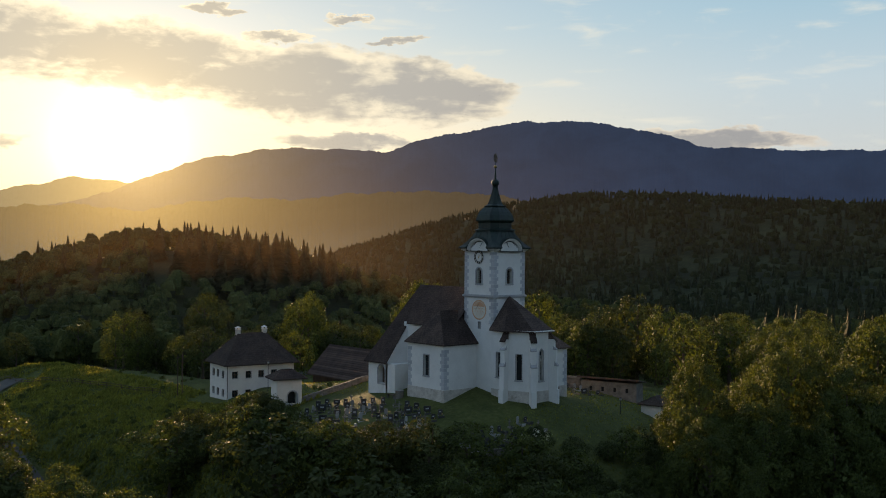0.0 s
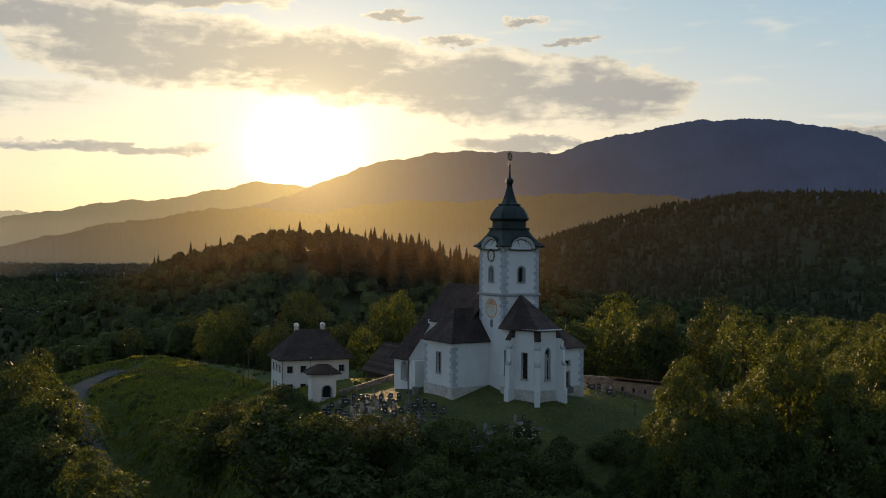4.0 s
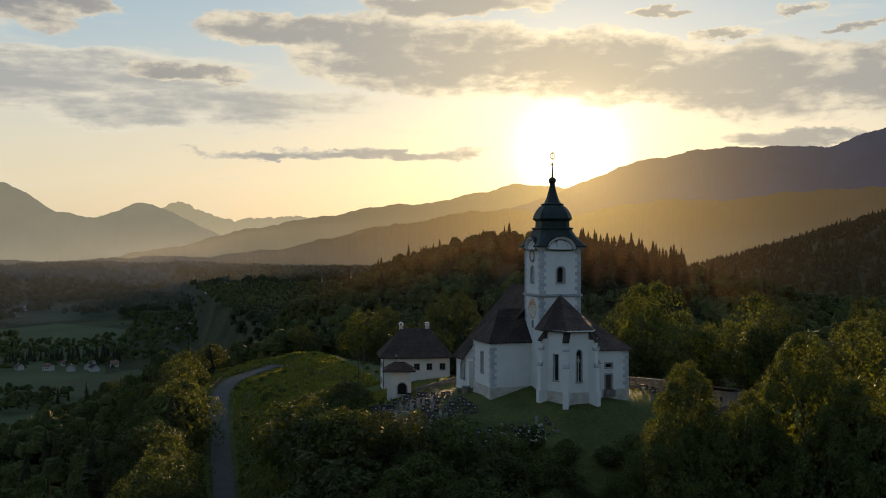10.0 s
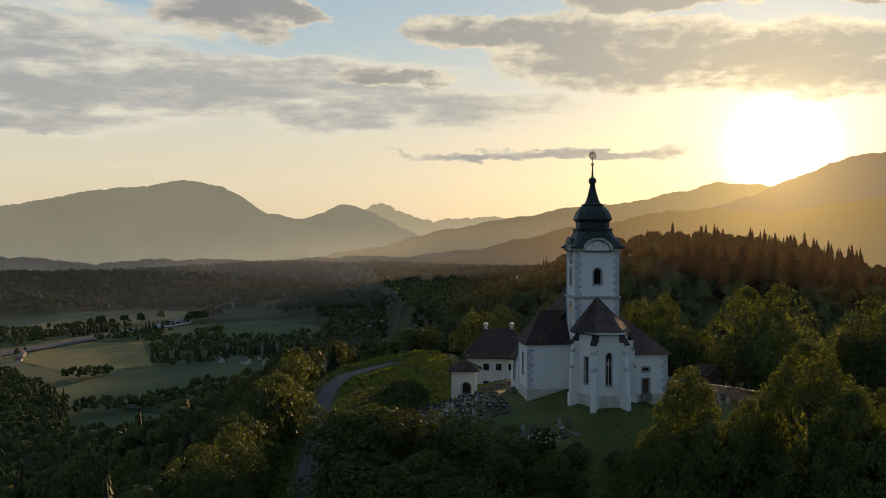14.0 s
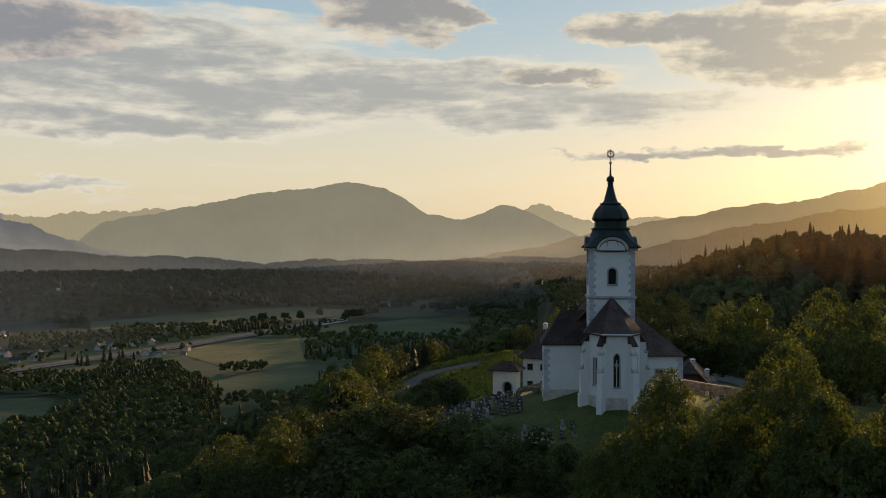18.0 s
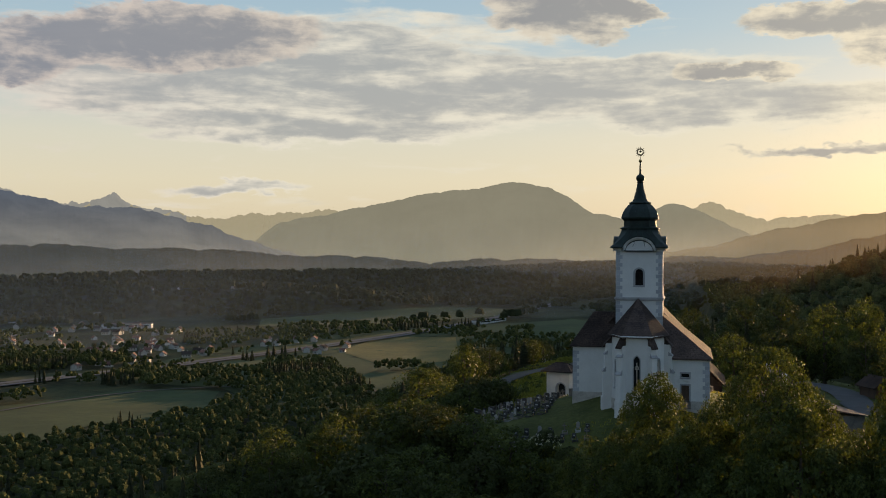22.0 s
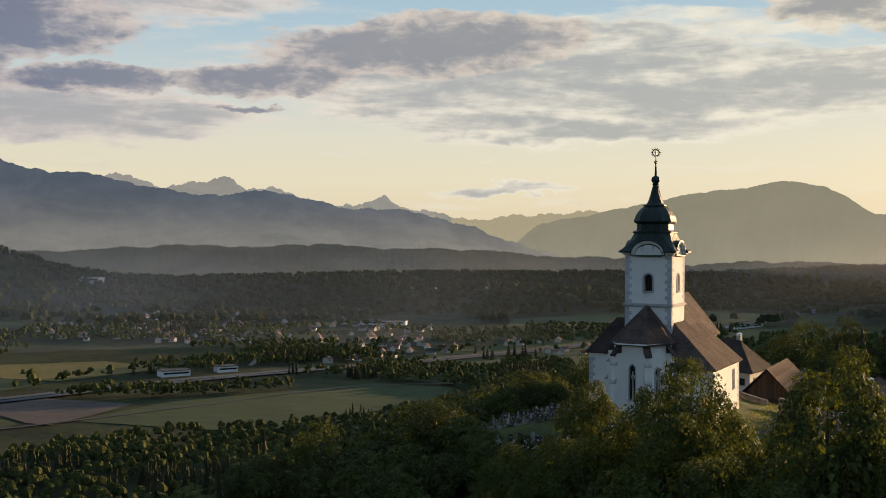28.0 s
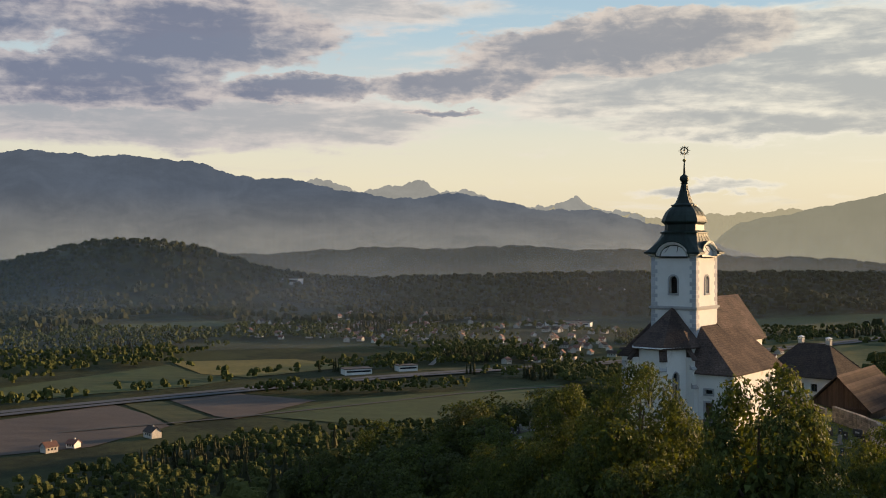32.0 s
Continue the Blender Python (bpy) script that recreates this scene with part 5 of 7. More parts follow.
v = [(-5.0, -1.9, 2.95), (5.0, -1.9, 2.95), (5.0, 1.9, 2.3), (-5.0, 1.9, 2.3)]
solid(bm, v + [(x, y, z - 0.14) for x, y, z in v], [(0, 1, 2, 3), (7, 6, 5, 4), (0, 4, 5, 1), (1, 5, 6, 2), (2, 6, 7, 3), (3, 7, 4, 0)])
part("roof", bm, M["metalroof"], shed, "brown sheet-metal roof")
part("roof_edge", boxes((-5.05, -1.98, 2.72, 5.05, -1.9, 2.98)), M["wood"], shed)

farm = thing("farmhouse", "old farmhouse with a grey tiled roof and dark timber gable", "house", (20.6, 58.4, -9.6), -10)
part("wall", boxes((-4.6, -7.0, -1.5, 4.6, 7.0, 2.2)), M["houseplaster"], farm, "whitewashed ground floor wall")
for s in (-1, 1):
    bm = solid(bmesh.new(), [(-4.7, s * 7.05, 2.0), (4.7, s * 7.05, 2.0), (1.4, s * 7.05, 5.4), (-1.4, s * 7.05, 5.4), (-4.7, s * 6.8, 2.0), (4.7, s * 6.8, 2.0), (1.4, s * 6.8, 5.4), (-1.4, s * 6.8, 5.4)],
               [(0, 1, 2, 3), (7, 6, 5, 4), (0, 4, 5, 1), (1, 5, 6, 2), (2, 6, 7, 3), (3, 7, 4, 0)])
    gb = part("gable", bm, M["wood"], farm, "dark timber gable")
    for k in range(22):
        x0 = -4.6 + k * 9.2 / 22
        top = min(5.3, 2.0 + 3.4 * (4.7 - abs(x0 + 0.2)) / 3.3)
        part("plank", boxes((x0 + 0.02, s * 7.05 - (0.0 if s > 0 else 0.05), 2.0, x0 + 0.40, s * 7.05 + (0.05 if s > 0 else 0.0), max(2.3, top))), M["wood"], gb)
ridge_a, ridge_b = (0, -3.6, 6.9), (0, 4.2, 6.9)
eaves = {(s, e): (s * 5.6, e * 8.0, 1.7) for s in (-1, 1) for e in (-1, 1)}
hips = {(s, e): (s * 1.75, e * 8.0, 5.15) for s in (-1, 1) for e in (-1, 1)}
bm = bmesh.new()
for poly in ([eaves[1, -1], eaves[1, 1], hips[1, 1], ridge_b, ridge_a, hips[1, -1]], [eaves[-1, 1], eaves[-1, -1], hips[-1, -1], ridge_a, ridge_b, hips[-1, 1]], [hips[-1, -1], hips[1, -1], ridge_a], [hips[1, 1], hips[-1, 1], ridge_b]):
    n = len(poly)
    solid(bm, poly + [(x, y, z - 0.18) for x, y, z in poly], [tuple(range(n)), tuple(range(2 * n - 1, n - 1, -1))] + [(i, n + i, n + (i + 1) % n, (i + 1) % n) for i in range(n)])
froof = part("roof", bm, M["eternit"], farm, "weathered grey-brown tiled roof")
bm = bmesh.new()
for p, q in ((ridge_a, ridge_b), (ridge_a, hips[1, -1]), (ridge_a, hips[-1, -1]), (ridge_b, hips[1, 1]), (ridge_b, hips[-1, 1])):
    tube(bm, p, q, 0.1, 0.1, 5)
part("ridge_cap", bm, M["browntile"], froof)
for x, y, z0, z1 in ((0.6, -3.2, 5.6, 6.9), (3.2, -1.6, 3.0, 4.9)):
    chimney(farm, x, y, z0, z1)
for y in (-4.6, -1.4, 1.8, 5.0):
    for s in (-1, 1):
        win = part("window", on_face((s * 4.6, y, 0.6), (s, 0), arch_ring(0.8, 1.0, "flat"), 0.0, 0.03), M["glass"], farm)
        part("window_frame", frame_on((s * 4.6, y, 0.6), (s, 0), arch_ring(0.8, 1.0, "flat"), 0.08, 0.0, 0.06), M["wood"], win)

cabin = thing("cabin", "small brown timber cabin at the edge of the yard", "hut", (41.8, 71.0, H(41.8, 71.0)), 24)
part("wall", boxes((-2.2, -2.6, -0.8, 2.2, 2.6, 2.2)), M["wood"], cabin)
bm = solid(bmesh.new(), [(-2.2, -2.6, 2.2), (2.2, -2.6, 2.2), (0, -2.6, 3.7), (-2.2, 2.6, 2.2), (2.2, 2.6, 2.2), (0, 2.6, 3.7)], [(0, 1, 2), (5, 4, 3), (0, 3, 4, 1), (1, 4, 5, 2), (2, 5, 3, 0)])
part("gable", bm, M["wood"], cabin)
bm = bmesh.new()
for s in (-1, 1):
    v = [(0, -3.2, 4.0), (0, 3.2, 4.0), (s * 2.9, 3.2, 1.95), (s * 2.9, -3.2, 1.95)]
    solid(bm, v + [(x, y, z - 0.14) for x, y, z in v], [(0, 1, 2, 3), (7, 6, 5, 4), (0, 4, 5, 1), (1, 5, 6, 2), (2, 6, 7, 3), (3, 7, 4, 0)])
part("roof", bm, M["browntile"], cabin, "brown tiled gable roof")

hut = thing("chapel_hut", "small white mortuary hut with grey roof", "hut", (21.0, -12.5, H(21, -12.5)), 12)
part("wall", boxes((-1.8, -1.6, -1.0, 1.8, 1.6, 2.1)), M["houseplaster"], hut)
hip_roof("roof", 2.2, 2.0, 2.05, 3.1, 0.7, M["eternit"], hut)


def stone_wall(name, label, line, high, thick, niches=0):
    """A rubble wall along a line, of single stones where the camera sees it best."""
    ob = thing(name, label, "wall", kind="structure")
    rng = np.random.default_rng(len(name))
    bm = bmesh.new()
    for a, b in zip(line, line[1:]):
        n = max(1, int(math.dist(a, b) / 1.5))
        for k in range(n):
            p, q = np.array(a) + (np.array(b) - a) * k / n, np.array(a) + (np.array(b) - a) * (k + 1) / n
            t = (q - p) / np.linalg.norm(q - p)
            nn = np.array((-t[1], t[0])) * thick / 2
            z0, z1 = H(*p) - 0.6, H(*q) - 0.6
            hi0, hi1 = z0 + 0.6 + high, z1 + 0.6 + high
            solid(bm, [(*(p + nn), z0), (*(q + nn), z1), (*(q - nn), z1), (*(p - nn), z0), (*(p + nn), hi0), (*(q + nn), hi1), (*(q - nn), hi1), (*(p - nn), hi0)],
                  [(0, 3, 2, 1), (4, 5, 6, 7), (0, 1, 5, 4), (1, 2, 6, 5), (2, 3, 7, 6), (3, 0, 4, 7)])
    core = part("wall_core", bm, M["stone"], ob)
    for a, b in zip(line, line[1:]):
        ln = math.dist(a, b)
        t = (np.array(b) - a) / ln
        ang = math.degrees(math.atan2(t[1], t[0]))
        u = 0.0
        while u < ln - 0.3:
            w = rng.uniform(0.55, 0.95)
            p = np.array(a) + t * (u + w / 2)
            rows = int(high / 0.42)
            for k in range(rows):
                cap = new("stone", rng.choice(STONES))
                cap.parent = ob
                cap.matrix_basis = pose(p[0], p[1], H(*p) + 0.2 + k * high / rows, rng.uniform(-4, 4), rng.uniform(-4, 4), ang) @ Matrix.Diagonal((w, thick * 1.14, high / rows * 0.96, 1))
            u += w
    return ob


STONES = []
for i in range(4):
    bm = bmesh.new()
    bmesh.ops.create_cube(bm, size=1.0)
    bmesh.ops.bevel(bm, geom=bm.edges[:], offset=0.12, segments=1, affect="EDGES")
    r2 = random.Random(i)
    for v in bm.verts:
        v.co += Vector((r2.uniform(-0.05, 0.05), r2.uniform(-0.03, 0.03), r2.uniform(-0.05, 0.05)))
    bmesh.ops.recalc_face_normals(bm, faces=bm.faces)
    me = bpy.data.meshes.new("stone")
    bm.to_mesh(me)
    bm.free()
    me.materials.append(M["stone"])
    STONES.append(me)
stone_wall("wall_cemetery_north", "rubble stone cemetery wall with small niches", [(12.5, 18.2), (16.5, 15.6), (20.2, 11.0), (22.9, 4.4)], 2.0, 0.6)
stone_wall("wall_cemetery_west", "low mossy stone wall of the churchyard", [(-12.2, 30.5), (-5.0, 27.5), (2.0, 25.5), (10, 22.5)], 0.9, 0.5)
stone_wall("wall_terrace_east", "low stone retaining wall below the graves", [(-17.5, -14.5), (-12.0, -17.4)], 0.7, 0.5)


# graves
def grave(kind):
    """A gravestone on its plinth, with a kerbed bed in front."""
    label = ("upright polished dark gravestone with a kerbed bed", "pale rounded gravestone with a kerbed bed", "stone cross on a gravestone base", "low dark gravestone slab with lantern", "wide dark double gravestone")[kind]
    g = thing("gravestone", label, "grave", (0, 0, 0), 0, "graves in the churchyard")
    stone = M["marble"] if kind == 1 else (M["stone"] if kind == 2 else M["granite"])
    part("kerb", boxes((-0.55, -1.6, -0.4, -0.42, 0, 0.14), (0.42, -1.6, -0.4, 0.55, 0, 0.14), (-0.55, -1.72, -0.4, 0.55, -1.6, 0.14), bevel=0.01), stone, g)
    part("soil", boxes((-0.42, -1.6, -0.4, 0.42, 0, 0.08)), M["grass"], g)
    part("plinth", boxes((-0.5, -0.02, -0.4, 0.5, 0.32, 0.24), bevel=0.015), stone, g)
    w, h = ((0.42, 1.15), (0.36, 1.3), (0.1, 1.55), (0.4, 0.8), (0.72, 1.0))[kind]
    if kind == 2:
        bm = boxes((-0.1, 0.06, 0.24, 0.1, 0.24, 1.65), (-0.42, 0.07, 1.05, 0.42, 0.23, 1.25), bevel=0.015)
    else:
        ring = arch_ring(2 * w, h, "round" if kind == 1 else "flat")
        bm = on_face((0, 0.05, 0.24), (0, -1), ring, 0.0, -0.18)
    head = part("headstone", bm, stone, g)
    if kind in (0, 3, 4):
        part("inscription", on_face((0, 0.05, 0.24 + h * 0.35), (0, -1), arch_ring(w * 0.9, h * 0.25, "flat"), 0.0, 0.006), M["trimgrey"], head)
    bm = bmesh.new()
    tube(bm, (0.28, -0.25, 0.1), (0.28, -0.25, 0.38), 0.08, 0.07, 8)
    tube(bm, (0.28, -0.25, 0.38), (0.28, -0.25, 0.46), 0.09, 0.02, 8)
    part("grave_lantern", bm, M["gilt"] if kind % 2 else M["iron"], g)
    if kind in (0, 1, 4):
        q = crown_quads(np.random.default_rng(kind), 0.32, 0.45, 110, 0.05, 6, 0.0, 0) + (-0.1, -0.9, 0.08)
        part("grave_planting", quads_mesh("grave_planting", q.reshape(-1, 3), len(q), M["leaf"]), None, g)
    return g

# ---- trees ----
def leaf_quads(rng, centre, normal, size):
    """Loose leaf sprays: a triangle each, facing about along normal."""
    n = len(centre)
    nrm = normal + rng.normal(0, 0.45, (n, 3))
    nrm /= np.linalg.norm(nrm, axis=1)[:, None] + 1e-9
    ref = rng.normal(0, 1, (n, 3))
    a = np.cross(nrm, ref)
    a /= np.linalg.norm(a, axis=1)[:, None] + 1e-9
    b = np.cross(nrm, a)
    s = (size * rng.uniform(0.55, 1.35, n))[:, None]
    a, b = a * s, b * s * rng.uniform(0.5, 1.0, n)[:, None]
    k = rng.uniform(0.1, 0.5, n)[:, None] * s * nrm
    return np.stack([centre - a - b * 0.6, centre + b - k * 0.4, centre + a - b * 0.6], 1)


def crown_quads(rng, r, h, n, leaf, clumps=40, low=0.2, core=600):
    """A broad crown of leafy clumps with dark gaps between them; height h, radius r, standing on z = 0."""
    mid, half = h * (1 + low) / 2, h * (1 - low) / 2
    out = rng.normal(0, 1, (clumps, 3))
    out[:, 2] = np.where(rng.uniform(0, 1, clumps) < 0.55, np.abs(out[:, 2]), out[:, 2])
    out /= np.linalg.norm(out, axis=1)[:, None]
    bulge = rng.normal(0, 1, (7, 3))
    bulge /= np.linalg.norm(bulge, axis=1)[:, None]
    far = 0.64 + 0.34 * np.exp((out @ bulge.T - 1) / 0.10).max(1) + rng.uniform(-0.06, 0.08, clumps)
    taper = 1.0 - 0.42 * np.clip(out[:, 2], 0, 1) ** 1.5
    at = np.stack([out[:, 0] * r * far * taper, out[:, 1] * r * far * taper, mid + out[:, 2] * half * (0.55 + 0.42 * far)], 1)
    size = r * rng.uniform(0.16, 0.28, clumps) * (44.0 / (clumps + 8)) ** 0.4
    at[:, 2] = np.clip(at[:, 2], 0.12 * h, h - size * 0.7)
    pick = rng.choice(clumps, n, p=size ** 2 / (size ** 2).sum())
    d = rng.normal(0, 1, (n, 3)) + out[pick] * 0.75 + (0, 0, 0.55)
    d /= np.linalg.norm(d, axis=1)[:, None]
    c = at[pick] + d * (size[pick] * rng.uniform(0.5, 1.12, n) ** 0.7)[:, None] * (1, 1, 1.05)
    skin = leaf_quads(rng, c, d, leaf)
    if not core:
        return skin
    d = rng.normal(0, 1, (core, 3))
    d /= np.linalg.norm(d, axis=1)[:, None]
    inner = d * (r * 0.62, r * 0.62, half * 0.78) * rng.uniform(0.6, 1.05, core)[:, None] + (0, 0, mid)
    return np.concatenate([skin, leaf_quads(rng, inner, d, leaf * 2.4)])


def clump_crown(rng, r, h, low, clumps, sprays, leaf):
    """A crown for woods seen from afar: rounded clumps roughened by leaf sprays."""
    out = rng.normal(0, 1, (clumps, 3))
    out[:, 2] = np.abs(out[:, 2]) * 0.9 - 0.25
    out /= np.linalg.norm(out, axis=1)[:, None]
    out[0] = (0.1, 0.05, 0.98)
    mid, half = h * (1 + low) / 2, h * (1 - low) / 2
    at = out * (r * 0.56, r * 0.56, half * 0.62) * rng.uniform(0.75, 1.1, (clumps, 1)) + (0, 0, mid)
    size = r * rng.uniform(0.34, 0.54, clumps) * (7.0 / (clumps + 2)) ** 0.3
    tris = []
    for c, s in zip(at, size):
        a = rng.uniform(0, 6.28) + np.arange(5) * 1.2566 + rng.uniform(-0.2, 0.2, 5)
        rings = []
        for wide, up in ((1.0, -0.25), (0.66, 0.48)):
            q = s * wide * rng.uniform(0.85, 1.12, 5)
            rings.append(np.stack([c[0] + np.cos(a) * q, c[1] + np.sin(a) * q, c[2] + (up * 1.35 + rng.uniform(-0.2, 0.2, 5)) * s], 1))
        top = c + rng.normal(0, 0.15, 3) * s + (0, 0, s * 0.9)
        lo, hi = rings
        for i in range(5):
            j = (i + 1) % 5
            tris += [(lo[i], lo[j], hi[j]), (lo[i], hi[j], hi[i]), (hi[i], hi[j], top)]
    pick = rng.integers(0, clumps, sprays)
    d = rng.normal(0, 1, (sprays, 3)) + out[pick] * 0.6 + (0, 0, 0.7)
    d /= np.linalg.norm(d, axis=1)[:, None]
    skin = leaf_quads(rng, at[pick] + d * (size[pick] * rng.uniform(0.8, 1.12, sprays))[:, None] * (1, 1, 0.9), d, leaf)
    return np.concatenate([np.array(tris, float), skin])


def spruce_quads(rng, r, h, tiers, spokes):
    """A pointed conifer of drooping sprays."""
    out = []
    for i in range(tiers):
        u = i / tiers
        z = h * (0.10 + 0.88 * u)
        rad = r * (1 - u) ** 0.85 * rng.uniform(0.8, 1.12) + 0.1
        off = rng.uniform(0, 6.28)
        for k in range(spokes):
            a = off + 6.283 * k / spokes + rng.uniform(-0.25, 0.25)
            q = rad * rng.uniform(0.65, 1.15)
            w = rad * 0.55
            d, s = np.array((math.cos(a), math.sin(a), 0)), np.array((-math.sin(a), math.cos(a), 0))
            up, dn = h / tiers * 1.25, -q * rng.uniform(0.25, 0.55)
            out.append([(0, 0, z + up), tuple(d * q * 0.55 + s * w + (0, 0, z + dn * 0.35)), tuple(d * q + (0, 0, z + dn)), tuple(d * q * 0.55 - s * w + (0, 0, z + dn * 0.35))])
    return np.array(out, float)


def trunk_mesh(name, rng, h, r, limbs):
    bm = bmesh.new()
    lean = Vector((rng.uniform(-0.4, 0.4), rng.uniform(-0.4, 0.4), 0))
    pts = [Vector((0, 0, -0.4)), Vector((0, 0, h * 0.3)) + lean * 0.3, Vector((0, 0, h * 0.62)) + lean, Vector((0, 0, h * 0.88)) + lean * 1.2]
    rad = [r * 1.25, r * 0.85, r * 0.5, r * 0.12]
    for a, b, ra, rb in zip(pts, pts[1:], rad, rad[1:]):
        tube(bm, a, b, ra, rb, 7)
    for i in range(limbs):
        u = rng.uniform(0.25, 0.75)
        base = Vector((0, 0, h * u)) + lean * u
        a = rng.uniform(0, 6.28)
        ln = h * rng.uniform(0.18, 0.34)
        tip = base + Vector((math.cos(a) * ln * 0.8, math.sin(a) * ln * 0.8, ln * rng.uniform(0.4, 0.9)))
        tube(bm, base, tip, r * 0.35, r * 0.06, 5)
    me = bpy.data.meshes.new(name)
    bmesh.ops.recalc_face_normals(bm, faces=bm.faces)
    bm.to_mesh(me)
    bm.free()
    me.materials.append(M["bark"])
    return me


TREE_KINDS = {}


def tree_kind(key, seed, h, r, n, leaf, mat, clumps, low=0.22, core=300):
    rng = np.random.default_rng(seed)
    q = crown_quads(rng, r, h, n, leaf, clumps, low, core)
    TREE_KINDS[key] = (trunk_mesh("trunk", rng, h, 0.028 * h, 6), quads_mesh("crown", q.reshape(-1, 3), len(q), M[mat]), h)


for i in range(4):
    tree_kind(("big", i), 20 + i, 10.0, 4.8 + 0.3 * i, 21000, 0.078, "leaf", 110 + 8 * i, 0.02, 2200)
    tree_kind(("mid", i), 40 + i, 10.0, 4.4 + 0.3 * i, 2700, 0.15, "leaf" if i % 2 else "leaf_dark", 48, 0.05)
    tree_kind(("shrub", i), 60 + i, 4.0, 2.5, 2000, 0.09, "leaf_dark" if i % 2 else "leaf", 34, 0.0)
for i in range(3):
    rng = np.random.default_rng(80 + i)
    q = spruce_quads(rng, 2.6 + 0.3 * i, 16.0, 30, 11)
    TREE_KINDS[("spruce", i)] = (trunk_mesh("trunk", rng, 15.0, 0.25, 0), quads_mesh("crown", q.reshape(-1, 3), len(q), M["needle"]), 16.0)

TREE_WORDS = {
    "big": ("tree", "leafy green broadleaf tree lit gold by low sun", "tree", "trees on the church hill"),
    "mid": ("tree", "rounded broadleaf tree at the wood's edge", "tree", "trees round the church hill"),
    "shrub": ("bush", "dense dark green bush on the slope", "bush", "bushes on the slope"),
    "spruce": ("spruce_tree", "tall dark pointed spruce tree", "tree", "spruces"),
}


# plants are left out along this line so the camera sees the lane
SIGHT_STRIP = np.array([(-36.5, -40, 0), (-38.5, 0, 0), (-41, 74, 0)], float)


def plant(key, x, y, top, turn=0.0, wide=1.0, sink=0.3, tall=None):
    """A tree of a kind whose crown reaches the height top, or is tall metres high."""
    trunk, crown, h = TREE_KINDS[key]
    if key[0] != "spruce" and x < -20 and float(along(SIGHT_STRIP, np.array(x), np.array(y))[0]) < 5.5:
        return None
    z = H(x, y) - sink
    s = (tall if tall else max(2.0, top - z)) / h
    name, label, cat, group = TREE_WORDS[key[0]]
    ob = thing(name, label, cat, (x, y, z), turn, group)
    ob.scale = (s * wide, s * wide, s)
    part("trunk", trunk, None, ob)
    part("crown", crown, None, ob)
    return ob


# the trees that stand out below the church
for k, (x, y, top, wide) in enumerate(((2.8, -32.5, 5.6, 0.72), (8.6, -36, 2.6, 0.60), (14.2, -38, 8.4, 0.66), (21.5, -37, 1.6, 0.62), (27.2, -42.6, 10.0, 0.66), (16.5, -45, 4.6, 0.75), (29, -42, 3.5, 0.68), (5, -40, 1.5, 0.8), (11, -46, 0.5, 0.8),
                                       (34, -33, 4.6, 0.68), (41, -28, 6.5, 0.72), (47, -36, 4.0, 0.8), (50, -20, 7.5, 0.85), (60, -26, 5.0, 0.85), (24, -50, 1.0, 0.8), (37, -46, 2.0, 0.8), (72, -8, 7.5, 0.9),
                                       (62, -8, 6.4, 0.9), (84, -16, 5.5, 0.9), (-2, -38, -0.5, 0.85), (30, -24, 1.8, 0.7), (56, -44, 2.0, 0.8))):
    plant(("big", k % 4), x, y, top + 0.2, k * 77, wide)
rng = np.random.default_rng(5)
for k, (x, y, top) in enumerate(((-19, -16, -1.9), (-23, -13, -1.6), (-14.5, -20, -2.6), (-27, -9, -2.2), (-31, -3, -2.3), (-33, 4, -2.6), (-27, 12, -3.0), (-26, 20, -2.0), (-30, 15, -2.6), (-24, 27, -3.6), (-34, 22, -4.6), (-7, -22, -4.2),
                                 (0, -24, -3.6), (6, -25, -3.0), (-11, -25, -4.6), (-17, -26, -4.6), (-24, -21, -5), (-32, -13, -5), (-37, -5, -5), (12, -24, -3.0), (18, -22, -2.2), (-38, 10, -6), (-34, 32, -7), (-29, 36, -6), (23, -20, -3))):
    plant(("shrub", k % 4), x, y, top, k * 51, 1.15)
for k in range(46):
    a = radians(rng.uniform(-168, -18))
    r = rng.uniform(28, 48)
    x, y = 2 + r * math.cos(a), -3 + r * math.sin(a)
    if x > 0 and y > -48 or x < -30 and y > 8:
        continue
    plant(("mid", k % 4) if r > 36 else ("shrub", k % 4), x, y, 0, rng.uniform(0, 360), rng.uniform(0.9, 1.2), 0.3, rng.uniform(6, 9) if r > 36 else rng.uniform(3.2, 5))
# dense scrub on the slope below the churchyard
for k in range(120):
    a = radians(rng.uniform(-172, -8))
    r = rng.uniform(25, 46)
    x, y = 1 + r * math.cos(a), -3 + r * math.sin(a)
    if x > 12 and y > -26 or x < -24 and y > 0:
        continue
    big = r > 34
    plant(("mid", k % 4) if big else ("shrub", k % 4), x, y, 0, rng.uniform(0, 360), rng.uniform(0.95, 1.3), 0.4, rng.uniform(5.5, 8.5) if big else rng.uniform(2.8, 4.6))
for k in range(46):
    a = radians(rng.uniform(-128, -28))
    r = rng.uniform(17, 33)
    x, y = 5 + r * math.cos(a), -6 + r * math.sin(a)
    if y > -19.5:
        continue
    plant(("shrub", k % 4), x, y, 0, rng.uniform(0, 360), rng.uniform(0.95, 1.3), 0.4, rng.uniform(2.6, 4.2))
for k in range(44):
    x, y = rng.uniform(-38, -23), rng.uniform(-12, 34)
    if along(ROAD, np.array(x), np.array(y))[0] < 5 or (x > -25.5 and y < 20):
        continue
    plant(("shrub", k % 4), x, y, 0, rng.uniform(0, 360), rng.uniform(0.9, 1.2), 0.4, rng.uniform(4.0, 6.5))
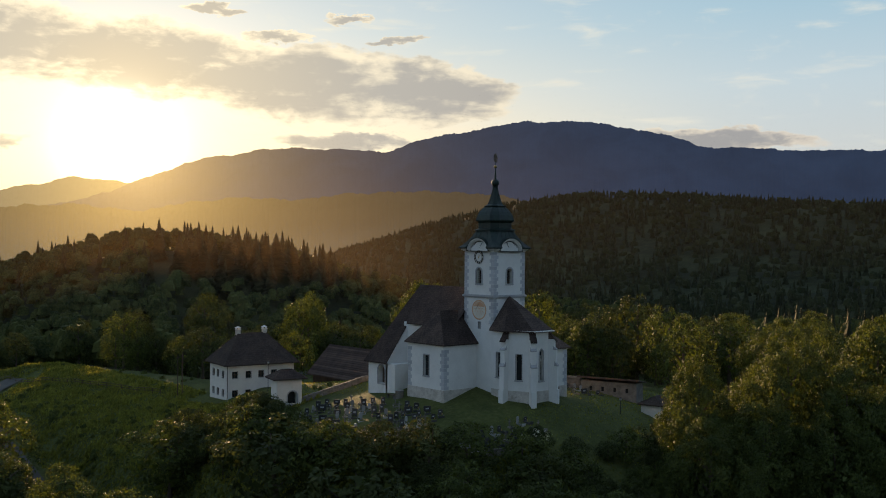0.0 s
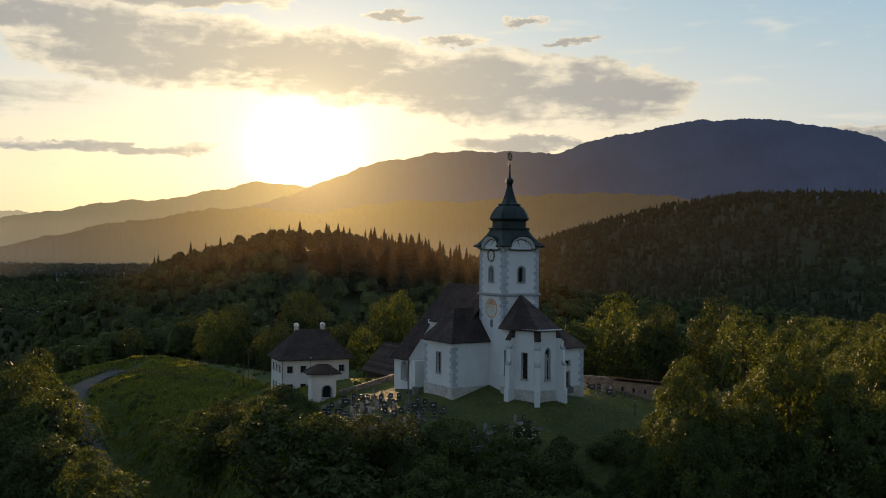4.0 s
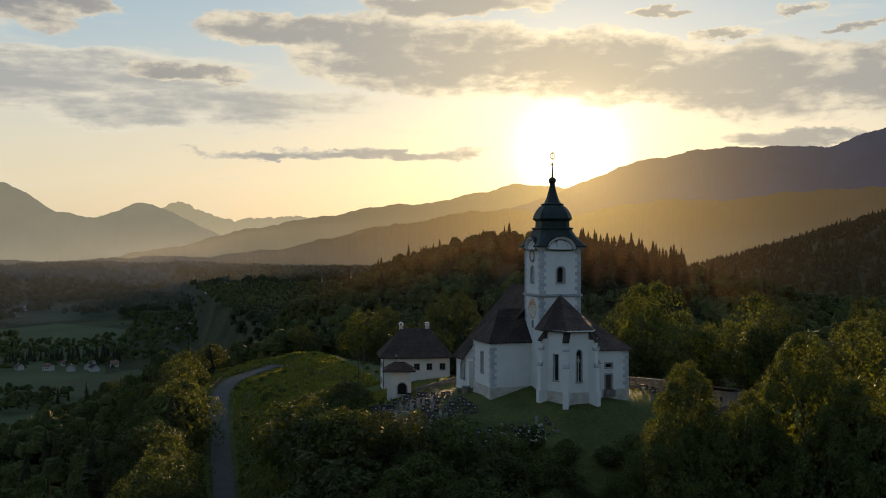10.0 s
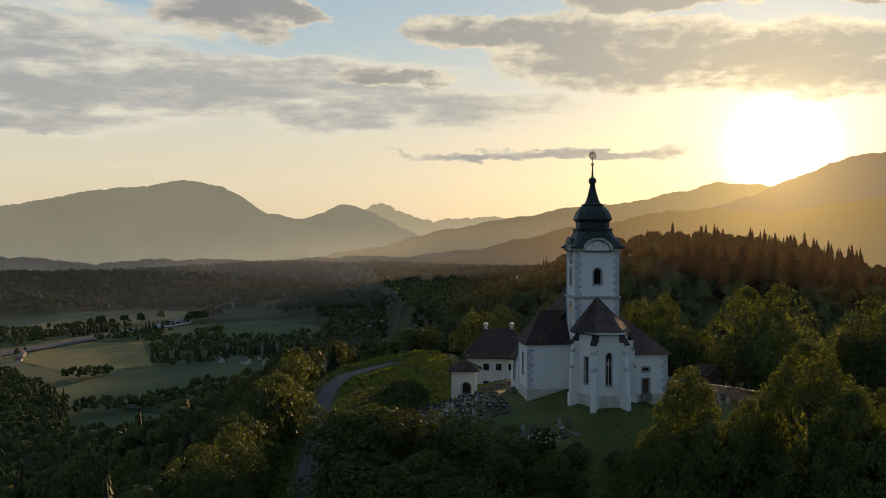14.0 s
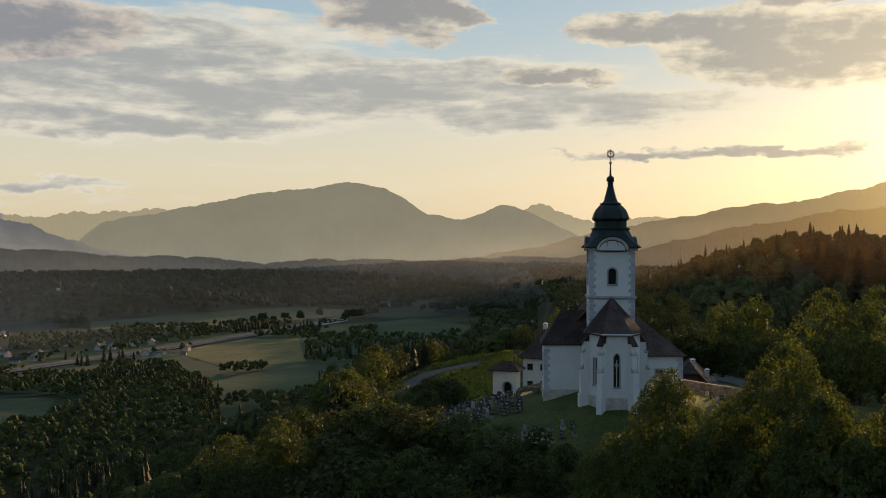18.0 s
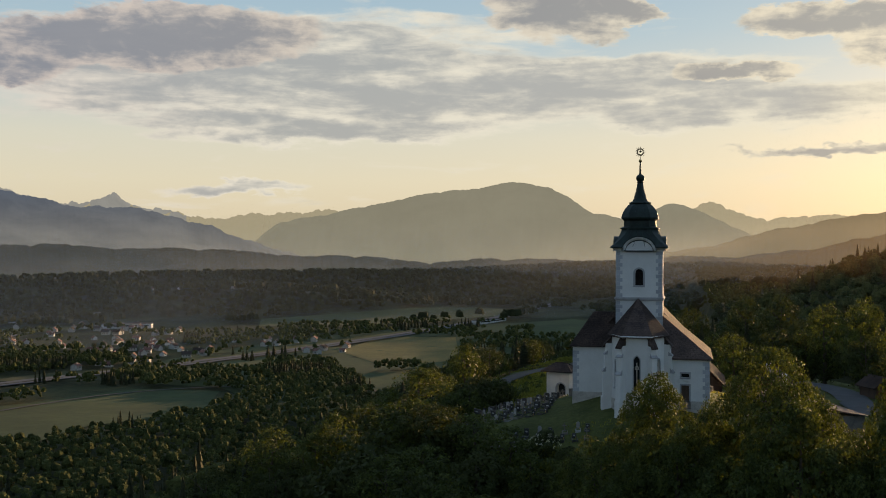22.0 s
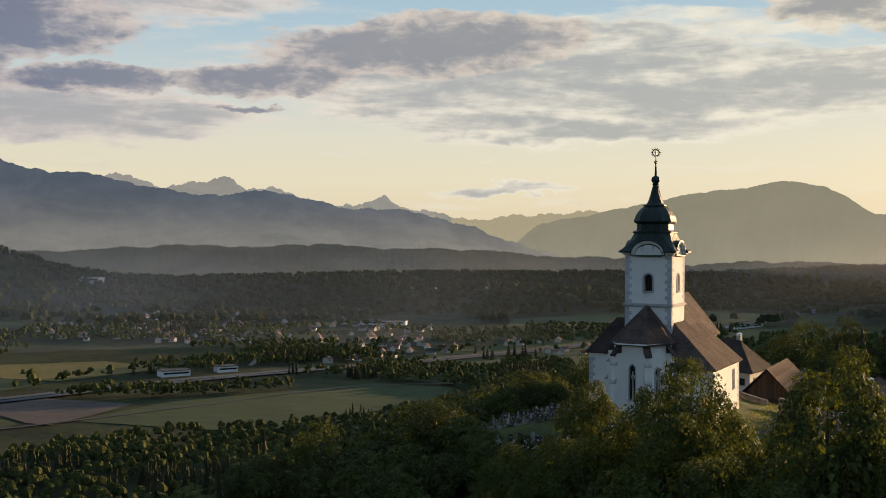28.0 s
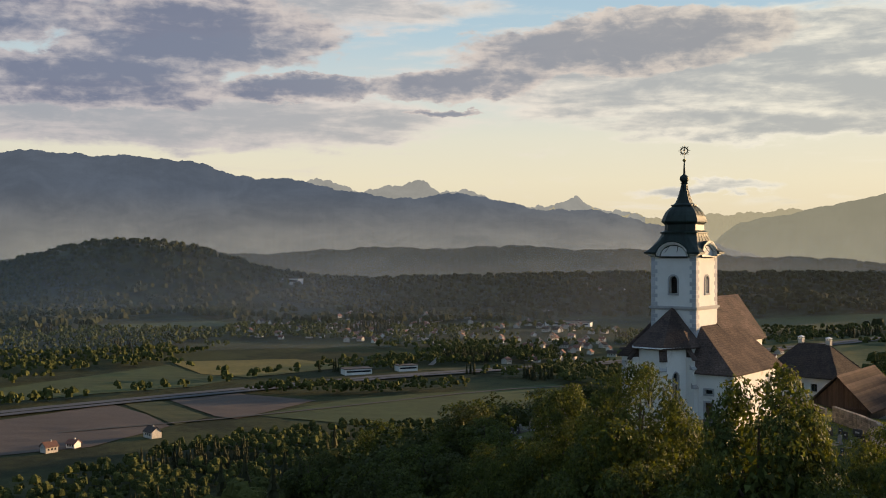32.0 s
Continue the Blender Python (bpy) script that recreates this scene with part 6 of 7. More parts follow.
# single trees behind the house and the church that stand out by their tops
for k, (x, y, top, wide) in enumerate(((20.4, 125, 6.6, 0.66), (36.6, 107, 6.2, 0.68), (4.3, 164, -1.0, 0.8), (50.5, 72, 9.6, 0.72), (52.5, 26, 7.8, 0.8), (15.4, 76, 1.6, 0.9), (60, 88, 8, 0.7), (72, 60, 8, 0.75), (66, 42, 7, 0.8),
                                       (80, 30, 6.5, 0.8), (92, 48, 8.5, 0.75), (57, 9, 6.2, 0.9), (8, 136, 3.0, 0.8), (46, 118, 7, 0.7), (-10, 170, -4, 0.9), (72, 104, 9, 0.7), (30, 140, 6, 0.7), (12, 98, -0.5, 0.9))):
    plant(("mid", k % 4), x, y, top, k * 67, wide)
for k, (x, y, top) in enumerate(((138, 376, 26.3), (155, 389, 28.5), (155, 357, 26), (180.5, 364, 28.2), (171, 378, 27.0), (192, 372, 27.5), (200, 384, 26.0), (209, 415, 27.3), (214, 390, 22.0), (234, 392, 13.8), (222, 400, 20.0), (255, 385, 11.0), (148, 370, 22.0), (186, 392, 27.0), (164, 366, 23.0), (228, 378, 12.0), (244, 372, 9.0))):
    plant(("spruce", k % 3), x, y, top - 1.5, k * 40, 1.7)
# behind the house and the church
for k in range(75):
    u = rng.uniform(0, 1)
    x, y = -2 + 130 * u + rng.uniform(-14, 14), 104 - 74 * u + rng.uniform(-10, 46)
    d = float(along(LOT, np.array(x), np.array(y))[0])
    if d < 9 or (x < 30 and y < 90):
        continue
    plant(("mid", k % 4) if k % 5 else ("spruce", k % 3), x, y, 0, rng.uniform(0, 360), rng.uniform(0.85, 1.1), 0.3, rng.uniform(9, 15) if k % 5 else rng.uniform(13, 19))
for k in range(26):
    x, y = rng.uniform(44, 105), rng.uniform(12, 62)
    if float(along(LOT, np.array(x), np.array(y))[0]) < 9:
        continue
    plant(("mid", k % 4), x, y, 0, rng.uniform(0, 360), rng.uniform(0.85, 1.1), 0.3, rng.uniform(11, 16))
# tall trees that stand below the lane
for k, (x, y, top) in enumerate(((-47.7, 74, -7.5), (-50, 62, -8.2), (-52, 90, -7.5), (-46, 104, -5.2), (-43, 120, -6.2), (-38, 146, -6.8), (-35, 164, -8.5), (-58, 112, -10.8), (-60, 80, -12.8), (-64, 58, -14.2), (-56, 44, -11.2), (-52, 26, -9.8), (-70, 98, -18.5), (-78, 90, -22.8), (-84, 66, -23.2), (-72, 44, -19), (-66, 26, -16), (-60, 8, -13), (-80, 36, -18), (-90, 84, -26.8), (-62, 136, -14.5), (-52, 150, -9.8))):
    plant(("spruce", k % 3) if k % 4 == 1 else ("mid", k % 4), x, y, top, k * 63, 1.3 if k % 4 == 1 else 0.8)
# along the lane and the hill's southern rim
for k in range(46):
    y = rng.uniform(-10, 175)
    x = -47 - abs(rng.normal(0, 9)) - 6 * (y < 20) + max(0, y - 110) * 0.25
    plant(("mid", k % 4) if k % 6 else ("spruce", k % 3), x, y, 0, rng.uniform(0, 360), rng.uniform(0.8, 1.1), 0.3, rng.uniform(7, 13))


for k in range(30):
    x, y = rng.uniform(-55, -46.5), rng.uniform(-12, 92)
    plant(("mid", k % 4), x, y, 0, rng.uniform(0, 360), rng.uniform(0.9, 1.15), 0.3, rng.uniform(12, 17) if y > 40 else rng.uniform(8, 12))


def tufts(name, label, n, area, keep, size, mat, seed):
    """Loose grass and herbs: upright blades in bunches."""
    r = np.random.default_rng(seed)
    x, y = r.uniform(area[0], area[2], n), r.uniform(area[1], area[3], n)
    k = keep(x, y)
    x, y = x[k], y[k]
    c = np.stack([x, y, height(x, y)], 1)
    a = r.uniform(0, 6.28, len(c))
    s = size * r.uniform(0.5, 1.5, len(c)) * (1 + 0.6 * rolling(x, y, 6, 71))
    d = np.stack([np.cos(a) * s, np.sin(a) * s, 0 * s], 1)
    lean = np.stack([r.normal(0, 0.4, len(c)) * s, r.normal(0, 0.4, len(c)) * s, s * r.uniform(1.0, 1.9, len(c))], 1)
    q = np.stack([c - d - (0, 0, 0.1), c + d - (0, 0, 0.1), c + lean], 1)
    tagged(new(name, quads_mesh(name, q.reshape(-1, 3), len(q), M[mat])), label, "grass", kind="stuff")


def open_grass(x, y):
    return (along(ROAD, x, y)[0] > 3) & (along(LOT, x, y)[0] > 4) & (along(SPINE[:4], x, y)[0] < 48) & ~((np.abs(x) < 10.5) & (y > -10) & (y < 20)) & ~((np.abs(x + 4) < 9) & (np.abs(y - 60) < 8)) & ~((np.abs(x - 8) < 6) & (np.abs(y - 43) < 10)) & ~((x > -25) & (x < -9) & (y > -16) & (y < 29))


tufts("meadow_tufts", "tall rough meadow grass on the open hillside", 140000, (-64, -30, -9, 150), open_grass, 0.24, "herb", 3)
tufts("lawn_tufts", "short grass round the church", 26000, (-9, -30, 40, 60), open_grass, 0.10, "herb", 4)



def wood(name, label, pts, rng, make, mat, low, high):
    """One joined mesh of many trees for a wood that nobody could count."""
    kinds = [make(np.random.default_rng(300 + i)) for i in range(6)]
    z = height(pts[:, 0], pts[:, 1])
    out = []
    for i, (x, y) in enumerate(pts):
        q = kinds[i % 6]
        a, s = rng.uniform(0, 6.28), rng.uniform(low, high)
        c, n = math.cos(a) * s, math.sin(a) * s
        out.append(q @ np.array([(c, n, 0), (-n, c, 0), (0, 0, s)]) + (x, y, z[i] - 0.5))
    v = np.concatenate(out)
    ob = new(name, quads_mesh(name, v.reshape(-1, 3), len(v), M[mat]))
    return tagged(ob, label, "wood", kind="stuff")


def scatter(rng, x0, y0, x1, y1, gap, keep):
    n = int((x1 - x0) * (y1 - y0) / gap ** 2)
    p = np.stack([rng.uniform(x0, x1, n), rng.uniform(y0, y1, n)], 1)
    return p[keep(p[:, 0], p[:, 1])]


def slope_scrub(x, y):
    """Herbs and low scrub, thicker down the slopes of the hill."""
    d = along(SPINE[:4], x, y)[0]
    p = np.clip((d - 7) / 22, 0.10, 1) * np.clip((rolling(x, y, 14, 61) + rolling(x, y, 5, 62)) * 1.6 + 0.55, 0, 1)
    return open_grass(x, y) & (np.random.default_rng(6).uniform(0, 1, len(x)) < p) & ((x < -12) | (y < -22) | (y > 30)) & ~((x > 20) & (y > 0))


rng = np.random.default_rng(9)
wood("slope_scrub", "low scrub and tall herbs on the hillside", scatter(rng, -56, -46, 22, 150, 1.75, slope_scrub), rng, (lambda r: clump_crown(r, 1.0, 1.0, 0.0, 3, 26, 0.13)), "scrub", 0.45, 1.15)
free = lambda x, y: (along(SPINE[:4], x, y)[0] > 30) & (along(ROAD, x, y)[0] > 12) & (along(LOT, x, y)[0] > 10)
clumpy = lambda clumps, sprays, leaf, wide=5.2, tall=12.5: (lambda r: clump_crown(r, wide, tall, 0.0, clumps, sprays, leaf))
pine = lambda t, s: (lambda r: spruce_quads(r, 2.7, 17.0, t, s))
south = lambda x, y: free(x, y) & (x < -42) & (np.hypot(x, y) > 60) & (height(x, y) > -108) & ~((x > -62) & (y > 10) & (y < 118))
by_lane = lambda x, y: south(x, y) & (y < 45) & (x > -230)
wood("broadleaf_wood_rim", "broadleaf trees on the slope below the lane", scatter(rng, -230, -90, -40, 45, 7.6, by_lane), rng, clumpy(12, 240, 0.30), "canopy", 0.7, 1.2)
wood("broadleaf_wood_south", "mixed broadleaf wood on the southern hillside", scatter(rng, -330, -90, -40, 470, 7.6, lambda x, y: south(x, y) & ~by_lane(x, y)), rng, clumpy(9, 90, 0.45), "canopy", 0.7, 1.25)
wood("spruce_wood_south", "dark spruces on the southern hillside", scatter(rng, -330, -90, -40, 470, 13, south), rng, pine(11, 8), "needle", 0.6, 1.1)
knoll = lambda x, y: free(x, y) & (y > 100 + 0 * x) & ((y > 150) | (x > 100))
crest = lambda x, y: np.hypot((x - 182) / 62, (y - 380) / 34) < 1
wood("spruce_wood_crest", "tall pointed spruces standing together on the knoll", scatter(rng, 110, 340, 250, 420, 9.0, crest), rng, (lambda r: spruce_quads(r, 4.0, 17.0, 15, 9)), "needle", 0.95, 1.4)
hollow = lambda x, y: free(x, y) & (height(x, y) > -112) & ((y > 470) | (x > -44)) & ~((y > 150) & (x > -19) & (y < 540))
wood("broadleaf_wood_hollow", "broadleaf wood in the hollow west of the hill", scatter(rng, -70, 140, 20, 640, 8.5, hollow), rng, clumpy(5, 30, 0.45), "canopy", 0.7, 1.2)
wood("spruce_wood_knoll", "dense spruce wood on the knoll behind the church", scatter(rng, 60, 340, 300, 560, 24.0, knoll), rng, (lambda r: spruce_quads(r, 3.3, 17.0, 14, 8)), "needle", 0.8, 1.25)
wood("broadleaf_wood_knoll", "broadleaf trees among the spruces of the knoll", scatter(rng, -20, 110, 400, 620, 9.0, lambda x, y: knoll(x, y) & ~crest(x, y)), rng, clumpy(6, 36, 0.45, 6.0, 13.0), "canopy", 0.72, 1.2)
saddle = lambda x, y: (along(LOT, x, y)[0] > 12) & (x > 105) | (x > 60) & (y < -30)
wood("broadleaf_wood_saddle", "sunlit broadleaf wood in the saddle north of the church", scatter(rng, 60, -110, 330, 140, 8.0, saddle), rng, clumpy(9, 85, 0.45), "canopy", 0.75, 1.15)
wood("spruce_wood_saddle", "spruces standing in the saddle north of the church", scatter(rng, 80, -100, 360, 150, 15, saddle), rng, pine(10, 7), "needle", 0.7, 1.1)


def facing(x, y):
    """The slopes of the broad hill in the camera's view: those that rise away from the church."""
    return (x > 300) & (x + y > 330) & (np.hypot(x, y) > 420) & (height(x * 1.04, y * 1.04) > height(x, y) - 5.0)


wood("spruce_wood_hill", "dark spruce forest covering the broad hill", scatter(rng, 300, -420, 1500, 1250, 14.0, facing), rng, (lambda r: spruce_quads(r, 3.6, 12.5, 4, 5)), "needle", 0.8, 1.15)
wood("broadleaf_wood_hill", "broadleaf trees among the spruces of the broad hill", scatter(rng, 300, -420, 1500, 1250, 15.0, facing), rng, clumpy(2, 4, 1.0, 8.0, 11.0), "canopy_dark", 0.6, 0.95)

GRAVES = [grave(k) for k in range(5)]
rng = np.random.default_rng(12)
spots = []
for row in range(9):
    for k in range(11):
        x, y = -23.0 + row * 1.3 + rng.uniform(-0.3, 0.3), -5 + k * 2.5 + row * 0.25 + rng.uniform(-0.4, 0.4)
        if x > -11.6 and y > 8 or rng.uniform() < 0.1:
            continue
        spots.append((x, y, -35))
for k in range(16):
    spots.append((-16.5 + (k % 8) * 1.55 + rng.uniform(-0.2, 0.2), -12.2 - 2.3 * (k // 8) + rng.uniform(-0.2, 0.2), 5))
for k in range(16):
    spots.append((14.5 + (k % 4) * 1.9 + rng.uniform(-0.3, 0.3), 8 - 3.4 * (k // 4) + rng.uniform(-0.3, 0.3), -20))
for i, (x, y, turn) in enumerate(spots):
    m = pose(x, y, H(x, y) - 0.02, rng.uniform(-2, 2), rng.uniform(-2, 2), turn + rng.uniform(-8, 8)) @ Matrix.Scale(rng.uniform(0.7, 0.95), 4)
    if i < 5:
        GRAVES[i].matrix_basis = m
    else:
        copy_thing(GRAVES[int(rng.choice((0, 0, 1, 1, 2, 2, 3, 3, 4)))], m)


def lamp_post(x, y, tall, label):
    p = thing("lamp_post", label, "lamp", (x, y, H(x, y)))
    bm = bmesh.new()
    tube(bm, (0, 0, -0.3), (0, 0, tall), 0.06, 0.045, 8)
    part("post", bm, M["iron"], p)
    bm = bmesh.new()
    tube(bm, (0, 0, tall), (0, 0, tall + 0.28), 0.16, 0.2, 10)
    part("lamp_head", bm, M["marble"], p, "pale lamp globe")
    bm = bmesh.new()
    tube(bm, (0, 0, tall + 0.28), (0, 0, tall + 0.4), 0.24, 0.05, 10)
    part("lamp_cap", bm, M["iron"], p)


lamp_post(12.2, -13.0, 1.9, "short black churchyard lamp post")
lamp_post(-12.9, 39.8, 6.6, "slim street lamp beside the gate")
lamp_post(-27, -10, 3.0, "slim lamp post on the grass slope")
for dx in (0, 0.9):
    p = thing("utility_pole", "slim grey utility pole on the hill", "pole", (-12.9 + dx, 72.0, H(-12.9 + dx, 72)))
    bm = bmesh.new()
    tube(bm, (0, 0, -0.5), (0, 0, 7.8), 0.10, 0.07, 8)
    part("pole", bm, M["wood"], p)
    part("crossarm", boxes((-0.35, -0.04, 7.3, 0.35, 0.04, 7.4)), M["wood"], p)


def rail_fence(label, line, gap, high, offset=0.0):
    f = thing("fence", label, "fence")
    pts = []
    for a, b in zip(line, line[1:]):
        n = max(1, int(math.dist(a[:2], b[:2]) / gap))
        d = (np.array(b[:2]) - a[:2]) / n
        nrm = np.array((-d[1], d[0])) / np.linalg.norm(d) * offset
        pts += [np.array(a[:2]) + d * k + nrm for k in range(n)]
    bmp = bmesh.new()
    tube(bmp, (0, 0, -0.4), (0, 0, high), 0.07, 0.06, 6)
    me = bpy.data.meshes.new("post")
    bmp.to_mesh(me)
    bmp.free()
    me.materials.append(M["wood"])
    for p in pts:
        o = new("post", me)
        o.parent = f
        o.matrix_basis = pose(p[0], p[1], H(*p))
    for u in (0.95, 0.5):
        bm = bmesh.new()
        for p, q in zip(pts, pts[1:]):
            tube(bm, (*p, H(*p) + high * u), (*q, H(*q) + high * u), 0.05, 0.05, 5)
        part("rail", bm, M["wood"], f)


rail_fence("grey wooden rail fence along the terrace", [(-23, 138), (-21, 118), (-16.5, 96), (-13.2, 75)], 2.6, 1.0)
rail_fence("wooden guard rail beside the lane", [tuple(p) for p in ROAD[:6]], 2.4, 0.8, -2.7)

# the flowering elder below the graves
elder = thing("elder_bush", "dark elder bush covered in white blossom", "bush", (-10.3, -18.6, H(-10.3, -18.6) - 0.2))
rng = np.random.default_rng(31)
q = crown_quads(rng, 2.1, 3.4, 3400, 0.10, 26, 0.0, 200)
part("leaves", quads_mesh("leaves", q.reshape(-1, 3), len(q), M["leaf_dark"]), None, elder)
d = rng.normal(0, 1, (60, 3))
d /= np.linalg.norm(d, axis=1)[:, None]
d[:, 2] = np.abs(d[:, 2])
c = d * (2.0, 2.0, 1.5) * rng.uniform(0.85, 1.08, (60, 1)) + (0, 0, 1.7)
cc = np.repeat(c, 7, 0) + rng.normal(0, 0.09, (420, 3))
q = leaf_quads(rng, cc, np.repeat(d, 7, 0), 0.07)
part("blossom", quads_mesh("blossom", q.reshape(-1, 3), len(q), M["blossom"]), None, elder, "white blossom clusters")
part("stem", trunk_mesh("stem", rng, 2.6, 0.08, 5), None, elder)

# a bench and a stone tub at the porch
bench = thing("bench", "wooden bench beside the porch wall", "bench", (-10.2, 10.6, H(-10.2, 10.6)), 90)
part("seat", boxes((-0.9, -0.2, 0.42, 0.9, 0.2, 0.48), bevel=0.01), M["wood"], bench)
for x in (-0.7, 0.7):
    part("leg", boxes((x - 0.06, -0.18, -0.2, x + 0.06, 0.18, 0.42)), M["stone"], bench)
tub = thing("stone_trough", "rounded stone trough beside the church wall", "trough", (-9.9, 9.0, H(-9.9, 9.0)))
bm = bmesh.new()
for r0, r1, a, b in ((0.55, 0.62, -0.2, 0.9), (0.62, 0.66, 0.9, 1.0)):
    tube(bm, (0, 0, a), (0, 0, b), r0, r1, 14)
part("basin", bm, M["stone"], tub)

# ---- the valley ----
def draped(name, ring, mat, label, lift=0.5, cell=14.0):
    """A field: a patch of the map laid over the ground."""
    ring = np.array(ring, float)
    bm = bmesh.new()
    lo, hi = ring.min(0), ring.max(0)
    me = bpy.data.meshes.new(name)
    v = [bm.verts.new((x, y, 0)) for x, y in ring]
    bm.faces.new(v)
    for ax in (0, 1):
        for c in np.arange(lo[ax] + cell, hi[ax], cell):
            co, no = [0, 0, 0], [0, 0, 0]
            co[ax], no[ax] = float(c), 1.0
            bmesh.ops.bisect_plane(bm, geom=bm.verts[:] + bm.edges[:] + bm.faces[:], plane_co=co, plane_no=no)
    xy = np.array([q.co[:2] for q in bm.verts])
    for q, z in zip(bm.verts, height(xy[:, 0], xy[:, 1])):
        q.co.z = z + lift
    bm.to_mesh(me)
    bm.free()
    me.materials.append(mat)
    return tagged(new(name, me), label, "field", kind="structure")


M["crop_gold"] = material("ripening_golden_crop", (0.205, 0.155, 0.036), 0.95, (0.095, 0.086, 0.022), 0.012, 0.2, 0.7, 0.2)
M["crop_green"] = material("green_meadow", (0.056, 0.078, 0.020), 0.95, (0.030, 0.045, 0.012), 0.010, 0.15, 0.7, 0.2)
M["soil"] = material("ploughed_brown_soil", (0.11, 0.082, 0.065), 0.95, (0.08, 0.06, 0.048), 0.02, 0.4, 0.7, 0.2)
M["crop_pale"] = material("pale_green_crop", (0.060, 0.064, 0.018), 0.95, (0.034, 0.040, 0.012), 0.02, 0.3, 0.7, 0.2)
M["motorway"] = material("grey_motorway", (0.11, 0.11, 0.11), 0.9, (0.08, 0.08, 0.08), 0.02, 0.5, 0.7)
M["water"] = material("calm_water", (0.02, 0.03, 0.035), 0.06, None, 0.01, 0.1, 0.3, spec=0.7)
FIELDS = (
    ("field_1", "crop_gold", "golden grain field at the wood's edge", ((-978, 644), (-875, 752), (-760, 735), (-783, 600), (-850, 590))),
    ("field_2", "crop_green", "long green meadow beside the motorway", ((-905, 380), (-950, 622), (-850, 588), (-784, 590), (-770, 520), (-800, 440), (-815, 349))),
    ("field_3", "soil", "brown ploughed field", ((-727, 250), (-732, 403), (-660, 388), (-601, 366), (-574, 281), (-607, 200))),
    ("field_4", "crop_pale", "pale striped crop strip", ((-732, 412), (-724, 444), (-612, 412), (-601, 372))),
    ("field_5", "soil", "dark brown tilled field", ((-715, 450), (-700, 514), (-608, 528), (-587, 420), (-612, 418))),
    ("field_6", "crop_green", "wide green meadow below the village", ((-590, 441), (-590, 560), (-548, 640), (-502, 748), (-420, 760), (-380, 640), (-432, 551), (-430, 471))),
    ("field_7", "crop_gold", "rolling golden meadow", ((-435, 1142), (-440, 1360), (-327, 1363), (-257, 1066), (-327, 990))),
    ("field_8", "crop_green", "bright green meadow by the motorway", ((-237, 1533), (-194, 1705), (-60, 1480), (-88, 1380), (-206, 1342))),
    ("field_9", "crop_green", "green meadow in the valley", ((-336, 919), (-245, 960), (-170, 826), (-262, 741))),
    ("field_10", "crop_pale", "pale meadow in the valley", ((-190, 900), (-60, 1050), (20, 960), (-80, 820))),
    ("field_11", "crop_green", "far green meadow", ((-700, 1500), (-500, 1600), (-250, 1900), (-420, 1960), (-760, 1650))),
    ("field_12", "crop_pale", "narrow pale field at the village", ((-680, 760), (-650, 860), (-590, 900), (-560, 800))),
    ("field_13", "crop_green", "meadow between village houses", ((-1120, 1280), (-1010, 1430), (-930, 1390), (-1020, 1250))),
    ("field_14", "crop_green", "meadow behind the village", ((-1560, 900), (-1480, 1120), (-1360, 1090), (-1420, 880))),
)
OPEN_MEADOW = ((-560, 800), (-600, 1000), (-560, 1300), (-420, 1560), (-190, 1690), (-110, 1400), (-90, 1000), (-100, 740), (-180, 600), (-300, 640), (-430, 780))
draped("field_15", OPEN_MEADOW, M["crop_green"], "rolling green pasture with scattered trees", 0.25, 30)
for name, mat, label, ring in FIELDS:
    draped(name, ring, M[mat], label)
MOTORWAY = np.array([(-772, 250), (-750, 400), (-728, 489), (-700, 600), (-660, 720), (-580, 900), (-500, 1120), (-420, 1400), (-330, 1760), (-300, 2050), (-290, 2290), (-300, 2420)], float)


def lay(name, line, width, mat, lift, label):
    pts = np.c_[line, height(line[:, 0], line[:, 1])]
    fine = []
    for a, b in zip(pts, pts[1:]):
        n = max(2, int(np.hypot(*(b - a)[:2]) / 15))
        fine += [a + (b - a) * k / n for k in range(n)]
    fine = np.array(fine + [pts[-1]])
    for _ in range(40):
        fine[1:-1] = (fine[:-2] + 2 * fine[1:-1] + fine[2:]) / 4
    fine[:, 2] = np.maximum(height(fine[:, 0], fine[:, 1]), fine[:, 2]) + lift
    t = np.gradient(fine[:, :2], axis=0)
    t /= np.linalg.norm(t, axis=1)[:, None]
    n = np.stack([-t[:, 1], t[:, 0]], 1)
    v = np.concatenate([np.c_[fine[:, :2] + n * width * c, fine[:, 2]] for c in (-0.5, 0.5)])
    m = len(fine)
    ob = new(name, faces_mesh(name, v, [(i, i + 1, m + i + 1, m + i) for i in range(m - 1)], mat))
    tagged(ob, label, "road", kind="structure")


lay("road_motorway", MOTORWAY, 13.0, M["motorway"], 1.6, "pale grey motorway crossing the valley")
lay("road_motorway_second", MOTORWAY + (17, 3), 11.0, M["motorway"], 1.6, "second carriageway of the motorway")
lay("road_valley", np.array([(-640, 300), (-590, 420), (-540, 600), (-500, 760), (-420, 800), (-300, 830), (-180, 720)], float), 4.5, M["lane"], 0.9, "grey country road in the valley")
lay("road_village", np.array([(-700, 800), (-800, 960), (-940, 1080), (-1100, 1200), (-1160, 1420), (-1120, 1700)], float), 6.0, M["gravel"], 0.9, "pale village road")
draped("water_lake", ((-2500, 1750), (-2420, 2100), (-2250, 2150), (-2300, 1800)), M["water"], "distant lake shining in the valley", 1.0, 80)


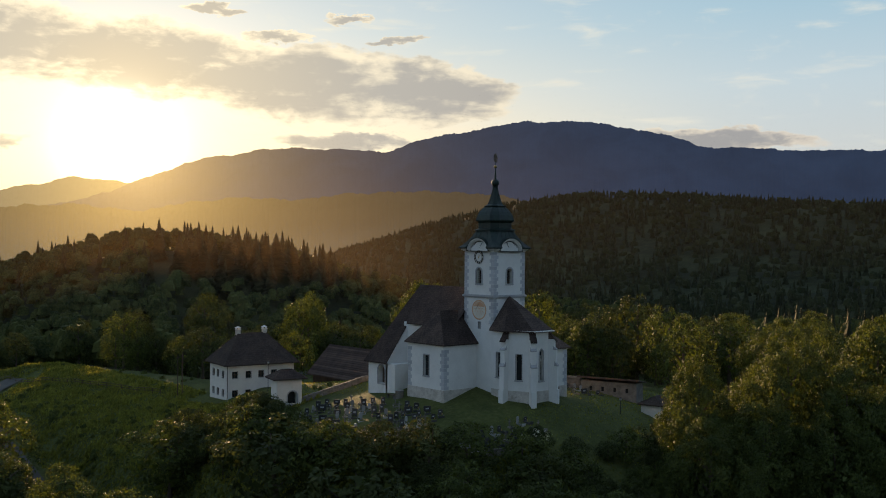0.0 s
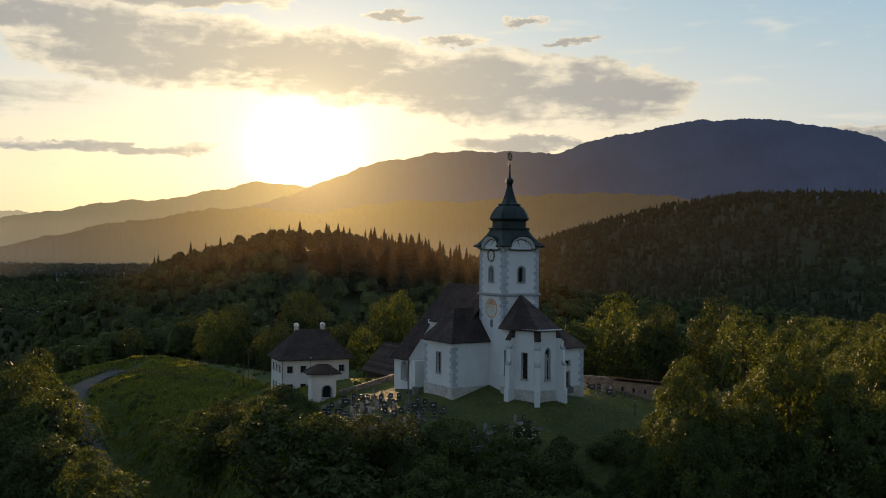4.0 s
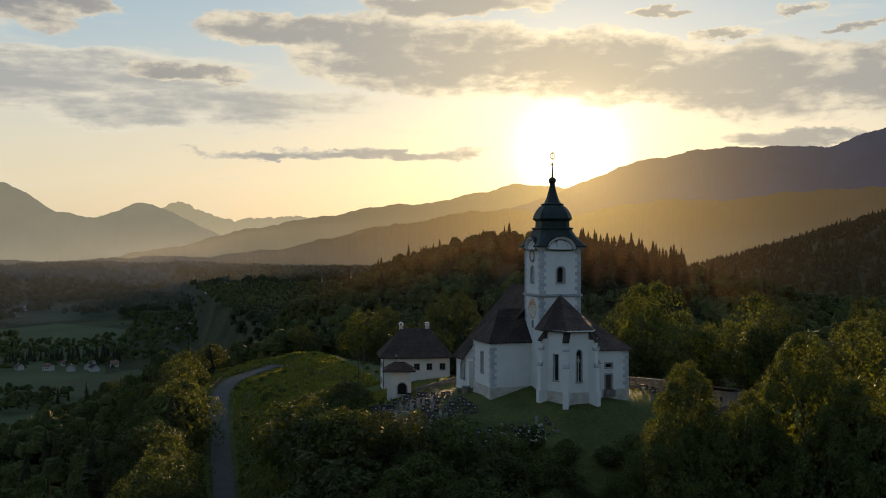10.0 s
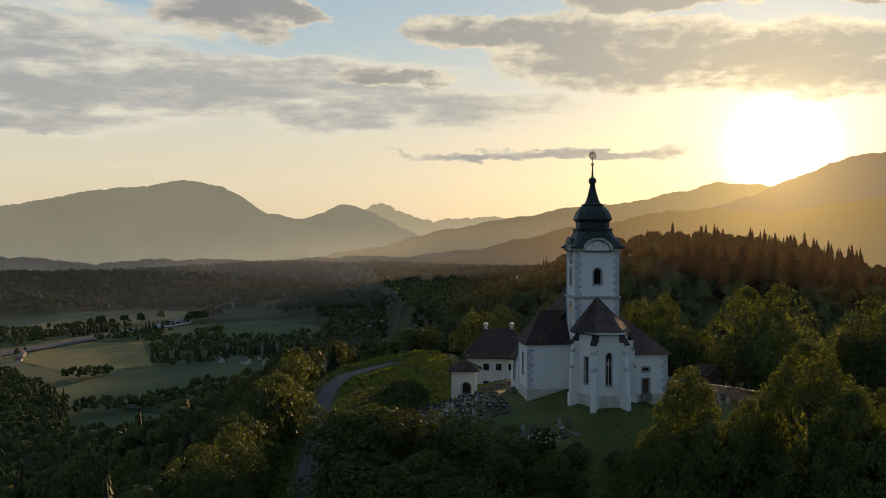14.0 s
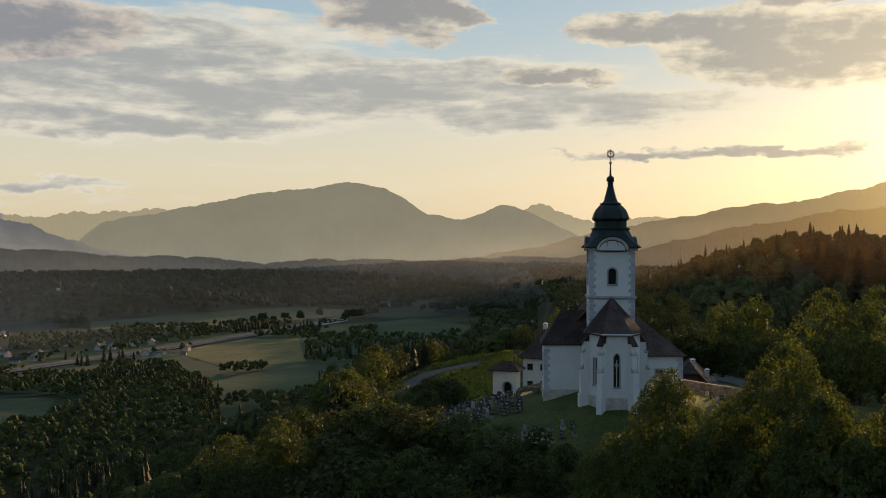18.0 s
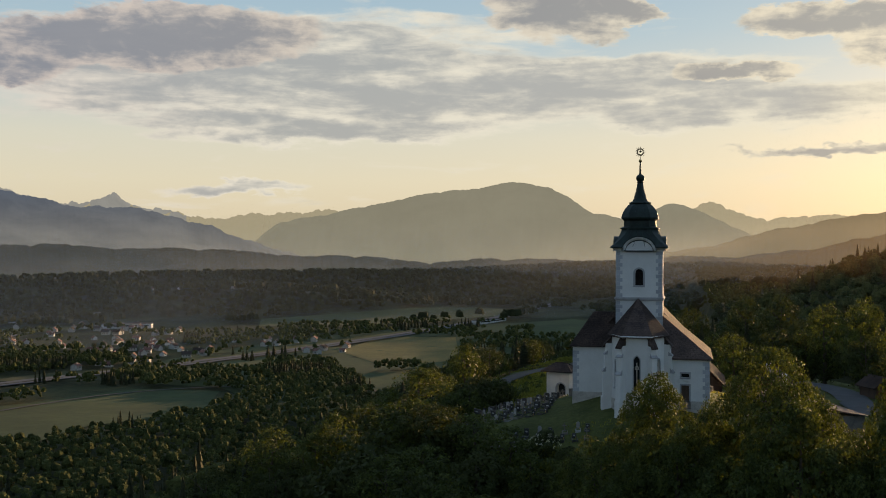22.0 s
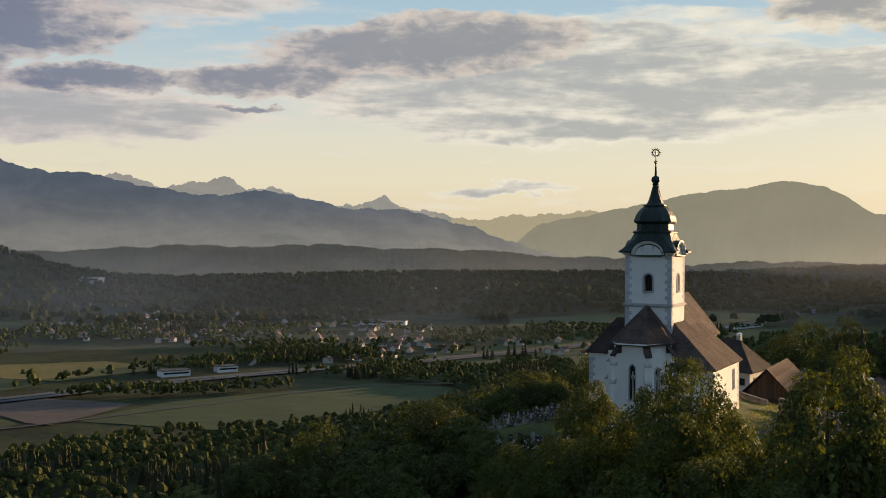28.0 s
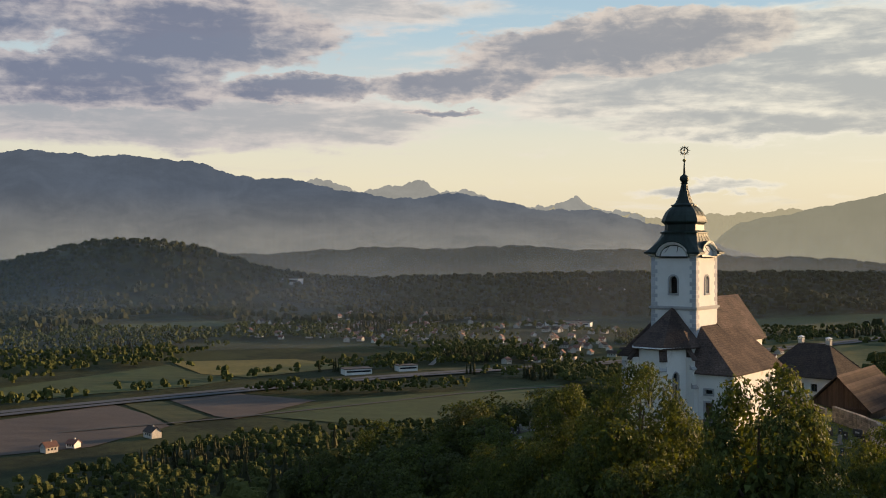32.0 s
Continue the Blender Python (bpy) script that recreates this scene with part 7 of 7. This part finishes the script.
def village_house(kind):
    w, d, h, rise = ((5.5, 4.5, 5.0, 3.2), (7.0, 5.0, 5.5, 3.6), (4.5, 4.0, 4.0, 2.6), (6.0, 5.0, 6.0, 2.6))[kind]
    walls = ("plaster_old", "plaster_old", "houseplaster", "plaster_old")[kind]
    roof = ("redtile", "eternit", "redtile", "redtile")[kind]
    w, d, h, rise = w * 0.8, d * 0.8, h * 0.85, rise * 0.85
    t = thing("village_house", ("white village house with a red gable roof", "long white farmhouse with a dark gable roof", "small white house with red roof", "two-storey white house with a grey roof")[kind], "house", (0, 0, 0), 0, "village houses")
    bm = boxes((-w, -d, -2.0, w, d, h))
    for s in (-1, 1):
        solid(bm, [(s * w, -d, h), (s * w, d, h), (s * w, 0, h + rise), (s * (w - 0.3), -d, h), (s * (w - 0.3), d, h), (s * (w - 0.3), 0, h + rise)], [(0, 1, 2), (5, 4, 3), (0, 3, 4, 1), (1, 4, 5, 2), (2, 5, 3, 0)])
    part("wall", bm, M[walls], t)
    bm = bmesh.new()
    for s in (-1, 1):
        v = [(-w - 0.6, 0, h + rise + 0.25), (w + 0.6, 0, h + rise + 0.25), (w + 0.6, s * (d + 0.7), h - 0.4), (-w - 0.6, s * (d + 0.7), h - 0.4)]
        solid(bm, v + [(x, y, z - 0.25) for x, y, z in v], [(0, 1, 2, 3), (7, 6, 5, 4), (0, 4, 5, 1), (1, 5, 6, 2), (2, 6, 7, 3), (3, 7, 4, 0)])
    rf = part("roof", bm, M[roof], t)
    part("chimney", boxes((1.0, -0.4, h + rise - 0.6, 1.8, 0.4, h + rise + 1.1)), M["plaster_old"], rf)
    wmesh = boxes((-0.6, -0.05, -0.7, 0.6, 0.05, 0.7))
    me = bpy.data.meshes.new("window")
    wmesh.to_mesh(me)
    wmesh.free()
    me.materials.append(M["glass"])
    for s in (-1, 1):
        for x in (-w * 0.55, 0, w * 0.55):
            o = new("window", me)
            o.parent = t
            o.matrix_basis = pose(x, s * (d + 0.02), h * 0.55)
    return t


KINDS = [village_house(k) for k in range(4)]
rng = np.random.default_rng(77)
placed = []
for cx, cy, rx, ry, n in ((-1130, 1110, 260, 180, 58), (-960, 1330, 200, 130, 26), (-650, 1010, 80, 150, 20), (-780, 1120, 130, 100, 20), (-1330, 1330, 140, 180, 14), (-115, 1080, 70, 50, 9), (-575, 250, 12, 30, 2), (-572, 328, 3, 3, 1),
                        (-560, 1230, 90, 60, 8), (-1500, 2700, 400, 140, 22), (-1050, 1950, 160, 60, 8), (60, 1500, 90, 60, 6), (-460, 1150, 40, 60, 5), (330, 1800, 220, 90, 14), (-2150, 2300, 200, 120, 10)):
    for k in range(n):
        for _ in range(20):
            a, r = rng.uniform(0, 6.28), math.sqrt(rng.uniform(0, 1))
            x, y = cx + rx * r * math.cos(a), cy + ry * r * math.sin(a)
            if all(math.hypot(x - p, y - q) > 17 for p, q in placed) and float(along(np.c_[MOTORWAY, MOTORWAY[:, :1] * 0], np.array(x), np.array(y))[0]) > 30:
                break
        placed.append((x, y))
        m = pose(x, y, H(x, y) + 0.2, 0, 0, rng.choice((0, 90, 20, 110, -30)) + rng.uniform(-12, 12))
        i = len(placed) - 1
        if i < 4:
            KINDS[i].matrix_basis = m
        else:
            copy_thing(KINDS[int(rng.integers(0, 4))], m)
for x, y, w, d, h, turn in ((-713, 690, 15, 8, 6, 62), (-690, 745, 11, 7, 6, 62), (-900, 1420, 40, 10, 7, 20), (-330, 1650, 46, 8, 6, 70), (-1900, 1700, 28, 12, 14, 10)):
    t = thing("industrial_hall", "long pale industrial hall with flat roof", "hall", (x, y, H(x, y)), turn, "halls in the valley")
    part("wall", boxes((-w, -d, -2, w, d, h)), M["plaster"], t)
    part("roof", boxes((-w - 0.5, -d - 0.5, h, w + 0.5, d + 0.5, h + 0.8)), M["metalroof"], t)
    part("window_band", boxes((-w * 0.9, -d - 0.06, h * 0.45, w * 0.9, -d, h * 0.75)), M["glass"], t)

# woods and hedges of the valley
rng = np.random.default_rng(99)
n = 92000
x, y = rng.uniform(-3300, 1200, n), rng.uniform(100, 3900, n)
z = height(x, y)
patch = rolling(x, y, 420, 21) + 0.6 * rolling(x, y, 170, 22)
wooded = (z > -103) | (patch > -0.12)


def within(ring, x, y):
    r = np.array(ring, float)
    inside = np.zeros(len(x), bool)
    for (ax, ay), (bx, by) in zip(r, np.roll(r, -1, 0)):
        cross = (ay > y) != (by > y)
        inside ^= cross & (x < (bx - ax) * (y - ay) / (by - ay + 1e-9) + ax)
    return inside


wooded &= ~within(OPEN_MEADOW, x, y) | (patch > 0.02)
wooded |= (np.hypot((x + 1190) / 230, (y - 560) / 190) < 1) | (np.hypot((x + 420) / 110, (y - 400) / 95) < 1) | (np.hypot((x + 290) / 90, (y - 690) / 150) < 1) | (np.hypot((x + 1500) / 350, (y - 700) / 260) < 1)
for side in (-34, 40):
    wooded |= (along(np.c_[MOTORWAY + (side, 0), MOTORWAY[:, :1] * 0], x, y)[0] < 12) & (y > 640)
for _, _, _, ring in FIELDS:
    wooded &= ~within(ring, x, y)
wooded &= along(np.c_[MOTORWAY, MOTORWAY[:, :1] * 0], x, y)[0] > 24
wooded &= (np.hypot(x, y) < 4000) & ~((x > -60) & (y < 560)) & ~((x > -760) & (y < 1000)) & ~((x > 250) & (x + y > 330) & (y < 1300))
pts = np.stack([x, y], 1)[wooded]
near = np.array([min(math.hypot(px - p, py - q) for p, q in placed) if math.hypot(px + 900, py - 1100) < 700 else 99 for px, py in pts])
pts = pts[near > 13]
far = np.hypot(pts[:, 0], pts[:, 1]) > 1700
keep = ~far | (rng.uniform(0, 1, len(pts)) < 0.36)
pts, far = pts[keep], far[keep]
tall = rolling(pts[:, 0], pts[:, 1], 260, 40) > 0.36
wood("valley_wood_broadleaf", "broadleaf woods and hedges across the valley", pts[~far & ~tall], rng, clumpy(3, 8, 0.6, 6.0, 11.0), "canopy", 0.7, 1.2)
wood("valley_wood_spruce", "spruce woods across the valley", pts[~far & tall], rng, (lambda r: spruce_quads(r, 4.4, 15.0, 5, 5)), "needle", 0.7, 1.2)
wood("valley_wood_far", "far wooded hills across the valley", pts[far], rng, clumpy(2, 0, 1.0, 14.0, 12.0), "canopy_dark", 0.8, 1.3)


WOOD_BLOCK = ((-475, 994), (-393, 997), (-300, 830), (-255, 700), (-222, 573), (-330, 480), (-366, 631), (-385, 760))
GROVE = np.array([(-690, 540, 0), (-594, 600, 0), (-561, 662, 0)], float)
GROVE_WEST = np.array([(-760, 690, 0), (-699, 755, 0)], float)


def near_wood(x, y):
    k = ~((x > -330) & (y < 470) & (height(x, y) > -108)) & ~((x > -60) & (y < 560)) & (along(np.c_[MOTORWAY, MOTORWAY[:, :1] * 0], x, y)[0] > 18) & (np.hypot(x, y) > 150)
    p = rolling(x, y, 420, 21) + 0.6 * rolling(x, y, 170, 22)
    for _, _, _, ring in FIELDS:
        k &= ~within(ring, x, y)
    block = within(WOOD_BLOCK, x, y)
    k &= ~within(OPEN_MEADOW, x, y) | (p > 0.04) | block
    edge = np.interp(y, [60, 279, 341, 403, 468, 540, 631, 720, 800], [-470, -500, -508, -493, -434, -396, -362, -372, -380])
    grove = (along(GROVE, x, y)[0] < 20) | (along(GROVE_WEST, x, y)[0] < 13)
    k &= (x > edge) | grove | block | ((y > 760) & (p > 0.10))
    for a, b in placed:
        k &= np.hypot(x - a, y - b) > 10
    return k


pts = scatter(rng, -780, 60, 0, 1000, 6.8, near_wood)
tall = rolling(pts[:, 0], pts[:, 1], 130, 41) > 0.36
wood("near_valley_broadleaf", "dense broadleaf wood at the foot of the hill", pts[~tall], rng, clumpy(3, 34, 0.42, 4.3, 11.0), "canopy", 0.7, 1.25)
wood("near_valley_spruce", "dark spruces at the foot of the hill", pts[tall], rng, (lambda r: spruce_quads(r, 2.6, 14.0, 7, 6)), "needle", 0.7, 1.2)


def shoulder(x, y):
    k = (height(x, y) > -109) & ~((y < 620) & (x > 0)) & (along(np.c_[MOTORWAY, MOTORWAY[:, :1] * 0], x, y)[0] > 24)
    for _, _, _, ring in FIELDS:
        k &= ~within(ring, x, y)
    return k


wood("broadleaf_wood_shoulder", "broadleaf wood on the shoulder west of the knoll", scatter(rng, -170, 450, 420, 950, 9.5, shoulder), rng, clumpy(4, 12, 0.6, 6.8), "canopy_dark", 0.7, 1.2)


# ---- sheets imitating evening haze over the valley ----
def haze(name, dist, thick, top, foot, start=-80, end=85, tone=(0.95, 0.93, 0.90)):
    """A thin curved sheet that imitates sunlit mist; denser towards the valley floor."""
    m = bpy.data.materials.new(name)
    m.use_nodes = True
    g = Graph(m.node_tree)
    p = g.place()
    z = g.split(p)[2]
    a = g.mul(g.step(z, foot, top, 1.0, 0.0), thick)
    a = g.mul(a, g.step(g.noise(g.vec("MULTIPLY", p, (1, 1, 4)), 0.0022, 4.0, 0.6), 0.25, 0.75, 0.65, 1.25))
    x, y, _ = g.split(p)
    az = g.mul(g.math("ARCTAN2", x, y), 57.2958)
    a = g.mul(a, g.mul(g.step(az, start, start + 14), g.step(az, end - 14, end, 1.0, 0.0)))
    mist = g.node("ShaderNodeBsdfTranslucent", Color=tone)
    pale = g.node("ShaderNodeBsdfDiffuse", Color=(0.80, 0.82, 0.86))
    # tone painted by bearing: warm under the sun, bluish grey away from it
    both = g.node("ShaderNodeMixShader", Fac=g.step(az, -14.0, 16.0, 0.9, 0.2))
    g.t.links.new(mist.outputs[0], both.inputs[1])
    g.t.links.new(pale.outputs[0], both.inputs[2])
    clear = g.t.nodes.new("ShaderNodeBsdfTransparent")
    mx = g.node("ShaderNodeMixShader", Fac=a)
    g.t.links.new(clear.outputs[0], mx.inputs[1])
    g.t.links.new(both.outputs[0], mx.inputs[2])
    out = g.t.nodes.new("ShaderNodeOutputMaterial")
    g.t.links.new(mx.outputs[0], out.inputs[0])
    b = np.radians(np.linspace(start, end, 160))
    zs = np.array([-140.0, foot, (foot + top) / 2, top])
    v = np.array([(dist * math.sin(q), dist * math.cos(q), w) for w in zs for q in b])
    n = len(b)
    f = [(r * n + i, r * n + i + 1, (r + 1) * n + i + 1, (r + 1) * n + i) for r in range(3) for i in range(n - 1)]
    tagged(new(name, faces_mesh(name, v, f, m, True)), "thin tinted sheet imitating evening haze and glare", "haze", kind="structure")


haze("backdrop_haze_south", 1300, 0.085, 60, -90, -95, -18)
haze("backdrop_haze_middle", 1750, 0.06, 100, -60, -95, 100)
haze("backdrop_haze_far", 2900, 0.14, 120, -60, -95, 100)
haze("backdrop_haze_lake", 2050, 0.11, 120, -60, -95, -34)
# orange sheets added to imitate lens glare below the sun
haze("backdrop_glare_hollow", 250, 0.011, 75, 0, -2, 42, (0.98, 0.66, 0.34))
haze("backdrop_glare_knoll", 330, 0.014, 80, 0, 0, 44, (0.98, 0.66, 0.34))
# warm sheet added to lighten and brown the broad hill behind it
haze("backdrop_tint_hill", 560, 0.009, 130, 10, 4, 100, (0.98, 0.80, 0.60))
